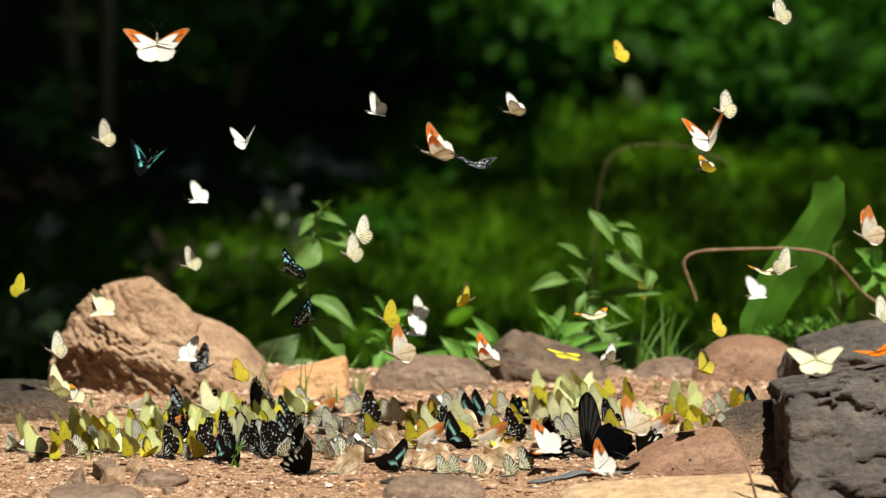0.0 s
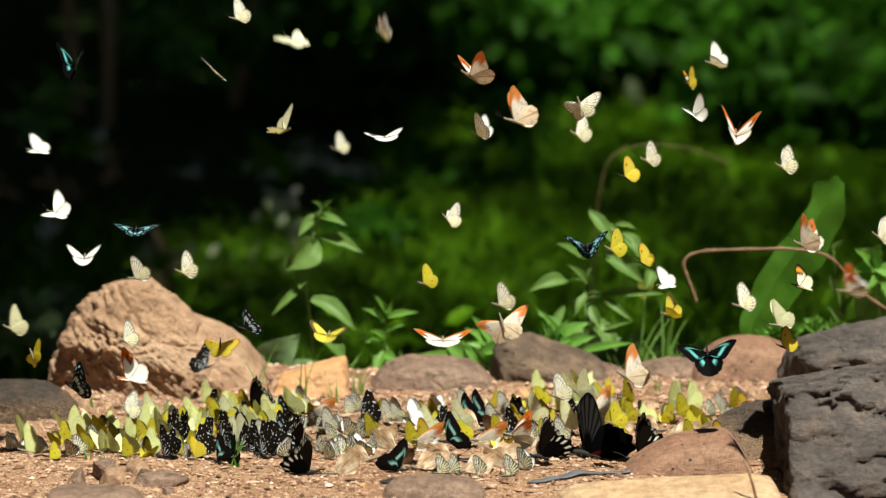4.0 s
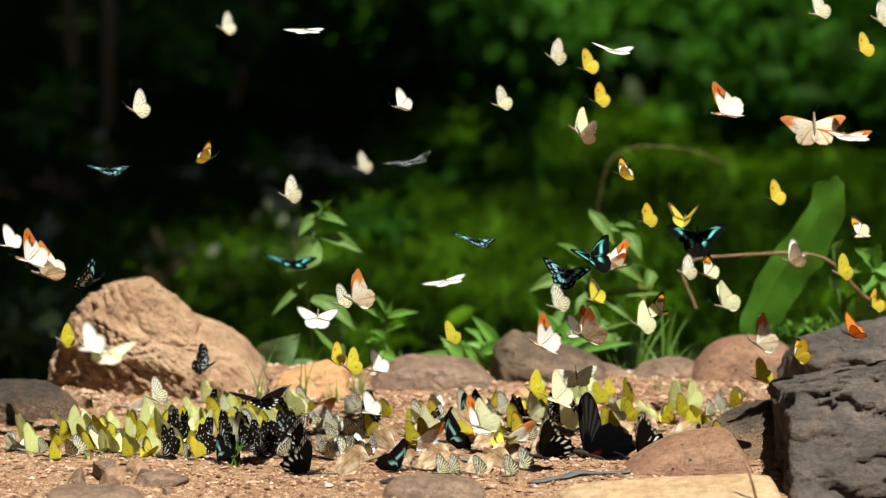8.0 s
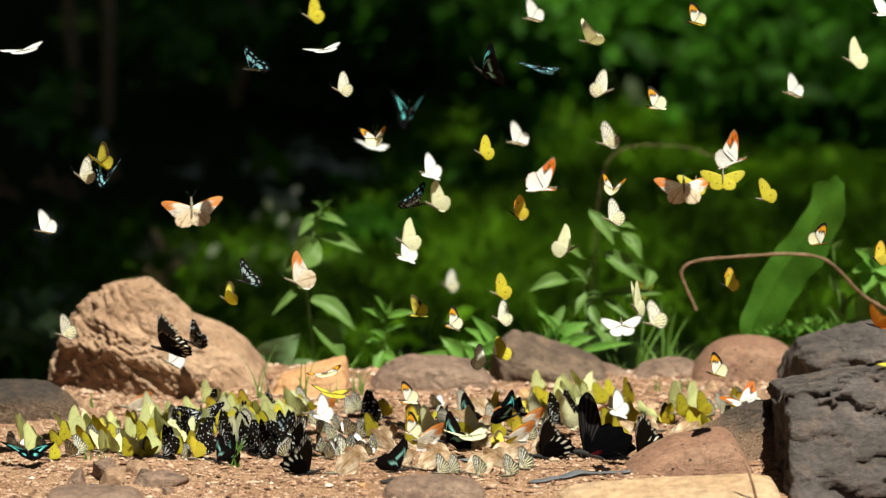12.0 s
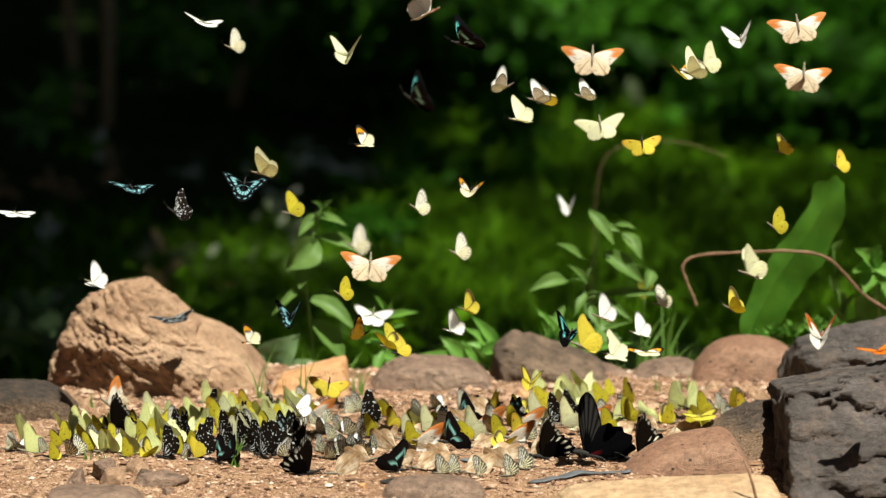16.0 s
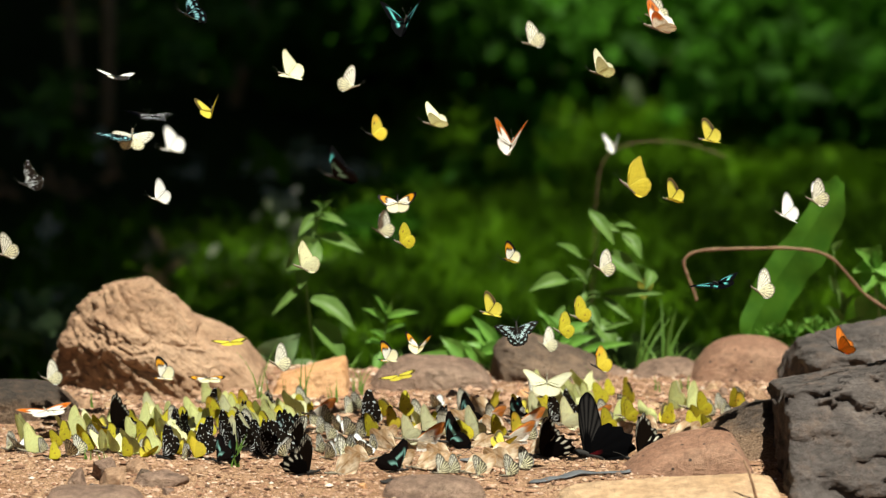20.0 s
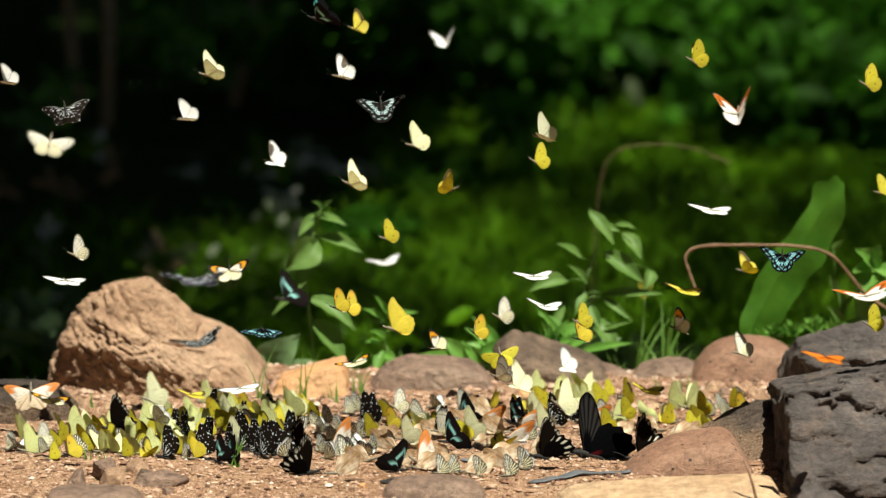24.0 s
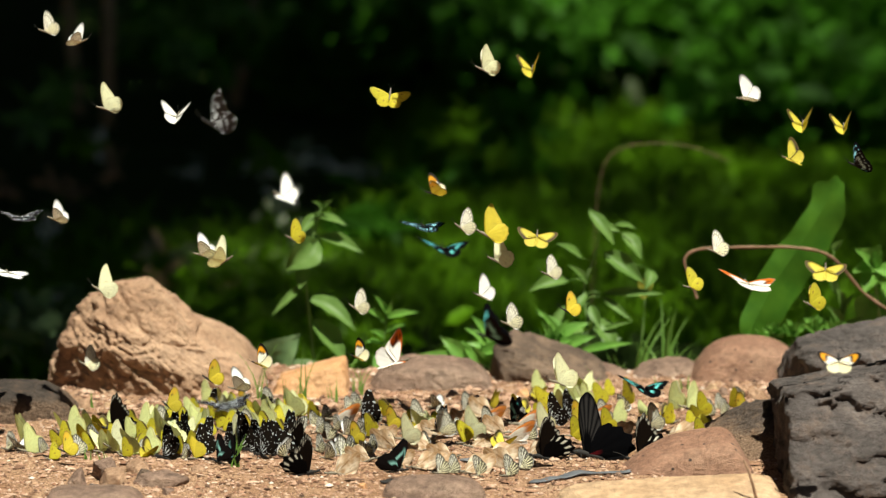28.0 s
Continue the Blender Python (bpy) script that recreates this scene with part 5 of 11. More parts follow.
def perch(kind, x, y, heading=180, opening=84, scale=1.0, lean=0, z=None):
    """A butterfly that drinks from the damp earth, wings raised by the opening's degrees."""
    scale *= perch_random.uniform(0.80, 1.1) * (0.82 if kind == "white" else 1.0)
    if opening == 84 and kind in ("pale", "yellow", "white") and perch_random.random() < 0.3:
        opening = perch_random.uniform(38, 76)
    tilt = 1.8 if kind in ("pale", "yellow") else 1.0
    state = "resting wings closed" if opening > 70 else "wings half open"
    thing, wings = butterfly(kind, state, "butterflies drinking on the earth", scale, True)
    s = KINDS[kind][0] * scale
    h = (ground_z(x, y) if z is None else z) + 0.08 * s
    thing.matrix_basis = pose(x, y, h, lean + (14 if 95 < heading < 265 else 0) + perch_random.uniform(-9, 9) * tilt, -4 + perch_random.uniform(-10, 6) * tilt, heading + perch_random.uniform(-12, 12)) @ Matrix.Scale(scale, 4)
    fan = (perch_random.uniform(10, 34), perch_random.uniform(-38, -4))
    for side, w in zip((1, -1), wings):
        swing, follow = {"swallowtail": (14, -4), "brown_black": (28, -26), "tan": (80, -62), "orange_tip": (55, -36)}.get(kind, fan)
        w.matrix_basis = wing_pose(side, opening + perch_random.uniform(-3, 3)) @ pose(0, 0, 0, 0, 0, swing * side)
        w.children[0].matrix_basis = pose(0, 0, 0, 0, 0, follow * side)
    resting.append((wings, opening, swing))


def stir():
    """Every third of the drinkers opens and closes its wings a little now and then."""
    r = random.Random(6)
    for wings, opening, swing in resting[::3]:
        beats, t = [(0.0, opening)], r.uniform(0.5, 4)
        while t < 26.5:
            beats += [(t, opening), (t + 0.5, opening - r.uniform(6, 22)), (t + 1.1, opening)]
            t += r.uniform(2.0, 7.0)
        beats.append((28.0, opening))
        for side, w in zip((1, -1), wings):
            walk(w, [(k, wing_pose(side, a) @ pose(0, 0, 0, 0, 0, swing * side)) for k, a in beats])


# How a flyer holds itself: heading, pitch, roll and the wings' rise in degrees.
HOLD = {"l": (180, -25, 24, 82), "r": (0, -25, -24, 82), "L": (190, -25, -14, 50), "R": (-10, -25, 14, 50), "u": (185, -15, -34, 38), "U": (-5, -15, 34, 38),
        "v": (75, -35, 0, 52), "f": (110, -12, 0, 8), "s": (90, -68, 180, 14), "S": (90, -62, 0, 12), "g": (180, -4, 0, 84)}
flight_random = random.Random(3)


def held(code, tilt):
    h, p, r, w = HOLD[code]
    if code == "s":
        m = Euler((radians(118), 0, 0)).to_matrix().to_4x4() @ Euler((0, 0, radians(90))).to_matrix().to_4x4()
        m = Euler((0, 0, radians(180))).to_matrix().to_4x4() @ m
    elif code == "S":
        m = Euler((radians(58), 0, 0)).to_matrix().to_4x4() @ Euler((0, 0, radians(90))).to_matrix().to_4x4()
    else:
        m = Euler((0, 0, radians(h))).to_matrix().to_4x4() @ Euler((0, radians(p), 0)).to_matrix().to_4x4() @ Euler((radians(r), 0, 0)).to_matrix().to_4x4()
    return Euler((0, radians(tilt), 0)).to_matrix().to_4x4() @ m, w


def glide(kind, rows):
    """Builds a flyer and keys its way and its wing beats: rows of seconds, x, y, z and how it holds itself."""
    scale = flight_random.uniform(0.86, 1.0)
    thing, wings = butterfly(kind, "in flight", "butterflies in flight", scale)
    way, beats = [], []
    for t, x, y, z, code in rows:
        tilt = 0 if code == "g" else flight_random.uniform(-14, 14)
        m, w = held(code, tilt)
        q = m.to_quaternion()
        if code != "g":  # the place is that of the wings' middle, not of the body
            x, y, z = Vector((x, y, z)) - q @ Vector((0.0, 0.0, 0.45 * math.sin(radians(w)) * KINDS[kind][0]))
        if way:
            t0, p0, q0 = way[-1]
            if q.dot(q0) < 0:
                q.negate()
            turn = math.degrees(2 * math.acos(min(abs(q.dot(q0)), 1)))
            n = int(turn // 70) + 1
            for k in range(1, n):
                f = k / n
                way.append((t0 + (t - t0) * f, p0.lerp(Vector((x, y, z)), f), q0.slerp(q, f)))
            if 0.7 < t - t0 < 1.6 and "g" != code:
                beats.append(((t0 + t) / 2, max(min((beats[-1][1] + w) / 2 + flight_random.choice((-30, 25)), 85), -20), code))
        way.append((t, Vector((x, y, z)), q))
        beats.append((t, w + (0 if code == "g" else flight_random.uniform(-12, 6)), code))
    walk(thing, [(t, Matrix.LocRotScale(p, q, None)) for t, p, q in way])
    for side, w in zip((1, -1), wings):
        w.children[0].matrix_basis = pose(0, 0, 0, 0, 0, 11 * side)
        walk(w, [(t, wing_pose(side, a) @ pose(0, 0, 0, 0, 0, (84 if code == "g" and kind in ("orange_tip", "tan") else 28 if code == "g" else 12) * side)) for t, a, code in beats])



# ---- grit, chips and pebbles on the earth ----
def scatter(name, count, x, y, lo, hi, mat, seed, label, flat=0.6, stretch=1.0):
    """Loose grains, each a small uneven lump half sunk in the earth."""
    r = np.random.default_rng(seed)
    base = np.array([(1, 0, 0), (0.35, 0.9, 0.1), (-0.7, 0.6, -0.1), (-0.8, -0.5, 0.1), (0.3, -0.95, 0), (0.1, 0.1, 1), (0, 0, -0.6)])
    tri = [(0, 1, 5), (1, 2, 5), (2, 3, 5), (3, 4, 5), (4, 0, 5), (1, 0, 6), (2, 1, 6), (3, 2, 6), (4, 3, 6), (0, 4, 6)]
    verts, faces = [], []
    xs, ys = r.uniform(*x, count), r.uniform(*y, count)
    for i in range(count):
        s = lo + (hi - lo) * r.random() ** 3
        a = r.uniform(0, 6.28)
        p = base * (1 + r.uniform(-0.3, 0.3, base.shape)) * s * 0.5 * [stretch if i % 3 == 0 else 1, 1, flat]
        c, n = math.cos(a), math.sin(a)
        px, py = p[:, 0] * c - p[:, 1] * n, p[:, 0] * n + p[:, 1] * c
        z = ground_z(xs[i], ys[i]) + s * 0.12
        k = len(verts)
        verts += [(xs[i] + u, ys[i] + v, z + w) for u, v, w in zip(px.tolist(), py.tolist(), p[:, 2].tolist())]
        faces += [(k + q, k + w, k + e) for q, w, e in tri]
    return tagged(new(name, mesh_of(name, verts, faces, mat, False)), label, "grit", kind="stuff")


scatter("grit", 40000, (-0.66, 0.66), (-0.42, 0.60), 0.0014, 0.006, GRIT, 1, "loose reddish sand grains and grit on the bank")
scatter("gravel", 6500, (-0.66, 0.66), (-0.42, 0.62), 0.003, 0.0105, GRIT, 2, "small loose gravel on the bank")
scatter("litter", 6000, (-0.66, 0.66), (-0.42, 0.60), 0.0025, 0.012, CHIP, 5, "dry brown flakes and bits of bark on the earth", 0.22, 2.2)
scatter("far_gravel", 1300, (-0.66, 0.66), (0.22, 0.58), 0.006, 0.018, GRIT, 6, "coarse gravel between the rear stones")


def pebble(x, y, size, mat, seed, label, flat=0.6):
    """An angular chip: few flat cuts with sharp edges."""
    r = random.Random(seed)
    planes = [(r.gauss(0, 1), r.gauss(0, 1), abs(r.gauss(0.4, 0.6)), r.uniform(0.55, 0.85)) for _ in range(6)]
    planes += [(r.gauss(0, 0.25), r.gauss(-0.2, 0.25), 1, flat), (0, 0, -1, flat), (1, 0, r.gauss(0, 0.4), 1.0), (-1, 0, r.gauss(0, 0.4), 1.0), (0, 1, 0.2, 0.9), (0, -1, r.gauss(0.2, 0.3), 0.8)]
    ob = stone("pebble", (x, y, ground_z(x, y) + size * flat * 0.3), planes, mat, label, size / 2, seed, 0.05, 4, 60, r.uniform(-40, 40), 0.05)
    tagged(ob, group="pebbles on the earth", category="pebble")


for x, y, size, mat, flat in ((-0.393, -0.244, 0.044, TAN_ROCK, 0.6), (-0.371, -0.183, 0.036, TAN_ROCK, 0.6), (-0.405, -0.215, 0.040, MAUVE_ROCK, 0.8), (-0.360, -0.215, 0.030, UMBER_ROCK, 0.5), (-0.341, -0.238, 0.056, MAUVE_ROCK, 0.35), (-0.438, -0.251, 0.028, MAUVE_ROCK, 0.8), (-0.415, -0.264, 0.026, GREY_ROCK, 0.3),
                              (-0.378, -0.291, 0.014, OCHRE_ROCK, 0.7), (-0.326, -0.310, 0.018, MAUVE_ROCK, 0.5), (-0.307, -0.187, 0.006, CREAM_ROCK, 0.8), (-0.297, -0.197, 0.02, TAN_ROCK, 0.4), (-0.477, 0.239, 0.026, TAN_ROCK, 0.7),
                              (-0.448, 0.260, 0.013, CREAM_ROCK, 0.7), (-0.424, 0.276, 0.012, CREAM_ROCK, 0.6), (-0.432, 0.227, 0.022, TAN_ROCK, 0.6), (0.110, 0.331, 0.02, OCHRE_ROCK, 0.8), (0.370, 0.366, 0.018, CREAM_ROCK, 0.9),
                              (0.353, 0.310, 0.014, TAN_ROCK, 0.7), (0.012, 0.310, 0.018, MAUVE_ROCK, 0.6), (0.035, 0.331, 0.013, TAN_ROCK, 0.6), (0.303, 0.186, 0.02, TAN_ROCK, 0.5), (0.284, 0.247, 0.016, CREAM_ROCK, 0.4),
                              (0.381, 0.331, 0.02, MAUVE_ROCK, 0.5), (0.334, 0.310, 0.016, OCHRE_ROCK, 0.6), (0.212, -0.221, 0.012, MAUVE_ROCK, 0.6), (-0.096, -0.304, 0.012, OCHRE_ROCK, 0.6), (-0.489, -0.271, 0.012, TAN_ROCK, 0.6),
                              (-0.249, 0.331, 0.014, CREAM_ROCK, 0.6), (0.420, 0.331, 0.02, TAN_ROCK, 0.6), (0.400, 0.375, 0.016, TAN_ROCK, 0.6), (-0.503, 0.186, 0.012, TAN_ROCK, 0.7), (-0.205, -0.277, 0.01, CREAM_ROCK, 0.6)):
    pebble(x, y, size * 0.85, mat, int(abs(x * 1000) + abs(y * 777)), "small loose pebble on the sandy earth", flat)


def twig(points, radius, label, mat=VINE):
    pts = curve_points(points, 14)
    pts = [Vector((p.x, p.y, max(p.z, ground_z(p.x, p.y) + radius * 0.6))) for p in pts]
    v, f = tube(pts, [radius * (1 - 0.4 * i / 13) for i in range(14)], 6)
    tagged(new("twig", mesh_of("twig", v, f, mat)), label, "twig", "twigs")


def strip(name, points, width, mat, label):
    """A flat curled strip that lies on the earth, tapering to both ends."""
    pts = curve_points([(x, y, 0) for x, y in points], 22)
    verts, faces = [], []
    for i, p in enumerate(pts):
        t = i / 21
        along = (pts[min(i + 1, 21)] - pts[max(i - 1, 0)]).normalized()
        side = Vector((-along.y, along.x, 0))
        w = width * 0.5 * (math.sin(math.pi * (0.08 + 0.86 * t)) ** 0.6) * (1 + 0.15 * math.sin(t * 17))
        for k in (-1, -0.4, 0.4, 1):
            q = p + side * (w * k)
            verts.append((q.x, q.y, ground_z(q.x, q.y) + 0.0015 + 0.0012 * k * k))
    for i in range(21):
        for k in range(3):
            faces.append((i * 4 + k, i * 4 + k + 1, i * 4 + k + 5, i * 4 + k + 4))
    ob = new(name, mesh_of(name, verts, faces, mat))
    solid = ob.modifiers.new("thickness", "SOLIDIFY")
    solid.thickness = 0.0012
    tagged(ob, label, "litter", "litter on the earth")


strip("bark_strip", [(0.105, -0.262), (0.145, -0.238), (0.189, -0.212), (0.245, -0.180)], 0.015, SLATE, "flat blue-grey strip on the earth")
strip("dead_leaf", [(-0.074, -0.268), (-0.062, -0.262), (-0.046, -0.262)], 0.012, FUR_DARK, "small curled black dead leaf")
strip("dead_leaf", [(0.022, -0.120), (0.045, -0.108), (0.066, -0.100)], 0.014, SLATE, "curled dark grey dead leaf")
twig([(0.366, -0.400, 0.000), (0.357, -0.400, 0.034), (0.349, -0.390, 0.055)], 0.0022, "thin dry twig leaning on the pale stone")
twig([(0.101, -0.176, 0.000), (0.132, -0.162, 0.000), (0.156, -0.173, 0.000)], 0.0015, "thin dry twig on the earth")
twig([(-0.470, -0.063, 0.000), (-0.450, -0.052, 0.000), (-0.436, -0.085, 0.000)], 0.001, "pale thin stalk on the earth")
twig([(0.012, 0.280, 0.000), (0.039, 0.331, 0.000), (0.059, 0.353, 0.000)], 0.002, "thin dry twig by the stones")



# ---- the gathering on the earth ----
perch('white', -0.546, -0.063, 170)
perch('pale', -0.519, -0.085, 190)
perch('white', -0.501, -0.085, 150)
perch('yellow', -0.488, -0.106, 160)
perch('white', -0.468, -0.092, 180)
perch('white', -0.459, -0.074, 175)
perch('yellow', -0.448, -0.052, 150)
perch('pale', -0.429, -0.063, 205, 60)
perch('pale', -0.416, -0.063, 150)
perch('white', -0.407, -0.026, 170)
perch('yellow', -0.398, -0.092, 160)
perch('pale', -0.390, -0.074, 142)
perch('white', -0.382, -0.074, 170)
perch('yellow', -0.369, -0.063, 32)
perch('yellow', -0.362, -0.085, 32)
perch('dark_tiger', -0.346, -0.113, 138, 84, 1.12)
perch('dark_tiger', -0.349, 0.030, 125, 84, 1.12)
perch('dark_tiger', -0.335, 0.011, 125, 84, 1.12)
perch('yellow', -0.334, -0.085, 142)
perch('white', -0.323, -0.113, 140)
perch('golden', -0.306, -0.127, 190, 84, 0.75)
perch('dark_tiger', -0.293, -0.034, 48, 84, 1.12)
perch('blue_banded', -0.276, -0.159, 128)
perch('blue_banded', -0.265, -0.148, 128)
perch('dark_tiger', -0.254, -0.063, 150, 84, 1.12)
perch('dark_tiger', -0.267, 0.079, 125, 84, 1.12)
perch('pale', -0.394, 0.087, 160)
perch('yellow', -0.405, 0.068, 150)
perch('pale', -0.379, 0.079, 200)
perch('yellow', -0.370, 0.068, 160)
perch('pale', -0.360, 0.099, 170)
perch('yellow', -0.343, 0.087, 160)
perch('pale', -0.329, 0.099, 190)
perch('yellow', -0.317, 0.079, 150)
perch('pale', -0.331, 0.022, 150)
perch('yellow', -0.319, 0.011, 170)
perch('pale', -0.310, 0.041, 142)
perch('yellow', -0.301, 0.118, 160)
perch('pale', -0.295, 0.138, 170)
perch('pale', -0.282, 0.118, 190)
perch('yellow', -0.273, 0.079, 150)
perch('yellow', -0.261, 0.138, 170)
perch('golden', -0.272, 0.198, 180, 84, 0.6)
perch('yellow', -0.252, 0.099, 190)
perch('pale', -0.243, 0.134, 160, 60)
perch('pale', -0.231, 0.118, 190)
perch('yellow', -0.234, 0.041, 150)
perch('dark_tiger', -0.311, 0.178, 125, 84, 1.12)
perch('pale', -0.323, 0.260, 160)
perch('pale', -0.299, 0.206, 170)
perch('yellow', -0.283, 0.186, 160)
perch('brown_black', -0.235, 0.166, 165, 84, 0.8)
perch('yellow', -0.197, 0.178, 170)
perch('golden', -0.185, 0.198, 180, 84, 0.65)
perch('pale', -0.199, 0.158, 150)
perch('pale', -0.208, 0.099, 170)
perch('dark_tiger', -0.243, -0.070, 138, 84, 1.12)
perch('dark_tiger', -0.226, -0.106, 138, 84, 1.12)
perch('dark_tiger', -0.209, -0.092, 150, 84, 1.12)
perch('dark_tiger', -0.224, -0.034, 150, 84, 1.12)
perch('yellow', -0.239, 0.022, 160)
perch('yellow', -0.212, 0.022, 142)
perch('brown_black', -0.164, -0.204, 12, 84, 1.1)
perch('brown_black', -0.181, -0.063, 22, 84, 1.1)
perch('dark_tiger', -0.181, -0.197, 150, 84, 1.12)
perch('white', -0.195, -0.106, 32)
perch('white', -0.162, 0.041, 170)
perch('white', -0.146, 0.003, 160)
perch('white', -0.129, -0.052, 180)
perch('white', -0.119, -0.074, 150)
perch('white', -0.159, -0.052, 150)
perch('white', -0.146, -0.106, 170)
perch('white', -0.141, 0.079, 150)
perch('white', -0.098, -0.074, 170)
perch('white', -0.092, -0.034, 150)
perch('yellow', -0.222, 0.087, 160)
perch('pale', -0.248, 0.030, 150)
perch('yellow', -0.257, -0.008, 32)
perch('pale', -0.344, -0.045, 150)
perch('yellow', -0.386, -0.008, 160)
perch('white', -0.445, -0.026, 160)
perch('yellow', -0.463, 0.011, 150)
perch('pale', -0.479, 0.030, 170)
perch('yellow', -0.416, 0.011, 142)
perch('pale', -0.461, 0.068, 190)
perch('yellow', -0.445, 0.049, 150)
perch('pale', -0.432, 0.068, 160)
perch('yellow', -0.486, -0.008, 140)
perch('white', -0.129, 0.198, 180)
perch('white', -0.119, 0.206, 170)
perch('dark_tiger', -0.105, 0.099, 150, 84, 1.12)
perch('yellow', -0.097, 0.041, 142)
perch('yellow', -0.096, 0.158, 160)
perch('white', -0.090, 0.126, 160)
perch('yellow', -0.079, 0.166, 160)
perch('yellow', -0.048, 0.099, 180)
perch('pale', -0.027, 0.060, 150)
perch('white', -0.014, 0.218, 170)
perch('white', -0.009, 0.138, 180)
perch('dark_tiger', 0.003, 0.041, 48, 84, 1.12)
perch('yellow', -0.006, 0.079, 32)
perch('white', 0.019, 0.041, 190)
perch('yellow', 0.026, -0.026, 190)
perch('tan', -0.131, -0.211, 184, 78, 1.01, 12)
perch('white', -0.127, -0.088, 190)
perch('white', -0.064, -0.204, 185)
perch('blue_banded', -0.054, -0.205, 20, 84, 0.92)
perch('tan', -0.034, -0.197, 169, 78, 1.01, 15)
perch('white', -0.006, -0.204, 180)
perch('white', 0.006, -0.197, 160)
perch('tan', -0.058, -0.034, -10, 78, 1.01, -12)
perch('tan', -0.016, -0.034, 4, 78, 0.95, -27)
perch('white', 0.042, -0.221, 175)
perch('tan', 0.054, -0.124, 175, 78, 1.01, 27)
perch('tan', 0.087, -0.162, 12, 78, 1.07, -22)
perch('yellow', 0.077, -0.052, 32)
perch('tan', 0.048, 0.060, 2, 78, 1.01, -15)
perch('tan', 0.065, 0.158, 20, 78, 1.01, -20)
perch('golden', 0.062, 0.231, 110, 84, 0.6)
perch('blue_banded', 0.089, 0.118, 160, 70, 0.8)
perch('white', 0.104, 0.118, 32)
perch('yellow', 0.095, 0.166, 150)
perch('white', 0.106, 0.003, 150)
perch('white', 0.094, -0.176, 150)
perch('white', 0.077, -0.217, 170)
perch('tan', 0.011, -0.106, 3, 78, 1.01, -15)
perch('tan', -0.045, 0.041, 172, 78, 0.95, 22)
perch('yellow', 0.119, 0.138, 160)
perch('golden', 0.129, 0.118, 170, 84, 0.75)
perch('yellow', 0.130, 0.239, 160)
perch('pale', 0.147, 0.260, 150)
perch('pale', 0.151, 0.198, 170)
perch('pale', 0.162, 0.218, 142)
perch('pale', 0.173, 0.239, 142)
perch('pale', 0.186, 0.260, 180)
perch('pale', 0.185, 0.323, 150)
perch('yellow', 0.205, 0.260, 170)
perch('yellow', 0.219, 0.323, 150)
perch('pale', 0.220, 0.138, 160)
perch('white', 0.237, 0.218, 170)
perch('yellow', 0.243, 0.280, 142)
perch('swallowtail', 0.178, -0.100, 178, 82, 0.92)
perch('brown_black', 0.122, -0.113, 172, 70, 1.12)
perch('brown_black', 0.243, -0.127, 176, 84, 1.12)
perch('white', 0.126, -0.070, 170)
perch('white', 0.134, -0.034, 32)
perch('pale', 0.261, 0.110, 175)
perch('golden', 0.245, 0.323, 110, 84, 0.55)
perch('pale', 0.301, 0.239, 160)
perch('yellow', 0.289, 0.138, 160)
perch('pale', 0.324, 0.218, 180)
perch('yellow', 0.301, 0.138, 32)
perch('yellow', 0.314, 0.079, 160)
perch('yellow', 0.328, 0.118, 170)
perch('yellow', 0.321, 0.060, 150)
perch('white', 0.347, 0.178, 170)
perch('white', 0.363, 0.239, 180)
perch('white', 0.367, 0.178, 150)
perch('yellow', 0.382, 0.239, 150)
perch('white', 0.398, 0.302, 180)
perch('yellow', 0.334, 0.041, 150)
perch('tan', 0.291, 0.003, 169, 78, 1.01, 27)
perch('tan', 0.278, 0.079, -8, 78, 0.95, -20)
perch('white', 0.220, -0.063, 32)
perch('tan', 0.216, 0.087, 18, 78, 0.88, -22)
perch('pale', 0.165, 0.310, 150)
perch('yellow', 0.135, 0.310, 32)
perch('pale', 0.120, 0.331, 160)
perch('tan', -0.089, 0.003, 171, 78, 0.88, 15)
perch('tan', 0.004, 0.030, 15, 78, 0.88, -20)
perch('white', -0.028, -0.026, 160)
perch('tan', 0.036, -0.045, 189, 78, 0.95, 12)
perch('tan', 0.185, 0.030, 177, 78, 0.88, 12)
perch('white', -0.112, 0.049, 150)
perch('white', -0.126, 0.049, 190)
perch('tan', 0.109, -0.099, 190, 78, 0.95, 22)
perch('yellow', -0.422, -0.008, 150)
perch('pale', -0.402, 0.011, 150)
perch('yellow', -0.382, 0.030, 160)
perch('pale', -0.362, 0.011, 140)
perch('yellow', -0.352, 0.068, 32)
perch('pale', -0.319, 0.068, 160)
perch('yellow', -0.302, 0.030, 160)
perch('yellow', -0.290, 0.068, 150)
perch('pale', -0.267, 0.049, 170)
perch('yellow', -0.254, 0.068, 150)
perch('pale', -0.233, 0.087, 140)
perch('yellow', -0.251, 0.158, 160)
perch('pale', -0.263, 0.106, 150)
perch('yellow', -0.282, 0.049, 160)
perch('yellow', -0.322, -0.045, 142)
perch('pale', -0.374, -0.063, 150)
perch('yellow', -0.354, -0.045, 142)
perch('white', -0.307, -0.063, 150)
perch('dark_tiger', -0.300, -0.117, 150, 84, 1.12)
perch('dark_tiger', -0.267, -0.026, 138, 84, 1.12)
perch('dark_tiger', -0.275, -0.063, 125, 84, 1.12)
perch('dark_tiger', -0.237, -0.045, 150, 84, 1.12)
perch('dark_tiger', -0.202, -0.026, 138, 84, 1.12)
perch('pale', -0.530, -0.026, 150)
perch('white', -0.533, -0.063, 150)
perch('yellow', -0.489, -0.045, 160)
perch('pale', -0.488, 0.049, 150)
perch('white', -0.172, 0.106, 150)
perch('white', -0.158, 0.126, 170)
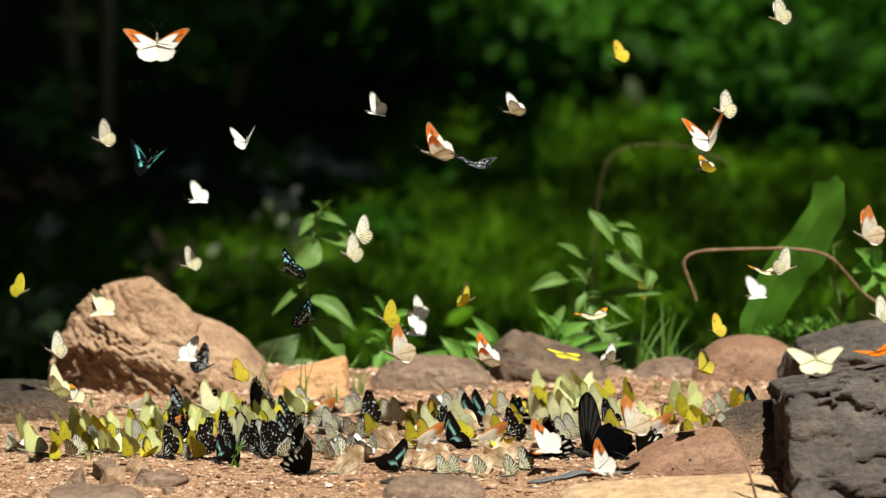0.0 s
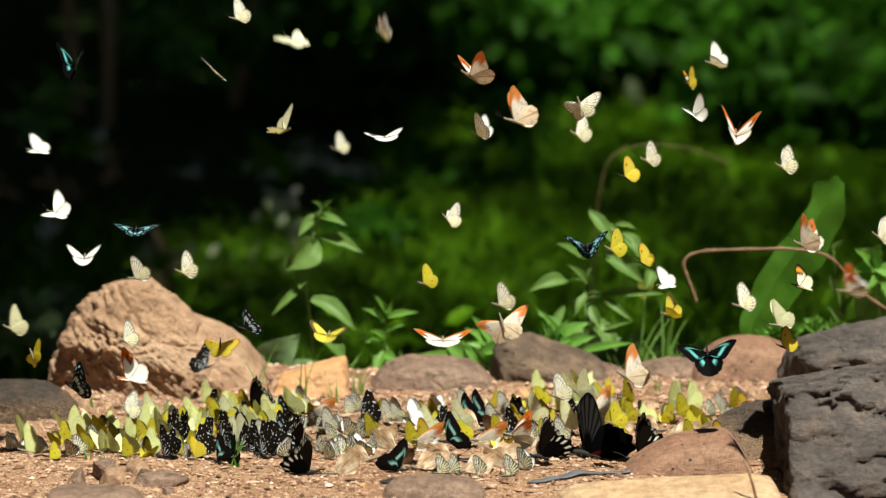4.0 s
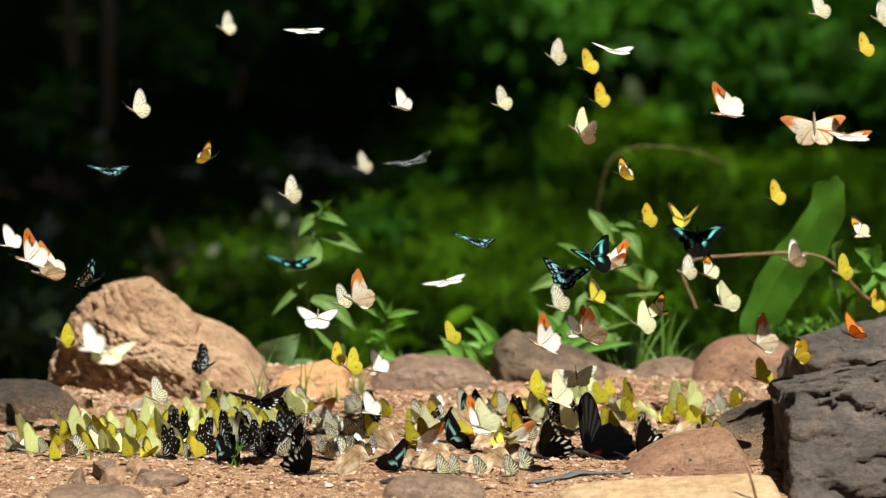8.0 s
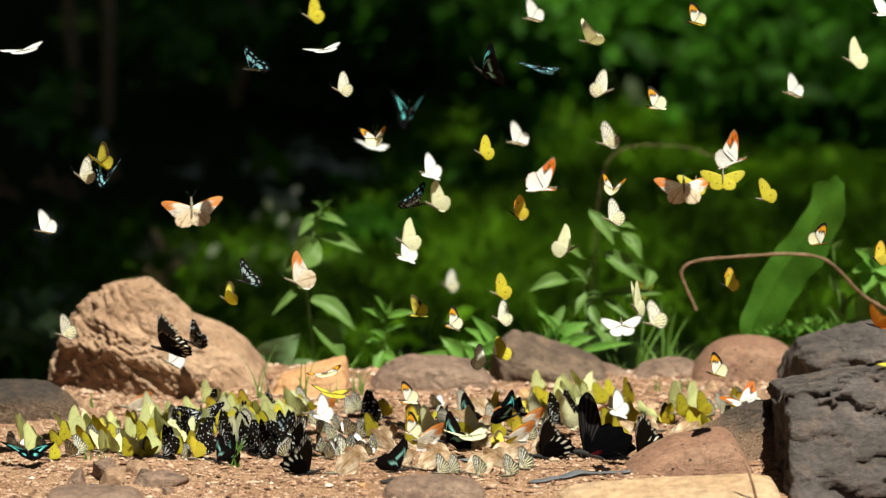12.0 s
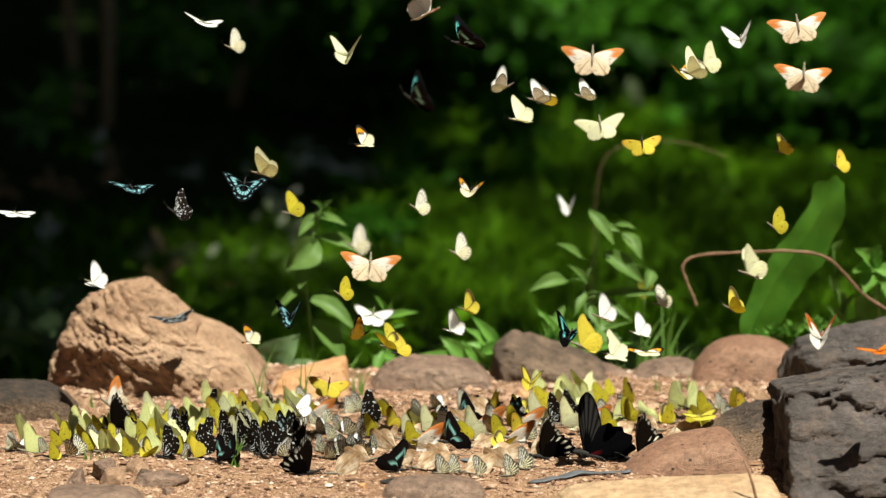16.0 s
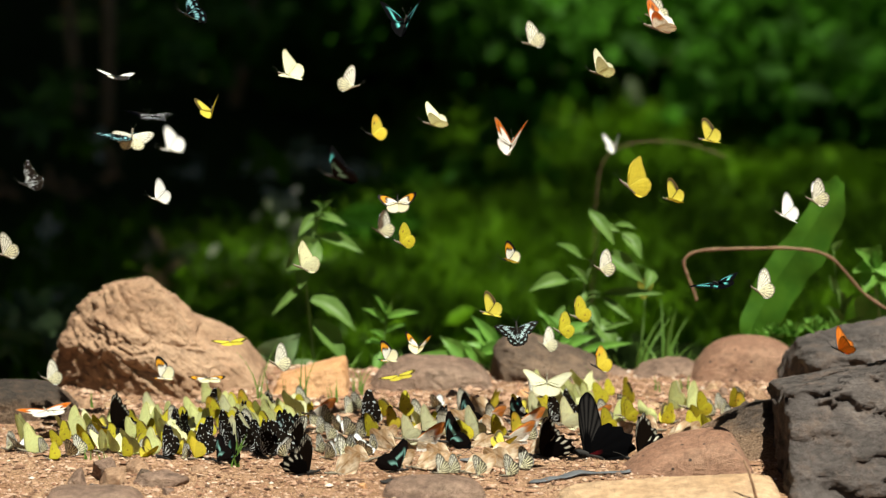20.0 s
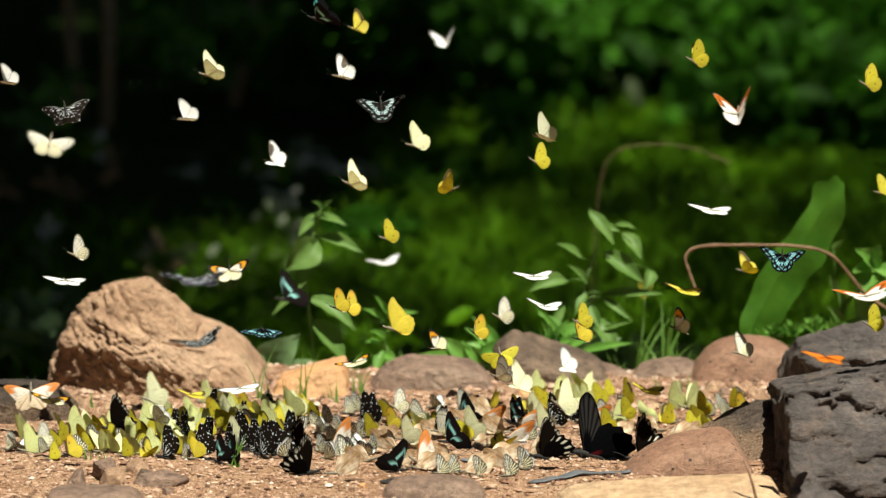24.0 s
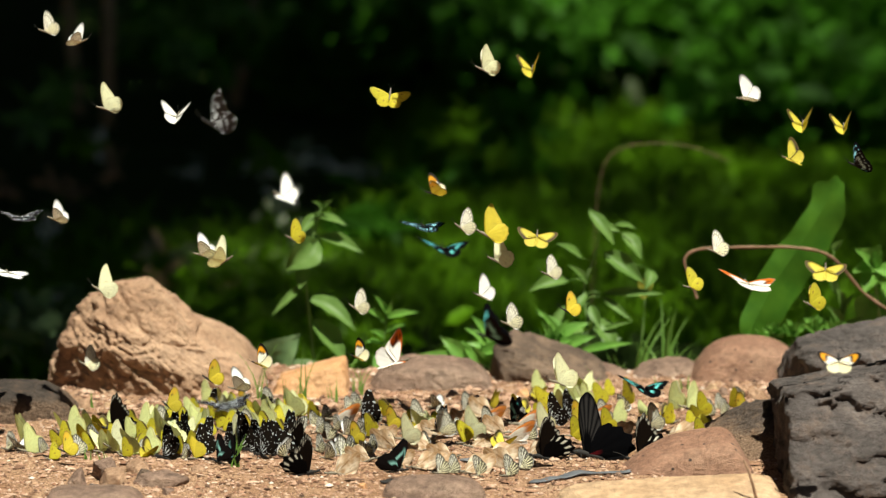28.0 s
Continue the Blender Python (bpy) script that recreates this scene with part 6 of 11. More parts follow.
perch('white', -0.180, 0.030, 32)
perch('yellow', -0.212, 0.186, 142)
perch('yellow', -0.177, 0.146, 150)
perch('white', -0.113, -0.026, 170)
perch('white', -0.137, -0.063, 150)
perch('tan', -0.065, -0.141, 182, 78, 0.90, 20)
perch('tan', -0.016, -0.197, 176, 78, 0.95, 25)
perch('tan', 0.025, -0.197, 186, 78, 1.00, 28)
perch('tan', -0.090, -0.127, 5, 78, 0.80, -20)
perch('tan', 0.106, -0.106, 178, 78, 0.85, 22)
perch('tan', 0.080, 0.030, 4, 78, 0.80, -18)
perch('tan', 0.218, 0.049, 180, 78, 0.75, 20)
perch('tan', 0.286, 0.030, 176, 78, 0.75, 15)



def motions():
    """Every flight: seconds, place and pose, from start to end."""
    glide('dark_tiger', [(0, -0.323, 0.29, 0.060, 'r'), (1, -0.323, 0.29, 0.060, 'r'), (2, -0.323, 0.29, 0.060, 'r'), (3, -0.323, 0.29, 0.060, 'r'), (3.5, -0.323, 0.29, 0.060, 'r'), (5.5, -0.323, 0.29, 0.060, 'r'), (6, -0.323, 0.29, 0.060, 'r'), (7, -0.323, 0.29, 0.060, 'r'), (8, -0.323, 0.29, 0.060, 'r'), (9, -0.323, 0.29, 0.060, 'r'), (10, -0.323, 0.29, 0.060, 'r'), (11, -0.323, 0.29, 0.060, 'r'), (12, -0.334, 0.29, 0.089, 'L'), (12.5, -0.345, 0.29, 0.085, 'l'), (14.5, -0.322, 0.29, 0.127, 'f'), (15, -0.341, 0.29, 0.108, 'f'), (16, -0.364, 0.29, 0.113, 'f'), (17, -0.393, 0.29, 0.121, 'U'), (18, -0.433, 0.29, 0.175, 'L'), (19, -0.483, 0.29, 0.276, 'f'), (20, -0.552, 0.29, 0.307, 'l'), (20.9, -0.697, 0.29, 0.337, 'L'), (22.55, -0.563, -0.65, 0.297, 'L'), (23.5, -0.271, -0.65, 0.272, 'l'), (24, -0.265, -0.65, 0.238, 'f'), (25, -0.268, -0.65, 0.243, 'f'), (26, -0.268, -0.65, 0.247, 'f'), (27, -0.256, -0.65, 0.219, 'f'), (28, -0.235, -0.65, 0.170, 'f')])
    glide('blue_spotted', [(0, -0.196, 0.05, 0.220, 'L'), (1, -0.102, 0.05, 0.201, 'l'), (2, -0.006, 0.05, 0.227, 'R'), (3, 0.140, 0.05, 0.236, 'r'), (3.5, 0.184, 0.05, 0.274, 'v'), (5.5, 0.172, 0.05, 0.114, 'f'), (6, 0.190, 0.05, 0.153, 'l'), (7, 0.176, 0.05, 0.191, 'l'), (8, 0.156, 0.05, 0.212, 'S'), (9, 0.112, 0.05, 0.205, 'f'), (10, 0.073, 0.05, 0.221, 'f'), (11, 0.026, 0.05, 0.247, 'R'), (12, -0.034, 0.05, 0.307, 'R'), (12.5, -0.051, 0.05, 0.343, 'u'), (13.45, -0.003, 0.05, 0.665, 'L'), (20.1, 0.011, -0.03, 0.668, 'L'), (21, 0.004, -0.03, 0.516, 'u'), (21.5, 0.050, -0.03, 0.555, 'f'), (22.4, 0.098, -0.03, 0.668, 'L'), (23, 0.098, -0.03, 0.900, 'L'), (23.5, 0.557, -0.68, 0.900, 'L'), (24.1, 0.557, -0.68, 0.400, 'L'), (25, 0.426, -0.68, 0.375, 'f'), (26, 0.296, -0.68, 0.374, 'L'), (27, 0.185, -0.68, 0.328, 'L'), (28, 0.558, -0.68, 0.353, 'L')])
    glide('blue_spotted', [(0, -0.173, -0.02, 0.168, 'R'), (1, -0.202, -0.02, 0.161, 'f'), (2, -0.216, -0.02, 0.161, 'L'), (3, -0.227, -0.02, 0.168, 'l'), (3.5, -0.234, -0.02, 0.161, 'l'), (5.5, -0.271, -0.02, 0.156, 'u'), (6, -0.252, -0.02, 0.159, 'f'), (7, -0.220, -0.03, 0.018, 'L'), (7.9, -0.195, -0.02, 0.012, 'g'), (28, -0.195, -0.02, 0.012, 'g')])
    glide('blue_banded', [(0, -0.356, -0.18, 0.387, 'v'), (1, -0.393, -0.18, 0.376, 'u'), (2, -0.416, -0.18, 0.417, 'u'), (3, -0.451, -0.18, 0.439, 'u'), (3.5, -0.450, -0.18, 0.474, 'v'), (5.5, -0.438, -0.18, 0.547, 'v'), (6, -0.446, -0.18, 0.536, 'f'), (7, -0.436, -0.18, 0.569, 'f'), (7.9, -0.367, -0.18, 0.676, 'L'), (8.67, -0.367, -0.18, 0.900, 'L'), (9.33, -0.850, 0.05, 0.900, 'L'), (10.1, -0.667, 0.05, 0.114, 'L'), (11, -0.541, 0.05, 0.085, 'f'), (12, -0.509, -0.15, 0.018, 'f'), (12.5, -0.504, -0.13, 0.018, 'f'), (14.5, -0.517, 0.05, 0.205, 'f'), (15, -0.510, 0.05, 0.253, 'f'), (15.9, -0.664, 0.05, 0.282, 'L'), (17.1, -0.654, 0.00, 0.407, 'L'), (18, -0.545, 0.00, 0.379, 's'), (18.9, -0.654, 0.00, 0.407, 'L'), (28, -0.654, 0.00, 0.407, 'L')])
    glide('dark_tiger', [(0, 0.039, -0.03, 0.360, 'f'), (1, 0.001, -0.03, 0.390, 'f'), (1.95, 0.037, -0.03, 0.668, 'L'), (2.86, 0.037, -0.03, 0.900, 'L'), (3.64, 0.850, 0.05, 0.900, 'L'), (4.55, 0.662, 0.05, 0.409, 'L'), (5.5, 0.450, 0.05, 0.380, 'f'), (6, 0.499, 0.05, 0.409, 'f'), (7, 0.553, 0.05, 0.486, 's'), (7.9, 0.660, 0.05, 0.515, 'L'), (28, 0.660, 0.05, 0.515, 'L')])
    glide('blue_spotted', [(0, -0.356, 0.17, 0.012, 'g'), (1, -0.345, -0.03, 0.086, 'l'), (2, -0.365, -0.03, 0.152, 'f'), (3, -0.385, -0.03, 0.202, 'U'), (3.5, -0.383, -0.03, 0.249, 'f'), (5.5, -0.392, -0.03, 0.332, 'R'), (6, -0.405, -0.03, 0.341, 'R'), (7, -0.417, -0.03, 0.344, 'R'), (8, -0.417, -0.03, 0.352, 'f'), (9, -0.418, -0.03, 0.373, 'f'), (10, -0.365, -0.03, 0.445, 'v'), (11, -0.308, -0.03, 0.455, 'f'), (12, -0.238, -0.03, 0.483, 'u'), (12.5, -0.199, -0.03, 0.474, 'f'), (14.5, -0.165, -0.03, 0.370, 'l'), (15, -0.190, -0.03, 0.363, 'L'), (16, -0.248, -0.03, 0.334, 'S'), (17, -0.303, -0.03, 0.324, 'R'), (18, -0.371, -0.03, 0.325, 'S'), (19, -0.419, -0.03, 0.309, 'R'), (20, -0.404, -0.03, 0.395, 'f'), (21, -0.330, -0.03, 0.437, 'f'), (21.5, -0.312, -0.03, 0.458, 'f'), (23.5, -0.129, -0.03, 0.448, 'v'), (24, -0.077, -0.03, 0.433, 's'), (25, 0.032, -0.03, 0.518, 'f'), (25.9, 0.109, -0.03, 0.668, 'L'), (28, 0.109, -0.03, 0.668, 'L')])
    glide('blue_banded', [(0, -0.634, -0.12, 0.585, 'L'), (1.1, -0.634, -0.12, 0.585, 'L'), (2, -0.518, -0.12, 0.557, 'f'), (2.9, -0.634, -0.12, 0.585, 'L'), (7.05, -0.575, -0.56, 0.338, 'L'), (8, -0.168, -0.56, 0.313, 'f'), (9, -0.138, -0.56, 0.343, 'l'), (10, -0.114, -0.56, 0.384, 'l'), (11, -0.089, -0.56, 0.437, 'v'), (12, -0.038, -0.56, 0.485, 'v'), (12.5, -0.024, -0.56, 0.495, 'f'), (14.5, -0.043, -0.56, 0.488, 'f'), (15, -0.040, -0.56, 0.487, 'L'), (16, -0.027, -0.56, 0.502, 'L'), (17, -0.052, -0.56, 0.505, 'L'), (18, -0.071, -0.56, 0.487, 'L'), (19, -0.089, -0.56, 0.463, 'L'), (20, -0.116, -0.56, 0.418, 'L'), (21, -0.152, -0.56, 0.362, 'L'), (21.5, -0.164, -0.56, 0.330, 'L'), (23.5, -0.188, -0.56, 0.259, 'l'), (24, -0.171, -0.56, 0.285, 'l'), (25, -0.117, -0.56, 0.308, 'l'), (26, -0.098, -0.56, 0.346, 'l'), (27, -0.047, -0.56, 0.346, 'f'), (28, 0.001, -0.56, 0.327, 'f')])
    glide('blue_banded', [(0, 0.395, 0.12, 0.012, 'g'), (1, 0.395, 0.12, 0.012, 'g'), (2, 0.366, -0.12, 0.088, 'u'), (3, 0.342, -0.12, 0.114, 'u'), (3.5, 0.338, -0.12, 0.117, 'S'), (5.5, 0.263, -0.12, 0.185, 'S'), (6, 0.255, -0.12, 0.181, 'u'), (7, 0.297, -0.12, 0.241, 'l'), (8, 0.312, -0.12, 0.283, 'S'), (9, 0.360, -0.12, 0.346, 'S'), (10, 0.432, -0.12, 0.432, 'l'), (10.95, 0.636, -0.12, 0.460, 'L'), (28, 0.636, -0.12, 0.460, 'L')])
    glide('dark_tiger', [(0, 0.206, 0.06, 0.012, 'g'), (1, 0.206, 0.06, 0.012, 'g'), (2, 0.161, -0.20, 0.097, 'l'), (2.9, 0.158, 0.12, 0.012, 'g'), (28, 0.158, 0.12, 0.012, 'g')])
    glide('blue_spotted', [(0, -0.646, -0.11, 0.090, 'L'), (2, -0.646, -0.11, 0.090, 'L'), (3, -0.475, -0.11, 0.062, 'f'), (3.5, -0.461, -0.11, 0.083, 'L'), (5.5, -0.435, -0.11, 0.168, 'l'), (6, -0.431, -0.11, 0.196, 'l'), (7, -0.427, -0.11, 0.215, 'R'), (8, -0.436, -0.11, 0.231, 'R'), (9, -0.441, -0.11, 0.263, 'S'), (10, -0.430, -0.11, 0.281, 'l'), (11, -0.424, -0.11, 0.312, 'f'), (12, -0.412, -0.11, 0.361, 'v'), (12.5, -0.415, -0.11, 0.371, 'v'), (14.5, -0.408, -0.11, 0.337, 'f'), (15, -0.405, -0.11, 0.316, 'f'), (16, -0.381, -0.11, 0.340, 'f'), (17, -0.342, -0.11, 0.347, 'f'), (18, -0.296, -0.11, 0.371, 'l'), (19, -0.215, -0.11, 0.425, 'l'), (20, -0.309, -0.11, 0.557, 'u'), (21, -0.396, -0.11, 0.515, 'S'), (21.5, -0.437, -0.11, 0.541, 'u'), (22.4, -0.498, -0.11, 0.672, 'L'), (28, -0.498, -0.11, 0.672, 'L')])
    glide('dark_tiger', [(0, 0.081, -0.01, 0.012, 'g'), (4.5, 0.081, -0.01, 0.012, 'g'), (5.5, 0.094, -0.16, 0.128, 'l'), (6.4, 0.138, 0.09, 0.012, 'g'), (28, 0.138, 0.09, 0.012, 'g')])
    glide('blue_banded', [(0, 0.638, -0.14, 0.241, 'L'), (5.05, 0.638, -0.14, 0.241, 'L'), (6, 0.250, -0.14, 0.213, 'S'), (7, 0.215, -0.14, 0.222, 'L'), (9, 0.149, -0.14, 0.307, 'S'), (10, 0.131, -0.14, 0.391, 'L'), (11, 0.109, -0.14, 0.423, 'L'), (12, 0.056, -0.14, 0.492, 'L'), (12.5, 0.042, -0.14, 0.520, 'v'), (14.5, 0.037, -0.14, 0.540, 'v'), (16, 0.025, -0.14, 0.530, 'L'), (17, 0.021, -0.14, 0.527, 'R'), (18, -0.004, -0.14, 0.535, 'S'), (19, -0.029, -0.14, 0.549, 'v'), (20, -0.049, -0.14, 0.554, 'v'), (21, -0.064, -0.14, 0.568, 'f'), (21.5, -0.078, -0.14, 0.568, 'f'), (23.5, -0.129, -0.14, 0.538, 'f'), (24, -0.148, -0.14, 0.559, 'L'), (24.9, -0.126, -0.14, 0.673, 'L'), (28, -0.126, -0.14, 0.673, 'L')])
    glide('dark_tiger', [(0, -0.104, -0.08, 0.670, 'L'), (7.05, -0.104, -0.08, 0.670, 'L'), (8, -0.041, -0.08, 0.368, 'f'), (9, -0.017, -0.08, 0.326, 'f'), (10, -0.020, -0.08, 0.281, 'f'), (11, -0.011, -0.08, 0.245, 'f'), (11.95, -0.007, -0.08, 0.670, 'L'), (28, -0.007, -0.08, 0.670, 'L')])
    glide('blue_spotted', [(0, -0.019, -0.13, 0.673, 'L'), (7.05, -0.019, -0.13, 0.673, 'L'), (8, 0.040, -0.13, 0.277, 'f'), (8.95, 0.086, -0.13, 0.673, 'L'), (10.3, 0.001, -0.17, 0.675, 'L'), (11, 0.011, -0.17, 0.478, 'f'), (12, 0.118, -0.17, 0.492, 'f'), (12.5, 0.169, -0.17, 0.513, 'f'), (13.5, 0.211, -0.17, 0.675, 'L'), (28, 0.211, -0.17, 0.675, 'L')])
    glide('blue_spotted', [(0, -0.212, 0.10, 0.012, 'g'), (9, -0.212, 0.10, 0.012, 'g'), (10, -0.235, -0.06, 0.162, 'f'), (11, -0.230, -0.06, 0.216, 'l'), (12, -0.245, -0.06, 0.228, 'l'), (12.5, -0.249, -0.06, 0.208, 'l'), (14.5, -0.262, -0.06, 0.144, 'l'), (15, -0.232, -0.06, 0.148, 'u'), (16, -0.191, -0.06, 0.178, 'v'), (17, -0.137, -0.06, 0.182, 'v'), (18, -0.071, -0.06, 0.164, 'f'), (19, 0.001, -0.06, 0.150, 'f'), (20, 0.092, -0.06, 0.155, 's'), (21, 0.187, -0.06, 0.163, 'f'), (21.5, 0.240, -0.06, 0.161, 'f'), (23.5, 0.391, -0.06, 0.203, 'S'), (24, 0.422, -0.06, 0.248, 'S'), (25, 0.443, -0.06, 0.299, 'v'), (26, 0.474, -0.06, 0.313, 'f'), (27, 0.512, -0.06, 0.331, 'f'), (28, 0.515, -0.06, 0.370, 'L')])
    glide('dark_tiger', [(0, -0.344, -0.04, 0.012, 'g'), (11, -0.344, -0.04, 0.012, 'g'), (12, -0.310, 0.05, 0.030, 'S'), (12.5, -0.299, 0.05, 0.037, 'f'), (14.5, -0.311, 0.05, 0.232, 'l'), (15, -0.316, 0.05, 0.253, 'r'), (16, -0.333, 0.05, 0.300, 'l'), (17, -0.327, 0.05, 0.354, 'l'), (18, -0.345, 0.05, 0.366, 'f'), (19, -0.343, 0.05, 0.412, 'l'), (20, -0.371, 0.05, 0.412, 'f'), (21, -0.389, 0.05, 0.426, 'u'), (21.5, -0.402, 0.05, 0.426, 'l'), (23.5, -0.459, 0.05, 0.412, 'l'), (24, -0.478, 0.05, 0.419, 's'), (26, -0.533, 0.05, 0.446, 's'), (28, -0.538, 0.05, 0.282, 'f')])
    glide('blue_banded', [(0, 0.040, 0.12, 0.012, 'g'), (11, 0.040, 0.12, 0.012, 'g'), (12, 0.080, -0.09, 0.061, 'R'), (12.5, 0.088, -0.09, 0.064, 'f'), (14.5, 0.123, -0.09, 0.119, 'S'), (15, 0.127, -0.09, 0.155, 'v'), (16, 0.158, -0.09, 0.163, 'v'), (17, 0.186, -0.09, 0.176, 'v'), (18, 0.226, -0.09, 0.219, 'v'), (19, 0.280, -0.09, 0.208, 'f'), (20, 0.339, -0.09, 0.219, 'f'), (21, 0.409, -0.09, 0.256, 'f'), (21.5, 0.439, -0.09, 0.307, 'l'), (22.45, 0.643, -0.09, 0.335, 'L'), (28, 0.643, -0.09, 0.335, 'L')])
    glide('blue_spotted', [(0, -0.208, -0.02, 0.012, 'g'), (22.5, -0.208, -0.02, 0.012, 'g'), (23.5, -0.227, -0.01, 0.124, 'f'), (25, -0.206, -0.01, 0.160, 'f'), (26, -0.145, -0.01, 0.209, 'l'), (27, -0.063, -0.01, 0.204, 'f'), (28, -0.024, -0.01, 0.279, 'f')])
    glide('dark_tiger', [(0, -0.279, -0.04, 0.012, 'g'), (22.5, -0.279, -0.04, 0.012, 'g'), (23.5, -0.237, -0.65, 0.254, 'L'), (24, -0.267, -0.65, 0.306, 'f'), (25, -0.270, -0.65, 0.352, 's'), (26, -0.271, -0.65, 0.396, 'l'), (27, -0.266, -0.65, 0.435, 'f'), (28, -0.241, -0.65, 0.487, 'l')])
    glide('blue_banded', [(0, 0.006, -0.06, 0.012, 'g'), (24, 0.006, -0.06, 0.012, 'g'), (25, 0.037, 0.04, 0.076, 'S'), (26, 0.120, 0.04, 0.111, 'u'), (27, 0.192, 0.04, 0.114, 'L'), (28, 0.257, 0.04, 0.063, 'f')])
    glide('blue_banded', [(0, 0.026, 0.08, 0.012, 'g'), (27, 0.026, 0.08, 0.012, 'g'), (28, 0.052, -0.65, 0.254, 'L')])
    glide('orange_tip', [(0, -0.353, -0.06, 0.514, 'S'), (1, -0.239, -0.06, 0.512, 'l'), (2, -0.116, -0.06, 0.461, 'S'), (3.5, 0.048, -0.06, 0.442, 'l'), (5.5, 0.249, -0.06, 0.411, 'L'), (6, 0.311, -0.06, 0.407, 'v'), (7, 0.388, -0.06, 0.405, 'l'), (8, 0.459, -0.06, 0.412, 's'), (9, 0.484, -0.06, 0.444, 'v'), (10, 0.524, -0.06, 0.454, 'U'), (10.9, 0.644, -0.06, 0.482, 'L'), (16.1, 0.664, 0.05, 0.238, 'L'), (17, 0.544, 0.05, 0.209, 'L'), (17.9, 0.664, 0.05, 0.238, 'L'), (28, 0.664, 0.05, 0.238, 'L')])
    glide('orange_tip', [(0, -0.010, 0.00, 0.380, 'L'), (1, -0.045, 0.00, 0.373, 's'), (2, -0.016, 0.00, 0.427, 'L'), (3, -0.017, 0.00, 0.441, 'S'), (3.5, 0.018, 0.00, 0.466, 'L'), (5.5, 0.068, 0.00, 0.493, 's'), (6, 0.117, 0.00, 0.532, 's'), (7, 0.230, 0.00, 0.539, 's'), (7.9, 0.216, 0.00, 0.667, 'L'), (28, 0.216, 0.00, 0.667, 'L')])
    glide('orange_tip', [(0, 0.317, -0.17, 0.416, 'v'), (1, 0.321, -0.17, 0.407, 'v'), (2, 0.321, -0.17, 0.386, 's'), (3, 0.341, -0.17, 0.426, 'v'), (3.5, 0.348, -0.17, 0.425, 'v'), (5.5, 0.384, -0.17, 0.414, 'l'), (6, 0.382, -0.17, 0.403, 'u'), (7, 0.372, -0.17, 0.441, 'l'), (8, 0.338, -0.17, 0.444, 'u'), (9, 0.312, -0.17, 0.484, 'u'), (10, 0.308, -0.17, 0.530, 'l'), (11, 0.294, -0.17, 0.566, 'l'), (11.9, 0.374, -0.17, 0.675, 'L'), (13.6, 0.074, -0.04, 0.669, 'L'), (14.5, 0.071, -0.04, 0.498, 'l'), (15, 0.043, -0.04, 0.531, 'l'), (16, -0.020, -0.04, 0.557, 'U'), (16.9, 0.009, -0.04, 0.669, 'L'), (18.05, 0.305, -0.03, 0.668, 'L'), (19, 0.303, -0.03, 0.454, 'L'), (20, 0.266, -0.03, 0.542, 'L'), (20.9, 0.242, -0.03, 0.668, 'L'), (21.5, 0.242, -0.03, 0.900, 'L'), (22, 0.850, -0.16, 0.900, 'L'), (22.6, 0.634, -0.16, 0.250, 'L'), (23.5, 0.523, -0.16, 0.222, 'L'), (24, 0.513, -0.16, 0.214, 'f'), (25, 0.489, -0.16, 0.261, 's'), (26, 0.454, -0.16, 0.264, 'L'), (27, 0.416, -0.16, 0.249, 'L'), (28, 0.372, -0.16, 0.229, 'f')])
    glide('orange_tip', [(0, 0.515, -0.17, 0.302, 'l'), (1, 0.493, -0.17, 0.265, 'u'), (2, 0.483, -0.17, 0.286, 'l'), (3, 0.460, -0.17, 0.267, 'U'), (3.5, 0.449, -0.17, 0.279, 'l'), (5.5, 0.418, -0.17, 0.334, 'v'), (6, 0.436, -0.17, 0.356, 'l'), (7, 0.421, -0.17, 0.360, 's'), (8, 0.488, -0.17, 0.411, 'f'), (8.9, 0.630, -0.17, 0.438, 'L'), (28, 0.630, -0.17, 0.438, 'L')])
    glide('orange_tip', [(0, 0.053, -0.02, 0.121, 'L'), (1, 0.068, -0.02, 0.150, 'l'), (3, 0.072, -0.02, 0.138, 'l'), (3.5, 0.065, -0.02, 0.148, 's'), (5.5, 0.121, -0.02, 0.184, 'l'), (6, 0.146, -0.02, 0.202, 'v'), (7, 0.192, -0.02, 0.212, 'r'), (8, 0.220, -0.02, 0.241, 'R'), (9, 0.220, -0.02, 0.277, 'L'), (10, 0.252, -0.02, 0.287, 's'), (11, 0.266, -0.02, 0.312, 's'), (12, 0.301, -0.02, 0.330, 's'), (12.5, 0.324, -0.02, 0.349, 's'), (14.5, 0.384, -0.02, 0.472, 's'), (15, 0.407, -0.02, 0.508, 'l'), (16, 0.441, -0.02, 0.532, 's'), (17, 0.471, -0.02, 0.515, 'v'), (18, 0.509, -0.02, 0.532, 'v'), (19, 0.530, -0.02, 0.544, 'l'), (19.9, 0.648, -0.02, 0.572, 'L'), (28, 0.648, -0.02, 0.572, 'L')])
    glide('orange_tip', [(0, 0.227, -0.20, 0.072, 'l'), (1, 0.234, -0.20, 0.083, 'L'), (2, 0.230, -0.20, 0.083, 'U'), (3, 0.250, -0.14, 0.114, 'l'), (3.5, 0.243, -0.14, 0.117, 'l'), (5.5, 0.199, -0.14, 0.149, 'l'), (6, 0.181, -0.14, 0.128, 'u'), (7, 0.201, -0.14, 0.160, 'l'), (9, 0.127, -0.14, 0.205, 'L'), (9.95, 0.095, -0.14, 0.673, 'L'), (28, 0.095, -0.14, 0.673, 'L')])
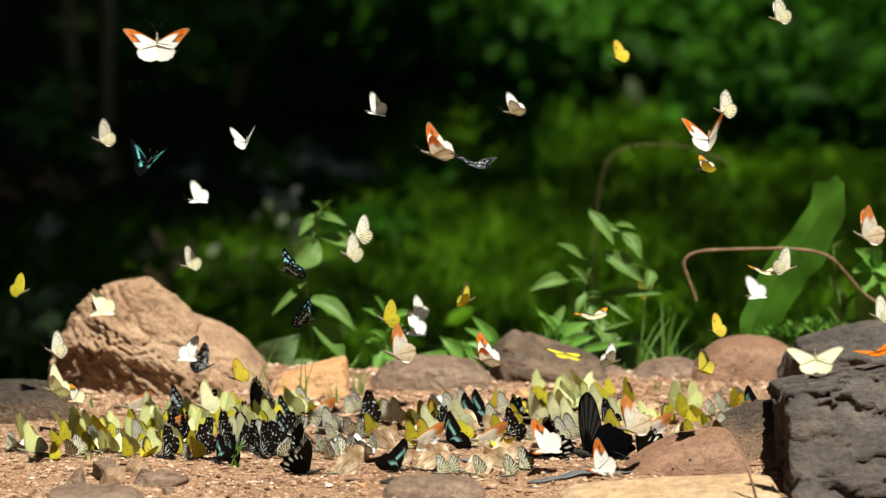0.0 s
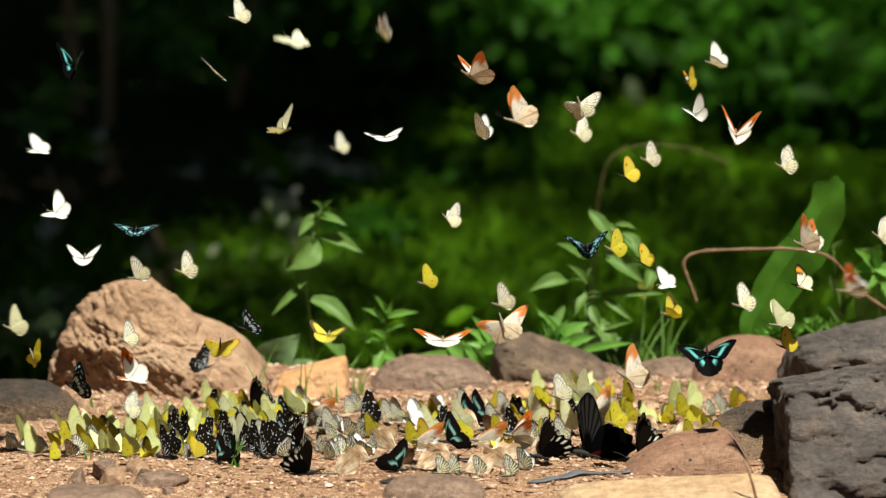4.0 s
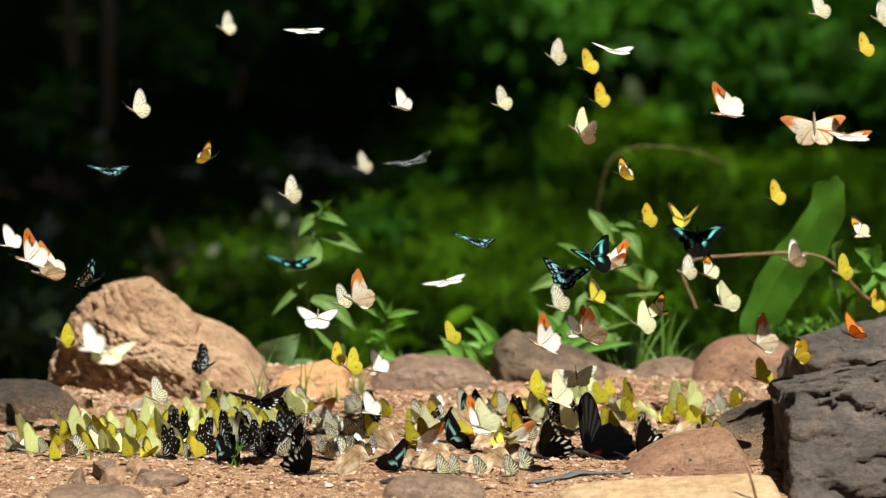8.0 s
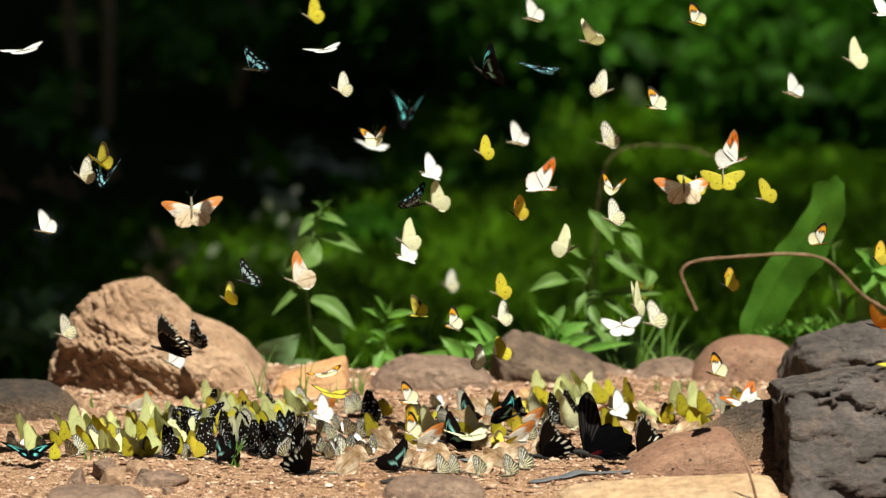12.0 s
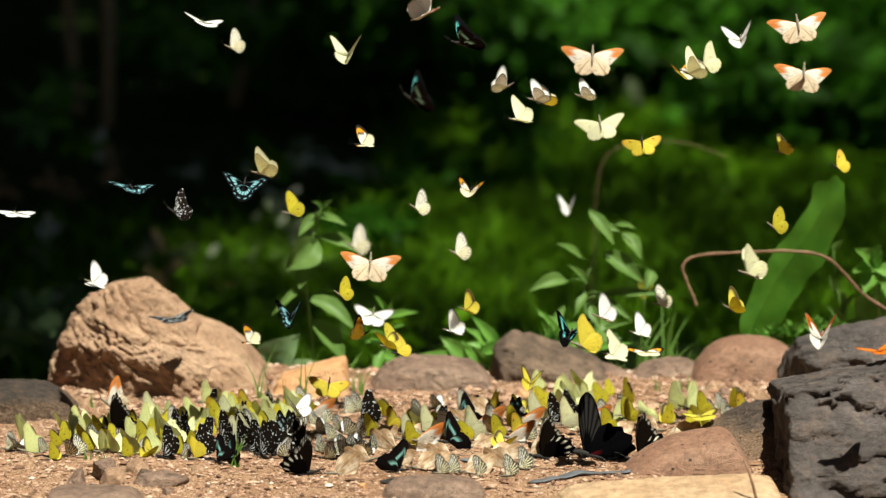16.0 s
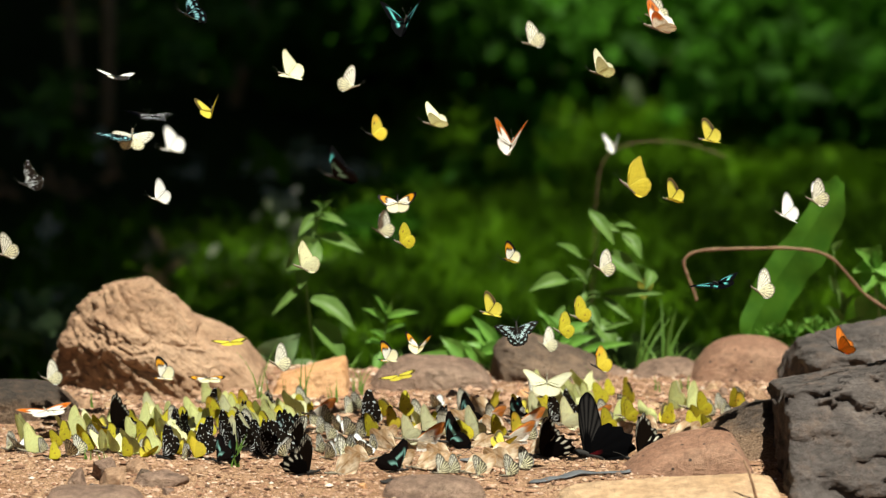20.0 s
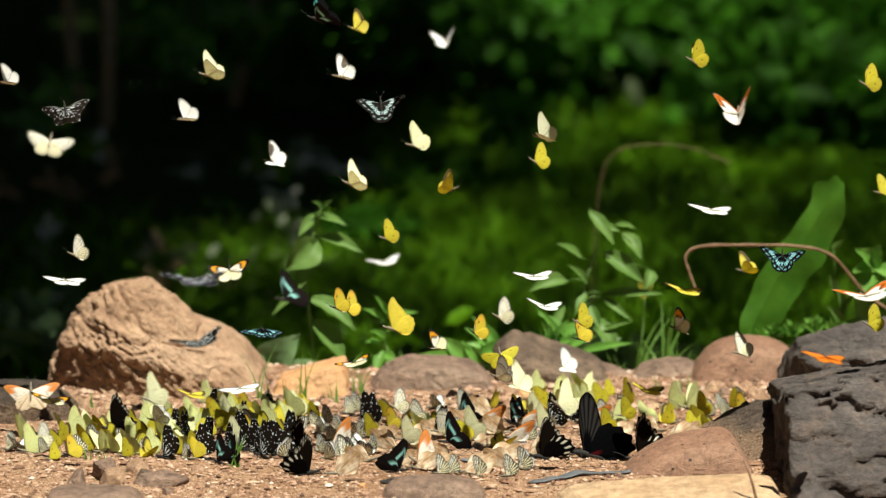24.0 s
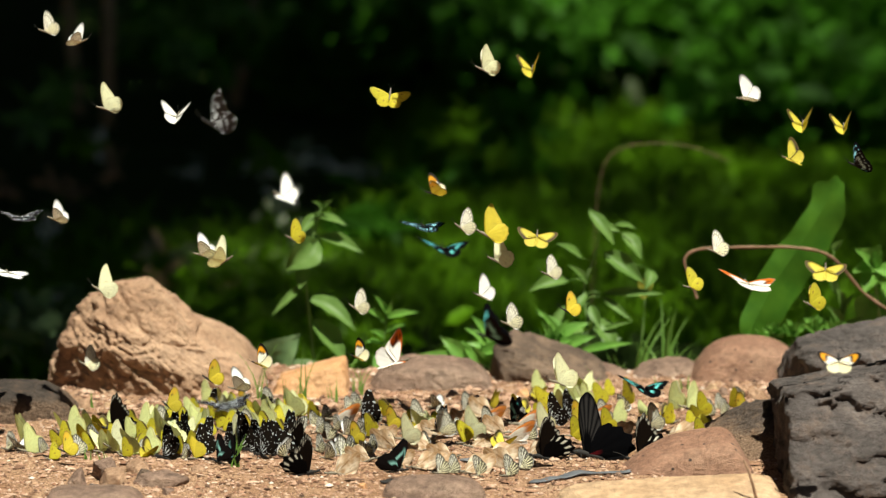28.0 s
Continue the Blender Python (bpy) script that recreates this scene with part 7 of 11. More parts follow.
    glide('orange_tip', [(0, 0.120, -0.20, 0.038, 'u'), (1, 0.131, -0.20, 0.066, 'l'), (2, 0.117, -0.20, 0.070, 'u'), (3, 0.116, -0.20, 0.094, 'L'), (3.5, 0.103, -0.20, 0.072, 'u'), (4.4, 0.083, -0.03, 0.012, 'g'), (28, 0.083, -0.03, 0.012, 'g')])
    glide('orange_tip', [(0, 0.188, -0.22, 0.017, 'u'), (1, 0.188, -0.20, 0.076, 'l'), (2, 0.240, -0.07, 0.113, 'L'), (3, 0.280, -0.07, 0.170, 's'), (3.5, 0.316, -0.07, 0.195, 'u'), (4.45, 0.647, -0.07, 0.223, 'L'), (28, 0.647, -0.07, 0.223, 'L')])
    glide('orange_tip', [(0, -0.053, -0.18, 0.159, 'l'), (1, 0.001, -0.18, 0.154, 'R'), (2, 0.021, -0.18, 0.162, 's'), (3, 0.026, -0.18, 0.180, 'L'), (3.5, 0.008, -0.18, 0.162, 'f'), (5.5, -0.034, -0.18, 0.197, 'v'), (6, -0.047, -0.18, 0.218, 'l'), (7, -0.085, -0.18, 0.235, 'U'), (8, -0.102, -0.18, 0.226, 'l'), (9, -0.128, -0.18, 0.178, 's'), (10, -0.126, -0.18, 0.208, 'L'), (11, -0.140, -0.18, 0.234, 'l'), (12, -0.174, -0.18, 0.249, 'l'), (12.5, -0.189, -0.18, 0.244, 'U'), (14.5, -0.179, -0.18, 0.232, 'v'), (15, -0.140, -0.18, 0.258, 's'), (16, -0.088, -0.18, 0.256, 's'), (17, -0.020, -0.18, 0.321, 'L'), (18, 0.004, -0.18, 0.381, 'v'), (19, 0.038, -0.18, 0.407, 'v'), (20, 0.081, -0.18, 0.411, 'v'), (21, 0.123, -0.18, 0.411, 'v'), (21.5, 0.137, -0.18, 0.404, 'v'), (23.5, 0.300, -0.18, 0.441, 'v'), (24, 0.351, -0.18, 0.448, 'v'), (25, 0.459, -0.18, 0.457, 'v'), (26, 0.627, -0.18, 0.484, 'L'), (28, 0.627, -0.18, 0.484, 'L')])
    glide('orange_tip', [(0, -0.360, 0.01, 0.012, 'g'), (1, -0.360, 0.01, 0.012, 'g'), (2, -0.336, -0.05, 0.116, 'L'), (3, -0.363, -0.05, 0.123, 'L'), (3.5, -0.378, -0.05, 0.098, 'u'), (5.5, -0.452, -0.05, 0.112, 'L'), (6, -0.465, -0.05, 0.154, 'l'), (7, -0.518, -0.05, 0.178, 'f'), (8, -0.517, -0.05, 0.248, 'u'), (9, -0.499, -0.05, 0.266, 'L'), (10, -0.460, -0.05, 0.298, 's'), (11, -0.393, -0.05, 0.312, 'v'), (12, -0.312, -0.05, 0.306, 's'), (12.5, -0.269, -0.05, 0.351, 'L'), (13.45, -0.343, -0.05, 0.669, 'L'), (28, -0.343, -0.05, 0.669, 'L')])
    glide('orange_tip', [(0, 0.258, 0.02, 0.012, 'g'), (2.5, 0.258, 0.02, 0.012, 'g'), (3.5, 0.220, 0.03, 0.073, 'l'), (4.4, 0.184, 0.08, 0.012, 'g'), (28, 0.184, 0.08, 0.012, 'g')])
    glide('orange_tip', [(0, 0.659, 0.02, 0.325, 'L'), (4.6, 0.659, 0.02, 0.325, 'L'), (5.5, 0.529, 0.02, 0.296, 'l'), (6.4, 0.659, 0.02, 0.325, 'L'), (6.98, 0.850, 0.02, 0.900, 'L'), (7.47, 0.055, -0.14, 0.900, 'L'), (8.05, 0.055, -0.14, 0.673, 'L'), (9, 0.128, -0.14, 0.222, 'L'), (10, 0.120, -0.14, 0.254, 'S'), (11, 0.138, -0.14, 0.316, 'L'), (12, 0.125, -0.14, 0.350, 'U'), (12.5, 0.111, -0.14, 0.358, 'u'), (14.5, -0.023, -0.14, 0.410, 's'), (15, 0.033, -0.14, 0.444, 's'), (16, 0.181, -0.14, 0.503, 's'), (17, 0.183, -0.14, 0.673, 'L'), (28, 0.183, -0.14, 0.673, 'L')])
    glide('orange_tip', [(0, 0.188, -0.04, 0.012, 'g'), (5, 0.188, -0.04, 0.012, 'g'), (6, 0.187, -0.15, 0.120, 'S'), (7, 0.180, -0.15, 0.158, 'l'), (8, 0.121, -0.15, 0.158, 'u'), (9, 0.059, -0.15, 0.116, 'L'), (9.9, 0.097, 0.06, 0.012, 'g'), (28, 0.097, 0.06, 0.012, 'g')])
    glide('orange_tip', [(0, 0.044, -0.05, 0.012, 'g'), (5, 0.044, -0.05, 0.012, 'g'), (6, 0.076, 0.00, 0.041, 'l'), (7, 0.058, 0.00, 0.034, 'u'), (9, 0.022, 0.00, 0.018, 'u'), (10, 0.011, 0.00, 0.034, 'l'), (10.9, 0.044, 0.06, 0.012, 'g'), (28, 0.044, 0.06, 0.012, 'g')])
    glide('orange_tip', [(0, 0.373, -0.06, 0.012, 'g'), (6, 0.373, -0.06, 0.012, 'g'), (7, 0.397, 0.03, 0.069, 'S'), (8, 0.407, 0.03, 0.137, 'l'), (9, 0.403, 0.03, 0.190, 'u'), (10, 0.421, 0.03, 0.277, 'l'), (11, 0.394, 0.03, 0.320, 'L'), (12, 0.368, 0.03, 0.363, 'U'), (12.5, 0.406, 0.03, 0.393, 'R'), (14.5, 0.388, 0.03, 0.424, 's'), (15, 0.412, 0.03, 0.453, 'v'), (16, 0.454, 0.03, 0.467, 's'), (16.95, 0.657, 0.03, 0.495, 'L'), (28, 0.657, 0.03, 0.495, 'L')])
    glide('orange_tip', [(0, -0.663, 0.04, 0.251, 'L'), (7.1, -0.663, 0.04, 0.251, 'L'), (8, -0.506, 0.04, 0.222, 'L'), (8.9, -0.663, 0.04, 0.251, 'L'), (28, -0.663, 0.04, 0.251, 'L')])
    glide('orange_tip', [(0, 0.367, 0.11, 0.012, 'g'), (11.5, 0.367, 0.11, 0.012, 'g'), (12.5, 0.393, -0.01, 0.075, 'S'), (14.5, 0.425, -0.01, 0.131, 'L'), (15, 0.428, -0.01, 0.124, 'R'), (16, 0.476, -0.01, 0.146, 'v'), (17, 0.492, -0.01, 0.126, 'f'), (18, 0.524, -0.01, 0.155, 'v'), (19, 0.528, -0.01, 0.137, 'f'), (19.9, 0.658, -0.01, 0.166, 'L'), (28, 0.658, -0.01, 0.166, 'L')])
    glide('orange_tip', [(0, -0.415, 0.18, 0.012, 'g'), (14, -0.415, 0.18, 0.012, 'g'), (15, -0.418, 0.04, 0.044, 'f'), (16, -0.418, 0.04, 0.057, 'l'), (17, -0.442, 0.04, 0.046, 'u'), (18, -0.468, 0.04, 0.068, 'v'), (19, -0.497, 0.04, 0.043, 'v'), (20, -0.508, 0.04, 0.035, 'f'), (21, -0.517, 0.04, 0.028, 's'), (21.5, -0.525, 0.04, 0.050, 'l'), (23.5, -0.529, 0.04, 0.061, 's'), (24, -0.526, 0.04, 0.057, 's'), (25, -0.524, 0.04, 0.087, 'l'), (26, -0.504, 0.04, 0.087, 'l'), (27, -0.487, 0.04, 0.112, 'L'), (28, -0.665, 0.04, 0.141, 'L'), (28, -0.665, 0.04, 0.141, 'L')])
    glide('orange_tip', [(0, -0.172, 0.13, 0.012, 'g'), (22.5, -0.172, 0.13, 0.012, 'g'), (23.5, -0.132, -0.23, 0.017, 'l'), (24.4, -0.140, 0.09, 0.012, 'g'), (28, -0.140, 0.09, 0.012, 'g')])
    glide('orange_tip', [(0, -0.032, -0.05, 0.012, 'g'), (22.5, -0.032, -0.05, 0.012, 'g'), (23.5, -0.023, -0.17, 0.017, 'l'), (25, -0.020, -0.13, 0.052, 'l'), (27, -0.020, -0.13, 0.121, 'l'), (28, -0.058, -0.13, 0.133, 'U')])
    glide('white', [(0, 0.415, -0.04, 0.551, 'l'), (1, 0.491, -0.04, 0.549, 'l'), (1.9, 0.645, -0.04, 0.577, 'L'), (4.6, 0.626, -0.19, 0.454, 'L'), (5.5, 0.526, -0.19, 0.427, 'l'), (6, 0.527, -0.19, 0.461, 'l'), (6.9, 0.625, -0.19, 0.488, 'L'), (28, 0.625, -0.19, 0.488, 'L')])
    glide('white', [(0, 0.341, -0.15, 0.447, 'l'), (1, 0.344, -0.15, 0.454, 'l'), (2, 0.334, -0.15, 0.442, 'S'), (3, 0.319, -0.15, 0.452, 'l'), (3.5, 0.329, -0.15, 0.480, 'u'), (5.5, 0.322, -0.15, 0.521, 'l'), (6, 0.381, -0.15, 0.521, 'l'), (6.9, 0.420, -0.15, 0.674, 'L'), (28, 0.420, -0.15, 0.674, 'L')])
    glide('white', [(0, -0.086, -0.04, 0.430, 'u'), (1, -0.114, -0.04, 0.405, 'l'), (2, -0.074, -0.04, 0.378, 'l'), (3, -0.059, -0.04, 0.392, 'f'), (3.5, -0.073, -0.04, 0.389, 'f'), (5.5, -0.062, -0.04, 0.435, 'v'), (6, -0.052, -0.04, 0.431, 'f'), (7, -0.040, -0.04, 0.426, 'l'), (7.95, -0.003, -0.04, 0.669, 'L'), (9.04, -0.003, -0.04, 0.900, 'L'), (9.96, -0.850, -0.09, 0.900, 'L'), (11.05, -0.642, -0.09, 0.388, 'L'), (12, -0.440, -0.09, 0.360, 'l'), (12.95, -0.642, -0.09, 0.388, 'L'), (14.1, -0.626, -0.17, 0.599, 'L'), (14.41, -0.850, -0.17, 0.900, 'L'), (14.69, -0.491, -0.17, 0.900, 'L'), (15, -0.491, -0.17, 0.572, 'f'), (15.31, -0.491, -0.17, 0.900, 'L'), (15.59, -0.850, -0.17, 0.900, 'L'), (15.9, -0.626, -0.17, 0.599, 'L'), (17, -0.669, 0.05, 0.019, 'L'), (18, -0.467, -0.10, 0.018, 'l'), (20, -0.501, 0.05, 0.083, 'l'), (21, -0.494, 0.05, 0.114, 'u'), (21.5, -0.494, 0.05, 0.125, 'l'), (23.5, -0.516, 0.05, 0.205, 'l'), (24, -0.465, 0.05, 0.244, 'l'), (25, -0.449, 0.05, 0.253, 'l'), (26, -0.443, 0.05, 0.242, 'f'), (27, -0.463, 0.05, 0.282, 'l'), (28, -0.491, 0.05, 0.287, 'L')])
    glide('white', [(0, 0.085, -0.09, 0.438, 'L'), (1, 0.164, -0.09, 0.441, 'u'), (2, 0.224, -0.09, 0.464, 'L'), (3, 0.295, -0.09, 0.454, 'u'), (3.5, 0.313, -0.09, 0.440, 'u'), (5.5, 0.289, -0.09, 0.419, 'R'), (6, 0.413, -0.09, 0.410, 's'), (6.95, 0.640, -0.09, 0.438, 'L'), (28, 0.640, -0.09, 0.438, 'L')])
    glide('white', [(0, -0.419, -0.07, 0.403, 'l'), (1, -0.364, -0.07, 0.378, 'v'), (2, -0.352, -0.07, 0.341, 'l'), (3, -0.387, -0.07, 0.375, 'L'), (3.5, -0.409, -0.07, 0.382, 'u'), (4.45, -0.644, -0.07, 0.410, 'L'), (5.38, -0.850, -0.07, 0.900, 'L'), (6.17, -0.323, 0.76, 0.900, 'L'), (7.1, -0.323, 0.76, 0.631, 'L'), (8, -0.316, 0.76, 0.475, 'l'), (9, -0.271, 0.76, 0.483, 'f'), (11, -0.119, 0.76, 0.367, 'r'), (12, -0.103, 0.76, 0.294, 'f'), (14.5, -0.030, 0.76, 0.110, 'l'), (15, -0.055, 0.76, 0.089, 's'), (16, -0.092, 0.20, 0.134, 'S'), (17, -0.107, 0.20, 0.079, 'f'), (19, 0.094, 0.20, 0.032, 'l'), (21, 0.128, 0.20, 0.047, 'l'), (21.5, 0.132, 0.20, 0.039, 's'), (23.5, 0.154, 0.20, 0.039, 'u'), (24, 0.161, 0.20, 0.067, 'u'), (25, 0.135, 0.20, 0.085, 'l'), (27, 0.086, 0.20, 0.140, 'l'), (28, 0.040, 0.76, 0.631, 'L')])
    glide('white', [(0, -0.248, -0.03, 0.394, 'v'), (1, -0.218, -0.03, 0.429, 'u'), (2, -0.232, -0.03, 0.478, 'l'), (3, -0.252, -0.03, 0.478, 'L'), (3.5, -0.266, -0.03, 0.467, 'f'), (5.5, -0.339, -0.03, 0.506, 's'), (6, -0.237, -0.03, 0.543, 'U'), (7, -0.216, -0.03, 0.546, 'f'), (8, -0.171, -0.03, 0.527, 'f'), (9, -0.128, -0.03, 0.489, 'f'), (10, -0.067, -0.03, 0.476, 'l'), (11, 0.006, -0.03, 0.504, 'l'), (12, 0.109, -0.03, 0.545, 'u'), (12.5, 0.153, -0.03, 0.562, 'u'), (12.81, 0.153, -0.03, 0.900, 'L'), (13.09, 0.119, -0.03, 0.900, 'L'), (13.4, 0.119, -0.03, 0.668, 'L'), (15.1, -0.272, -0.12, 0.673, 'L'), (16, -0.291, -0.12, 0.543, 'f'), (17, -0.284, -0.12, 0.563, 'f'), (18, -0.320, -0.12, 0.570, 'f'), (19, -0.351, -0.12, 0.556, 'u'), (19.9, -0.349, -0.12, 0.673, 'L'), (20.81, -0.349, -0.12, 0.900, 'L'), (21.59, -0.850, -0.07, 0.900, 'L'), (22.5, -0.651, -0.07, 0.031, 'L'), (23.5, -0.471, -0.15, 0.018, 'l'), (24, -0.500, -0.07, 0.025, 'l'), (24.9, -0.651, -0.07, 0.054, 'L'), (26.05, -0.661, -0.01, 0.018, 'L'), (27, -0.433, -0.15, 0.018, 'f'), (28, -0.452, 0.05, 0.102, 'l')])
    glide('white', [(0, -0.312, 0.01, 0.314, 'u'), (1, -0.202, 0.01, 0.349, 'l'), (2, -0.141, 0.01, 0.361, 'l'), (3, -0.156, 0.01, 0.355, 's'), (3.5, -0.088, 0.01, 0.355, 'v'), (4.45, -0.067, 0.01, 0.667, 'L'), (28, -0.067, 0.01, 0.667, 'L')])
    glide('white', [(0, -0.316, -0.05, 0.244, 'l'), (1, -0.339, -0.05, 0.263, 'R'), (2, -0.396, -0.05, 0.218, 'f'), (3, -0.392, -0.05, 0.119, 'u'), (3.5, -0.392, -0.05, 0.139, 'l'), (5.5, -0.416, -0.05, 0.187, 'l'), (6, -0.454, -0.05, 0.230, 'l'), (7, -0.478, -0.05, 0.257, 'u'), (8, -0.650, -0.05, 0.285, 'L'), (9.1, -0.638, -0.15, 0.179, 'L'), (10, -0.479, -0.15, 0.151, 'l'), (12, -0.462, -0.15, 0.174, 'l'), (12.5, -0.478, -0.15, 0.170, 'u'), (14.5, -0.481, -0.15, 0.231, 'l'), (16, -0.519, -0.15, 0.314, 'f'), (17, -0.523, -0.15, 0.241, 'v'), (19, -0.429, -0.15, 0.314, 'l'), (20, -0.347, -0.15, 0.335, 'u'), (21, -0.309, -0.15, 0.377, 'l'), (21.5, -0.277, -0.15, 0.392, 'l'), (23.5, -0.287, -0.15, 0.457, 'u'), (24, -0.313, -0.15, 0.433, 'u'), (25, -0.350, -0.15, 0.471, 'l'), (26, -0.399, -0.15, 0.463, 'u'), (27, -0.418, -0.15, 0.521, 'R'), (28, -0.441, -0.15, 0.530, 'R')])
    glide('white', [(0, -0.111, -0.16, 0.273, 'l'), (1, -0.039, -0.16, 0.340, 's'), (2, 0.018, -0.16, 0.390, 'l'), (3, 0.047, -0.16, 0.424, 'l'), (5.5, 0.035, -0.16, 0.413, 'v'), (6, 0.071, -0.16, 0.412, 'v'), (7, 0.144, -0.16, 0.429, 'u'), (9, 0.192, -0.16, 0.396, 's'), (9.95, 0.221, -0.16, 0.674, 'L'), (11.05, 0.166, -0.11, 0.672, 'L'), (12, 0.208, -0.11, 0.310, 'l'), (12.5, 0.201, -0.11, 0.327, 'l'), (14.5, 0.129, -0.11, 0.364, 'u'), (15, 0.108, -0.11, 0.324, 'f'), (16, 0.021, -0.11, 0.268, 'l'), (18, -0.034, -0.11, 0.391, 'S'), (19, -0.058, -0.11, 0.474, 'L'), (20, -0.113, -0.11, 0.474, 'r'), (21, -0.163, -0.11, 0.466, 'u'), (21.5, -0.182, -0.11, 0.495, 'l'), (22.45, -0.259, -0.11, 0.672, 'L'), (25.05, -0.146, -0.19, 0.676, 'L'), (26, -0.176, -0.19, 0.286, 'u'), (28, -0.290, -0.19, 0.276, 'L')])
    glide('white', [(0, -0.100, -0.11, 0.289, 'l'), (1, -0.044, -0.11, 0.314, 's'), (2, 0.034, -0.11, 0.372, 'l'), (3, 0.094, -0.11, 0.426, 'v'), (3.5, 0.139, -0.11, 0.431, 's'), (5.5, 0.232, -0.11, 0.472, 'l'), (6, 0.239, -0.11, 0.488, 'R'), (7, 0.230, -0.11, 0.500, 'l'), (8, 0.208, -0.11, 0.508, 'f'), (9, 0.083, -0.11, 0.555, 'u'), (10, 0.152, -0.11, 0.536, 'l'), (11, 0.193, -0.11, 0.568, 'u'), (12, 0.195, -0.11, 0.468, 'r'), (12.5, 0.196, -0.11, 0.438, 'r'), (14.5, 0.274, -0.11, 0.445, 'L'), (15, 0.294, -0.11, 0.465, 'l'), (16, 0.360, -0.11, 0.528, 'v'), (17, 0.310, -0.11, 0.562, 'l'), (17.9, 0.338, -0.11, 0.672, 'L'), (28, 0.338, -0.11, 0.672, 'L')])
    glide('white', [(0, -0.034, 0.04, 0.162, 'u'), (1, -0.011, 0.04, 0.212, 'l'), (2, 0.132, 0.04, 0.131, 'l'), (3, 0.243, 0.04, 0.232, 'l'), (5.5, 0.267, 0.04, 0.461, 'l'), (6, 0.247, 0.04, 0.456, 'u'), (7, 0.326, 0.04, 0.548, 'l'), (7.9, 0.277, 0.04, 0.665, 'L'), (28, 0.277, 0.04, 0.665, 'L')])
    glide('white', [(0, 0.216, 0.06, 0.101, 'R'), (1, 0.234, 0.06, 0.142, 'l'), (2, 0.221, 0.06, 0.160, 'u'), (3, 0.244, 0.06, 0.202, 'l'), (3.5, 0.264, 0.06, 0.204, 'u'), (5.5, 0.329, 0.06, 0.167, 'u'), (6, 0.351, 0.06, 0.193, 'r'), (7, 0.334, 0.06, 0.202, 'u'), (8, 0.312, 0.06, 0.218, 'l'), (9, 0.291, 0.06, 0.216, 'l'), (9.95, 0.666, 0.06, 0.245, 'L'), (11.3, 0.644, -0.05, 0.582, 'L'), (12, 0.540, -0.05, 0.554, 'u'), (12.9, 0.644, -0.05, 0.582, 'L'), (15.05, 0.663, 0.03, 0.213, 'L'), (16, 0.276, 0.03, 0.184, 'l'), (17, 0.250, 0.03, 0.208, 'l'), (18, 0.179, 0.03, 0.151, 'l'), (19, 0.155, 0.03, 0.131, 'u'), (20, 0.134, 0.03, 0.130, 'l'), (21, 0.116, 0.03, 0.107, 'f'), (21.5, 0.122, 0.03, 0.124, 'l'), (23.5, 0.130, 0.03, 0.166, 'l'), (24, 0.129, 0.03, 0.171, 'f'), (25, 0.139, 0.03, 0.181, 'l'), (26, 0.134, 0.03, 0.171, 's'), (27, 0.135, 0.03, 0.186, 'R'), (28, 0.137, 0.03, 0.222, 'l')])
    glide('white', [(0, 0.430, -0.02, 0.236, 'r'), (1, 0.469, -0.02, 0.225, 'S'), (2, 0.505, -0.02, 0.292, 'u'), (3, 0.453, -0.02, 0.335, 'l'), (3.5, 0.429, -0.02, 0.347, 'l'), (5.5, 0.436, -0.02, 0.451, 'l'), (6, 0.464, -0.02, 0.478, 'f'), (7, 0.495, -0.02, 0.520, 'l'), (8, 0.545, -0.02, 0.548, 'l'), (8.9, 0.649, -0.02, 0.577, 'L'), (28, 0.649, -0.02, 0.577, 'L')])
    glide('white', [(0, 0.380, -0.13, 0.213, 'u'), (1, 0.520, -0.13, 0.252, 'l'), (2, 0.487, -0.13, 0.145, 'l'), (3, 0.482, -0.13, 0.175, 'l'), (3.5, 0.517, -0.13, 0.190, 'l'), (4.4, 0.640, -0.13, 0.218, 'L'), (28, 0.640, -0.13, 0.218, 'L')])
    glide('white', [(0, 0.537, -0.12, 0.191, 'l'), (1, 0.538, -0.12, 0.237, 'l'), (2, 0.524, -0.12, 0.296, 'l'), (4.55, 0.541, -0.12, 0.284, 'l'), (5.5, 0.528, -0.12, 0.244, 'l'), (6.4, 0.640, -0.12, 0.272, 'L'), (28, 0.640, -0.12, 0.272, 'L')])
    glide('white', [(0, -0.321, 0.05, 0.106, 'U'), (1, -0.332, 0.05, 0.061, 'u'), (2, -0.420, 0.05, 0.043, 'u'), (3.5, -0.429, 0.05, 0.025, 'l'), (5.5, -0.274, 0.05, 0.125, 's'), (6, -0.233, 0.05, 0.144, 'l'), (7, -0.187, 0.05, 0.153, 'v'), (8, -0.160, 0.05, 0.155, 'S'), (9, -0.162, 0.05, 0.195, 'L'), (10, -0.161, 0.05, 0.210, 'l'), (11, -0.109, 0.05, 0.257, 'l'), (12, -0.019, 0.05, 0.342, 'u'), (12.5, -0.008, 0.05, 0.383, 'l'), (14.5, 0.026, 0.05, 0.403, 'f'), (16, 0.076, 0.05, 0.456, 'R'), (17, 0.131, 0.05, 0.502, 'l'), (18, 0.190, 0.05, 0.550, 's'), (20, 0.268, 0.05, 0.547, 'l'), (20.9, 0.294, 0.05, 0.664, 'L'), (22.55, -0.047, 0.83, 0.627, 'L'), (23.5, -0.079, 0.83, 0.140, 's'), (24, -0.088, 0.83, 0.112, 'f'), (25, -0.116, 0.20, 0.085, 's'), (26, -0.209, 0.05, 0.018, 's'), (26.9, -0.236, 0.17, 0.012, 'g'), (28, -0.236, 0.17, 0.012, 'g')])
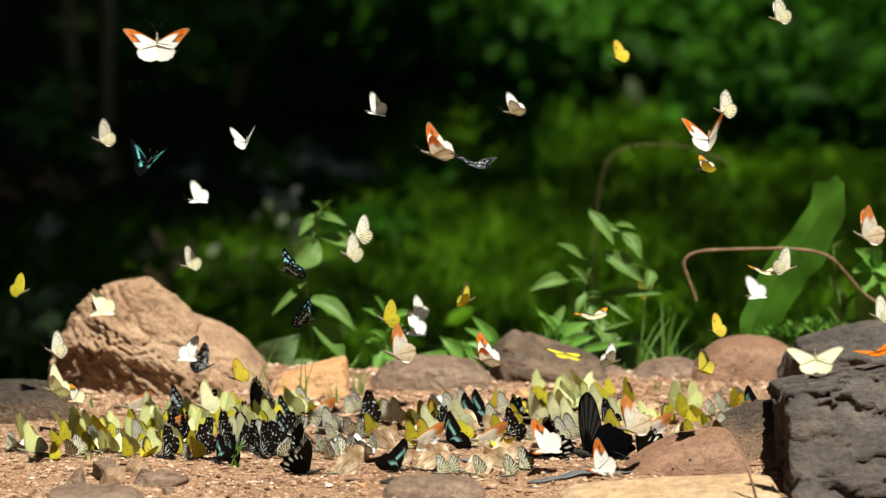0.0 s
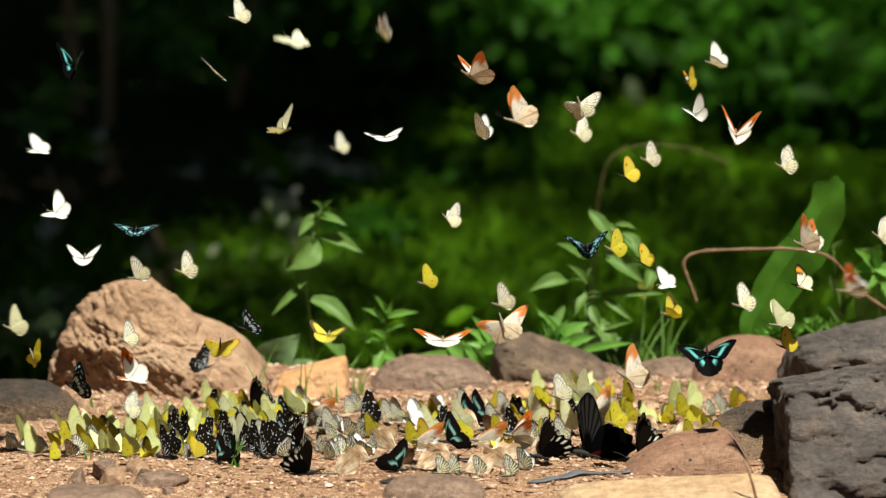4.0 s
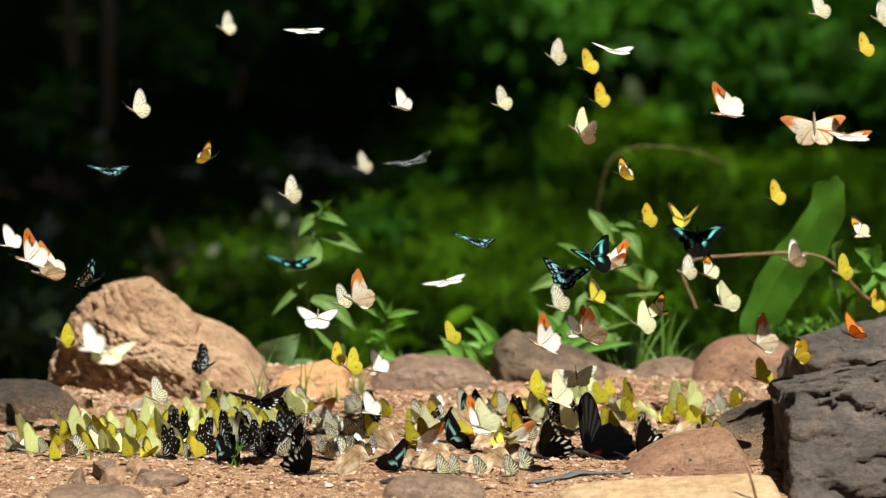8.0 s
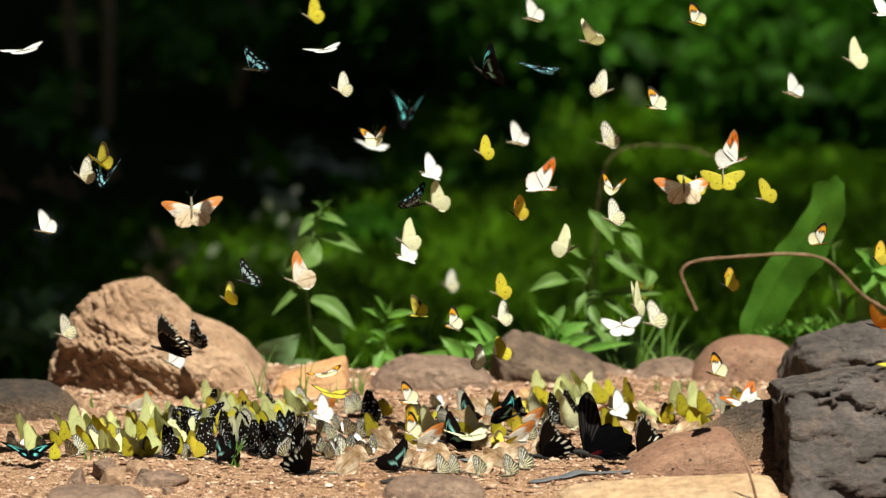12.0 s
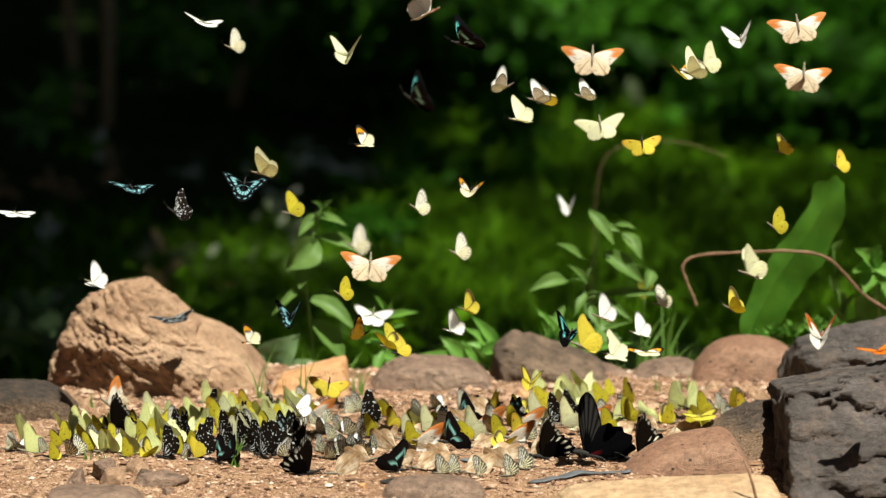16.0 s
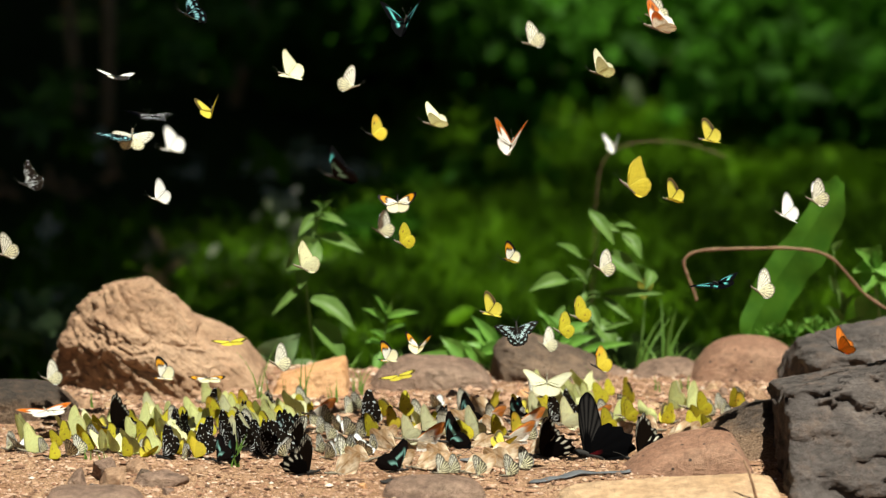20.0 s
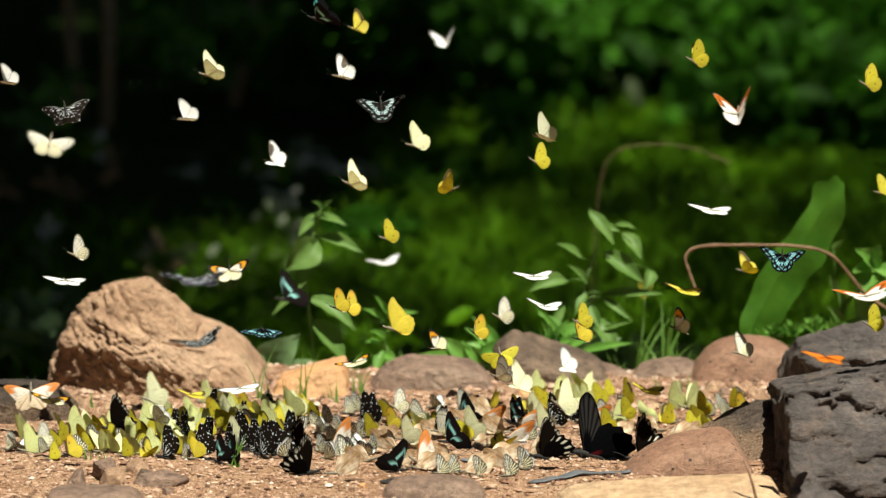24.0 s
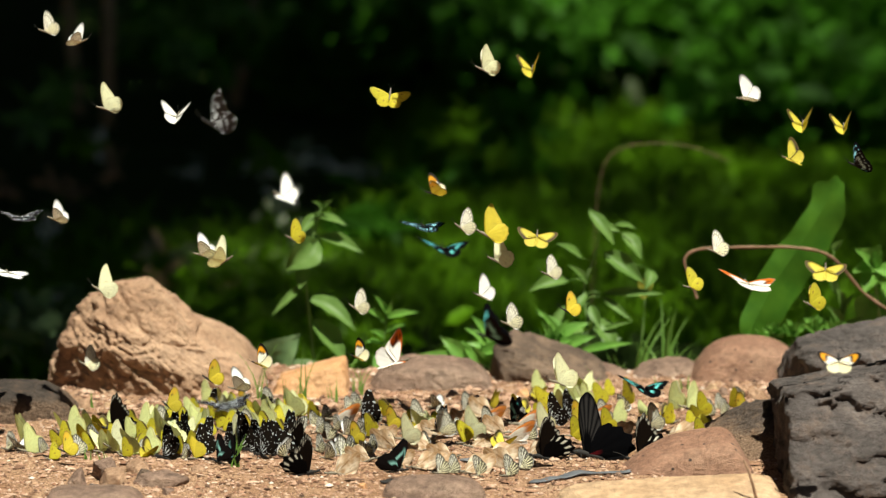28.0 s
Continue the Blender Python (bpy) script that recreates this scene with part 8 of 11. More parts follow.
    glide('white', [(0, -0.470, -0.17, 0.156, 'l'), (1, -0.454, -0.17, 0.216, 'L'), (2, -0.439, -0.17, 0.260, 'l'), (3, -0.429, -0.17, 0.268, 'L'), (3.5, -0.437, -0.17, 0.272, 'v'), (5.5, -0.424, -0.17, 0.246, 'u'), (6, -0.434, -0.17, 0.245, 'l'), (7, -0.472, -0.17, 0.261, 'l'), (8, -0.528, -0.17, 0.281, 'u'), (9, -0.529, -0.17, 0.303, 'l'), (10, -0.481, -0.17, 0.241, 'u'), (11, -0.478, -0.17, 0.293, 'R'), (12, -0.485, -0.17, 0.299, 'u'), (12.5, -0.493, -0.17, 0.332, 'R'), (13.4, -0.631, -0.17, 0.360, 'L'), (13.98, -0.850, -0.17, 0.900, 'L'), (14.47, -0.039, -0.61, 0.900, 'L'), (15.05, -0.039, -0.61, 0.696, 'L'), (16, -0.092, -0.61, 0.346, 'l'), (17, -0.153, -0.61, 0.358, 'l'), (18, -0.209, -0.61, 0.358, 'u'), (19, -0.254, -0.61, 0.409, 'l'), (20, -0.297, -0.61, 0.448, 'u'), (21, -0.341, -0.61, 0.455, 'u'), (23.5, -0.413, -0.61, 0.452, 'f'), (24, -0.426, -0.61, 0.451, 's'), (25, -0.438, -0.61, 0.433, 'f'), (26, -0.329, -0.61, 0.355, 'u'), (27, -0.262, -0.61, 0.387, 'l'), (28, -0.173, -0.61, 0.397, 'u')])
    glide('white', [(0, -0.039, 0.06, 0.138, 'u'), (0.9, -0.040, 0.08, 0.012, 'g'), (28, -0.040, 0.08, 0.012, 'g')])
    glide('white', [(0, -0.647, -0.08, 0.217, 'L'), (0.1, -0.647, -0.08, 0.217, 'L'), (1, -0.522, -0.08, 0.188, 'f'), (2, -0.536, -0.08, 0.142, 'L'), (3.5, -0.546, -0.08, 0.181, 'l'), (4.4, -0.647, -0.08, 0.210, 'L'), (28, -0.647, -0.08, 0.210, 'L')])
    glide('white', [(0, -0.389, -0.05, 0.012, 'g'), (1, -0.356, -0.05, 0.166, 'l'), (2, -0.368, -0.05, 0.195, 'l'), (3, -0.387, -0.05, 0.234, 'v'), (3.5, -0.385, -0.05, 0.234, 'l'), (5.5, -0.362, -0.05, 0.195, 'u'), (6, -0.385, -0.05, 0.173, 'l'), (7, -0.367, -0.05, 0.061, 'u'), (8, -0.360, -0.05, 0.077, 'l'), (9, -0.347, -0.05, 0.091, 'l'), (10, -0.351, -0.05, 0.105, 'u'), (11, -0.341, -0.05, 0.121, 'u'), (12, -0.340, -0.05, 0.116, 'u'), (12.5, -0.328, -0.05, 0.134, 'l'), (14.5, -0.395, -0.05, 0.161, 'u'), (15, -0.398, -0.05, 0.188, 'l'), (16, -0.436, -0.05, 0.218, 'u'), (17, -0.469, -0.05, 0.250, 'l'), (18, -0.504, -0.05, 0.261, 'l'), (19, -0.534, -0.05, 0.265, 'l'), (20, -0.545, -0.05, 0.259, 'l'), (21, -0.548, -0.05, 0.252, 'u'), (21.5, -0.548, -0.05, 0.266, 'l'), (23.5, -0.471, -0.05, 0.238, 'u'), (24, -0.471, -0.05, 0.216, 'f'), (25, -0.650, -0.05, 0.245, 'L'), (27.1, -0.657, -0.01, 0.249, 'L'), (28, -0.547, -0.01, 0.220, 'f')])
    glide('white', [(0, -0.400, -0.05, 0.669, 'L'), (1.1, -0.400, -0.05, 0.669, 'L'), (1.42, -0.400, -0.05, 0.900, 'L'), (1.69, -0.414, -0.05, 0.900, 'L'), (2, -0.414, -0.05, 0.563, 'u'), (2.35, -0.414, -0.05, 0.900, 'L'), (2.65, -0.338, -0.05, 0.900, 'L'), (3, -0.338, -0.05, 0.563, 'u'), (3.5, -0.299, -0.05, 0.556, 'l'), (5.5, -0.111, -0.05, 0.517, 'l'), (6, -0.055, -0.05, 0.500, 'l'), (7, 0.046, -0.05, 0.477, 'f'), (8, 0.140, -0.05, 0.503, 'l'), (9, 0.233, -0.05, 0.552, 'l'), (10, 0.317, -0.05, 0.490, 'l'), (11, 0.375, -0.05, 0.474, 'u'), (12, 0.431, -0.05, 0.454, 'u'), (12.5, 0.449, -0.05, 0.453, 'l'), (14.5, 0.534, -0.05, 0.394, 'f'), (15.4, 0.647, -0.05, 0.423, 'L'), (16.34, 0.850, -0.05, 0.900, 'L'), (17.16, -0.084, -0.17, 0.900, 'L'), (18.1, -0.084, -0.17, 0.675, 'L'), (19, -0.122, -0.17, 0.568, 'u'), (19.9, -0.146, -0.17, 0.675, 'L'), (28, -0.146, -0.17, 0.675, 'L')])
    glide('white', [(0, -0.631, -0.17, 0.381, 'L'), (1.05, -0.631, -0.17, 0.381, 'L'), (2, -0.286, -0.17, 0.353, 's'), (3, -0.311, -0.17, 0.249, 'u'), (3.5, -0.308, -0.17, 0.254, 'l'), (5.5, -0.332, -0.17, 0.252, 'l'), (6, -0.302, -0.17, 0.268, 'v'), (7, -0.259, -0.17, 0.301, 'l'), (8, -0.185, -0.17, 0.346, 'l'), (9, -0.105, -0.17, 0.349, 'R'), (10, -0.051, -0.17, 0.394, 's'), (11, 0.016, -0.17, 0.381, 'l'), (12, 0.087, -0.17, 0.406, 'u'), (12.5, 0.105, -0.17, 0.445, 'L'), (14.5, 0.123, -0.17, 0.444, 'R'), (15, 0.115, -0.17, 0.457, 'r'), (16, 0.113, -0.17, 0.462, 'L'), (17, 0.110, -0.17, 0.457, 'l'), (18, 0.106, -0.17, 0.433, 'u'), (19, 0.111, -0.17, 0.485, 'l'), (20, 0.106, -0.17, 0.532, 'l'), (20.9, 0.146, -0.17, 0.675, 'L'), (22.55, 0.071, -0.00, 0.667, 'L'), (23.5, 0.091, -0.00, 0.164, 'u'), (24, 0.076, -0.00, 0.171, 'l'), (25, 0.047, -0.00, 0.156, 'f'), (26, 0.039, -0.00, 0.173, 'l'), (27, 0.056, -0.00, 0.173, 'l'), (28, 0.086, -0.00, 0.163, 'l')])
    glide('white', [(0, -0.633, -0.17, 0.285, 'L'), (1.1, -0.633, -0.17, 0.285, 'L'), (2, -0.529, -0.17, 0.258, 'u'), (3, -0.533, -0.17, 0.334, 'l'), (3.5, -0.480, -0.17, 0.323, 'u'), (5.5, -0.461, -0.17, 0.321, 'v'), (7, -0.388, -0.17, 0.425, 'f'), (8, -0.367, -0.17, 0.450, 'l'), (9, -0.385, -0.17, 0.474, 'f'), (10, -0.409, -0.17, 0.485, 'l'), (11, -0.452, -0.17, 0.515, 'f'), (12, -0.506, -0.17, 0.513, 'f'), (12.9, -0.628, -0.17, 0.541, 'L'), (18.1, -0.651, -0.03, 0.403, 'L'), (19, -0.517, -0.03, 0.374, 'u'), (20, -0.387, -0.03, 0.394, 's'), (21, -0.279, -0.03, 0.451, 'L'), (21.5, -0.221, -0.03, 0.470, 'l'), (23.5, -0.168, -0.03, 0.454, 'l'), (24, -0.127, -0.03, 0.474, 'u'), (25, -0.081, -0.03, 0.520, 'l'), (26, -0.017, -0.03, 0.551, 'l'), (27, 0.041, -0.03, 0.556, 'u'), (27.9, 0.003, -0.03, 0.668, 'L'), (28, 0.003, -0.03, 0.668, 'L')])
    glide('white', [(0, 0.348, -0.01, 0.012, 'g'), (1, 0.348, -0.01, 0.012, 'g'), (2, 0.325, -0.20, 0.144, 's'), (3, 0.341, -0.20, 0.172, 'u'), (3.5, 0.353, -0.20, 0.195, 'l'), (5.5, 0.409, -0.20, 0.281, 'l'), (6, 0.439, -0.20, 0.287, 'f'), (7, 0.484, -0.20, 0.335, 'l'), (9, 0.323, -0.20, 0.195, 'u'), (11, 0.277, -0.20, 0.187, 'u'), (12, 0.253, -0.20, 0.196, 'l'), (14.5, 0.207, -0.20, 0.182, 'R'), (15, 0.210, -0.20, 0.199, 'l'), (16, 0.192, -0.20, 0.198, 'u'), (17, 0.281, -0.20, 0.128, 's'), (18, 0.304, -0.20, 0.180, 'v'), (19, 0.352, -0.20, 0.213, 'S'), (20, 0.385, -0.20, 0.235, 'l'), (21.5, 0.380, -0.20, 0.280, 'l'), (23.5, 0.342, -0.20, 0.319, 'l'), (24, 0.322, -0.20, 0.324, 'f'), (25, 0.336, -0.20, 0.367, 'l'), (26, 0.337, -0.20, 0.393, 'L'), (27, 0.346, -0.20, 0.421, 'L'), (28, 0.362, -0.20, 0.463, 'u')])
    glide('white', [(0, 0.653, -0.05, 0.135, 'L'), (1.05, 0.653, -0.05, 0.135, 'L'), (2, 0.412, -0.42, 0.171, 'l'), (3, 0.474, -0.05, 0.166, 'u'), (3.5, 0.481, -0.05, 0.185, 'l'), (4.4, 0.652, -0.05, 0.214, 'L'), (28, 0.652, -0.05, 0.214, 'L')])
    glide('white', [(0, 0.098, -0.01, 0.667, 'L'), (2.05, 0.098, -0.01, 0.667, 'L'), (3, 0.110, -0.01, 0.371, 'l'), (5.5, 0.311, -0.01, 0.523, 'l'), (6, 0.345, -0.01, 0.554, 'l'), (7, 0.423, -0.01, 0.559, 'l'), (8, 0.466, -0.01, 0.555, 'l'), (9, 0.525, -0.01, 0.560, 'l'), (9.31, 0.525, -0.01, 0.900, 'L'), (9.59, 0.850, -0.01, 0.900, 'L'), (9.9, 0.649, -0.01, 0.588, 'L'), (16.05, 0.639, -0.12, 0.314, 'L'), (17, 0.277, -0.12, 0.286, 'u'), (18, 0.279, -0.12, 0.270, 'L'), (19, 0.390, -0.12, 0.300, 'l'), (20, 0.457, -0.12, 0.335, 'l'), (21, 0.540, -0.12, 0.318, 'l'), (21.31, 0.540, -0.12, 0.900, 'L'), (21.59, 0.850, -0.12, 0.900, 'L'), (21.9, 0.638, -0.12, 0.346, 'L'), (28, 0.638, -0.12, 0.346, 'L')])
    glide('white', [(0, -0.166, 0.89, 0.625, 'L'), (2.05, -0.166, 0.89, 0.625, 'L'), (3, -0.188, 0.89, 0.261, 'f'), (3.5, -0.167, 0.89, 0.281, 'l'), (5.5, -0.142, 0.89, 0.288, 'l'), (6, -0.135, 0.89, 0.276, 'L'), (7, -0.128, 0.89, 0.240, 'u'), (8, -0.122, 0.89, 0.255, 'l'), (9, -0.142, 0.89, 0.270, 'u'), (10, -0.089, 0.89, 0.163, 'l'), (11, -0.046, 0.89, 0.154, 'l'), (12, 0.011, 0.89, 0.076, 'l'), (12.5, -0.037, 0.89, 0.150, 'u'), (14.5, 0.065, 0.89, 0.173, 'l'), (15, 0.122, 0.89, 0.154, 'u'), (16, 0.188, 0.89, 0.191, 'v'), (17, 0.253, 0.89, 0.195, 'f'), (18, 0.298, 0.89, 0.193, 's'), (19, 0.267, 0.89, 0.240, 'f'), (20, 0.255, 0.89, 0.285, 'v'), (21, 0.192, 0.89, 0.248, 's'), (21.5, 0.132, 0.89, 0.276, 'l'), (23.5, -0.050, 0.89, 0.448, 'l'), (24, 0.001, 0.89, 0.444, 'v'), (25, 0.087, 0.89, 0.433, 'u'), (26, 0.143, 0.89, 0.484, 'l'), (27, 0.143, 0.89, 0.486, 'u'), (27.9, 0.142, 0.89, 0.625, 'L'), (28, 0.142, 0.89, 0.625, 'L')])
    glide('white', [(0, 0.010, -0.03, 0.668, 'L'), (2.05, 0.010, -0.03, 0.668, 'L'), (3, -0.011, -0.03, 0.256, 'u'), (3.5, -0.001, -0.03, 0.287, 'l'), (5.5, 0.047, -0.03, 0.306, 's'), (6, 0.061, -0.03, 0.342, 'l'), (7, 0.068, -0.03, 0.386, 'l'), (8, 0.072, -0.03, 0.443, 'l'), (9, 0.050, -0.03, 0.478, 'l'), (10, 0.050, -0.03, 0.539, 'l'), (12, -0.149, -0.03, 0.502, 'f'), (12.5, -0.151, -0.03, 0.541, 'l'), (13.4, -0.166, -0.03, 0.668, 'L'), (15.05, 0.003, -0.13, 0.673, 'L'), (16, -0.027, -0.13, 0.326, 'l'), (17, 0.010, -0.13, 0.340, 'l'), (18, 0.021, -0.13, 0.402, 'u'), (18.95, 0.003, -0.13, 0.673, 'L'), (28, 0.003, -0.13, 0.673, 'L')])
    glide('white', [(0, 0.033, -0.19, 0.676, 'L'), (2.05, 0.033, -0.19, 0.676, 'L'), (3, 0.087, -0.19, 0.228, 'l'), (3.5, 0.071, -0.19, 0.244, 'l'), (5.5, 0.073, -0.19, 0.067, 'u'), (6, 0.100, -0.19, 0.173, 'l'), (7, 0.069, -0.19, 0.223, 's'), (8, 0.003, -0.19, 0.236, 'f'), (9, -0.016, -0.19, 0.234, 'f'), (10, -0.010, -0.19, 0.156, 'l'), (11, 0.006, -0.19, 0.107, 'l'), (11.9, -0.006, 0.01, 0.012, 'g'), (28, -0.006, 0.01, 0.012, 'g')])
    glide('white', [(0, 0.153, -0.02, 0.012, 'g'), (2.5, 0.153, -0.02, 0.012, 'g'), (3.5, 0.148, -0.20, 0.089, 'l'), (5.5, 0.127, -0.03, 0.118, 'l'), (6, 0.145, -0.03, 0.141, 'l'), (7, 0.139, -0.03, 0.177, 'l'), (8, 0.142, -0.03, 0.190, 'l'), (9, 0.165, -0.03, 0.215, 'l'), (10, 0.174, -0.03, 0.263, 'l'), (11, 0.193, -0.03, 0.327, 'l'), (12, 0.203, -0.03, 0.395, 'l'), (12.5, 0.180, -0.03, 0.441, 'L'), (14.5, 0.215, -0.03, 0.510, 'l'), (15, 0.237, -0.03, 0.550, 'l'), (15.9, 0.208, -0.03, 0.668, 'L'), (16.3, 0.208, -0.03, 0.900, 'L'), (16.65, 0.850, -0.11, 0.900, 'L'), (17.05, 0.641, -0.11, 0.314, 'L'), (18, 0.349, -0.11, 0.286, 'l'), (19, 0.356, -0.11, 0.324, 'l'), (20, 0.420, -0.11, 0.310, 'u'), (21, 0.471, -0.11, 0.323, 'l'), (21.5, 0.513, -0.11, 0.344, 'u'), (22.4, 0.640, -0.11, 0.372, 'L'), (24.05, 0.645, -0.09, 0.235, 'L'), (25, 0.182, -0.09, 0.206, 'l'), (26, 0.295, -0.09, 0.146, 'l'), (26.9, 0.264, 0.05, 0.012, 'g'), (28, 0.264, 0.05, 0.012, 'g')])
    glide('white', [(0, 0.001, 0.14, 0.012, 'g'), (2.5, 0.001, 0.14, 0.012, 'g'), (3.5, -0.032, 0.02, 0.040, 'u'), (5.5, -0.056, -0.03, 0.018, 'u'), (6, -0.068, 0.02, 0.027, 'l'), (7, -0.068, 0.02, 0.063, 'l'), (8, -0.086, 0.02, 0.094, 'u'), (9, -0.078, 0.02, 0.144, 'L'), (10, -0.110, 0.02, 0.270, 'u'), (11, -0.078, 0.02, 0.265, 'l'), (12, -0.049, 0.02, 0.240, 'u'), (12.5, -0.010, 0.02, 0.227, 'f'), (14.5, 0.051, 0.02, 0.199, 'l'), (15, 0.035, 0.02, 0.193, 's'), (16, 0.011, 0.02, 0.145, 'u'), (17, 0.008, 0.02, 0.173, 'S'), (18, -0.003, 0.02, 0.209, 'R'), (19, -0.031, 0.02, 0.234, 'U'), (20, -0.076, 0.02, 0.278, 'l'), (21, -0.124, 0.02, 0.292, 'l'), (21.5, -0.147, 0.02, 0.304, 'f'), (23.5, -0.199, 0.02, 0.359, 'l'), (24, -0.215, 0.02, 0.362, 'u'), (25, -0.245, 0.02, 0.389, 'u'), (26, -0.277, 0.02, 0.407, 'u'), (27, -0.310, 0.02, 0.416, 'u'), (28, -0.336, 0.02, 0.421, 'v')])
    glide('white', [(0, -0.234, -0.05, 0.012, 'g'), (4.5, -0.234, -0.05, 0.012, 'g'), (5.5, -0.239, 0.01, 0.073, 'l'), (6.4, -0.255, 0.02, 0.012, 'g'), (28, -0.255, 0.02, 0.012, 'g')])
    glide('white', [(0, -0.079, 0.10, 0.012, 'g'), (4.5, -0.079, 0.10, 0.012, 'g'), (5.5, -0.119, -0.03, 0.081, 'l'), (6, -0.133, -0.03, 0.094, 'l'), (7, -0.146, -0.03, 0.128, 'l'), (8, -0.128, -0.03, 0.194, 'l'), (9, -0.105, -0.03, 0.216, 's'), (10, -0.064, -0.03, 0.216, 'S'), (11, -0.006, -0.03, 0.162, 'f'), (12, 0.047, -0.03, 0.117, 'r'), (12.5, 0.042, -0.03, 0.135, 'L'), (14.5, 0.027, -0.03, 0.131, 'u'), (15, 0.035, -0.03, 0.153, 'l'), (15.9, 0.026, 0.15, 0.012, 'g'), (28, 0.026, 0.15, 0.012, 'g')])
    glide('white', [(0, -0.097, -0.02, 0.668, 'L'), (5.05, -0.097, -0.02, 0.668, 'L'), (6, -0.025, -0.02, 0.387, 'l'), (7, -0.042, -0.02, 0.402, 'f'), (8, -0.054, -0.02, 0.434, 'u'), (9, -0.049, -0.02, 0.484, 'l'), (10, -0.059, -0.02, 0.440, 'l'), (11, -0.091, -0.02, 0.447, 'u'), (12, -0.125, -0.02, 0.460, 'l'), (12.5, -0.139, -0.02, 0.453, 'l'), (14.5, -0.203, -0.02, 0.487, 'l'), (15, -0.223, -0.02, 0.480, 'u'), (16, -0.259, -0.02, 0.514, 'l'), (17, -0.330, -0.02, 0.494, 'L'), (18, -0.358, -0.02, 0.479, 'f'), (19, -0.385, -0.02, 0.491, 'f'), (20, -0.407, -0.02, 0.468, 'f'), (21, -0.425, -0.02, 0.433, 'f'), (21.5, -0.421, -0.02, 0.422, 'u'), (23.5, -0.531, -0.02, 0.433, 'u'), (24, -0.545, -0.02, 0.465, 'u'), (25, -0.506, -0.02, 0.431, 'f'), (26, -0.482, -0.02, 0.395, 'f'), (27, -0.468, -0.02, 0.408, 'f'), (28, -0.491, -0.02, 0.535, 'l')])
    glide('white', [(0, -0.561, -0.68, 0.230, 'L'), (5, -0.561, -0.68, 0.230, 'L'), (6, -0.405, -0.68, 0.205, 'l'), (7, -0.436, -0.68, 0.173, 'u'), (8, -0.382, -0.68, 0.241, 'u'), (9, -0.357, -0.68, 0.198, 'u'), (10, -0.375, -0.68, 0.181, 'u'), (11, -0.453, -0.68, 0.162, 'S'), (11.9, -0.562, -0.68, 0.187, 'L'), (28, -0.562, -0.68, 0.187, 'L')])
    glide('white', [(0, -0.067, 0.10, 0.012, 'g'), (5, -0.067, 0.10, 0.012, 'g'), (6, -0.086, -0.07, 0.027, 'u'), (7, -0.091, -0.07, 0.041, 'u'), (8, -0.094, -0.07, 0.057, 'u'), (9, 0.057, -0.07, 0.046, 'u'), (10, 0.069, -0.07, 0.048, 'l'), (11, 0.082, -0.07, 0.100, 'l'), (12, 0.210, -0.20, 0.083, 'u'), (12.9, 0.201, 0.09, 0.012, 'g'), (28, 0.201, 0.09, 0.012, 'g')])
    glide('white', [(0, 0.141, -0.04, 0.012, 'g'), (7, 0.141, -0.04, 0.012, 'g'), (8, 0.171, 0.06, 0.078, 's'), (9, 0.072, 0.06, 0.058, 'l'), (10, 0.037, 0.06, 0.076, 'l'), (11, -0.035, 0.06, 0.088, 'l'), (11.9, -0.002, 0.01, 0.012, 'g'), (28, -0.002, 0.01, 0.012, 'g')])
    glide('white', [(0, 0.184, -0.04, 0.012, 'g'), (7, 0.184, -0.04, 0.012, 'g'), (8, 0.160, -0.13, 0.165, 'u'), (9, 0.186, -0.13, 0.160, 'l'), (10, 0.198, -0.13, 0.184, 'l'), (11, 0.209, -0.13, 0.183, 'u'), (12, 0.219, -0.13, 0.174, 'S'), (12.5, 0.212, -0.13, 0.160, 'u'), (14.5, 0.224, -0.13, 0.135, 'u'), (15, 0.226, -0.13, 0.142, 'u'), (16, 0.240, -0.13, 0.167, 'u'), (17, 0.240, -0.13, 0.186, 'l'), (18, 0.224, -0.13, 0.199, 'u'), (19, 0.213, -0.13, 0.213, 'u'), (20, 0.198, -0.13, 0.251, 'l'), (21, 0.173, -0.13, 0.255, 'l'), (21.5, 0.162, -0.13, 0.251, 'l'), (23.5, 0.120, -0.13, 0.237, 'l'), (24, 0.111, -0.13, 0.233, 'f'), (25, 0.091, -0.13, 0.230, 'f'), (26, 0.080, -0.13, 0.258, 'l'), (27, 0.061, -0.13, 0.289, 'l'), (28, 0.028, -0.13, 0.302, 'l')])
    glide('white', [(0, -0.153, 0.03, 0.012, 'g'), (9, -0.153, 0.03, 0.012, 'g'), (10, -0.127, -0.05, 0.069, 'l'), (11, -0.138, -0.05, 0.051, 'u'), (12, -0.154, -0.05, 0.049, 'u'), (12.5, -0.169, -0.05, 0.036, 'l'), (14.5, -0.184, -0.05, 0.054, 'l'), (15, -0.185, -0.05, 0.054, 'S'), (17, -0.182, -0.05, 0.063, 'l'), (18, -0.173, -0.05, 0.076, 'l'), (19, -0.203, -0.05, 0.097, 'l'), (20, -0.204, -0.05, 0.120, 'l'), (21, -0.226, -0.05, 0.118, 'l'), (21.5, -0.233, -0.05, 0.115, 'l'), (23.5, -0.251, -0.05, 0.092, 'l'), (24, -0.254, -0.05, 0.079, 'f'), (25, -0.263, -0.05, 0.094, 'L'), (26, -0.254, -0.05, 0.095, 'l'), (28, -0.258, -0.05, 0.087, 'L')])
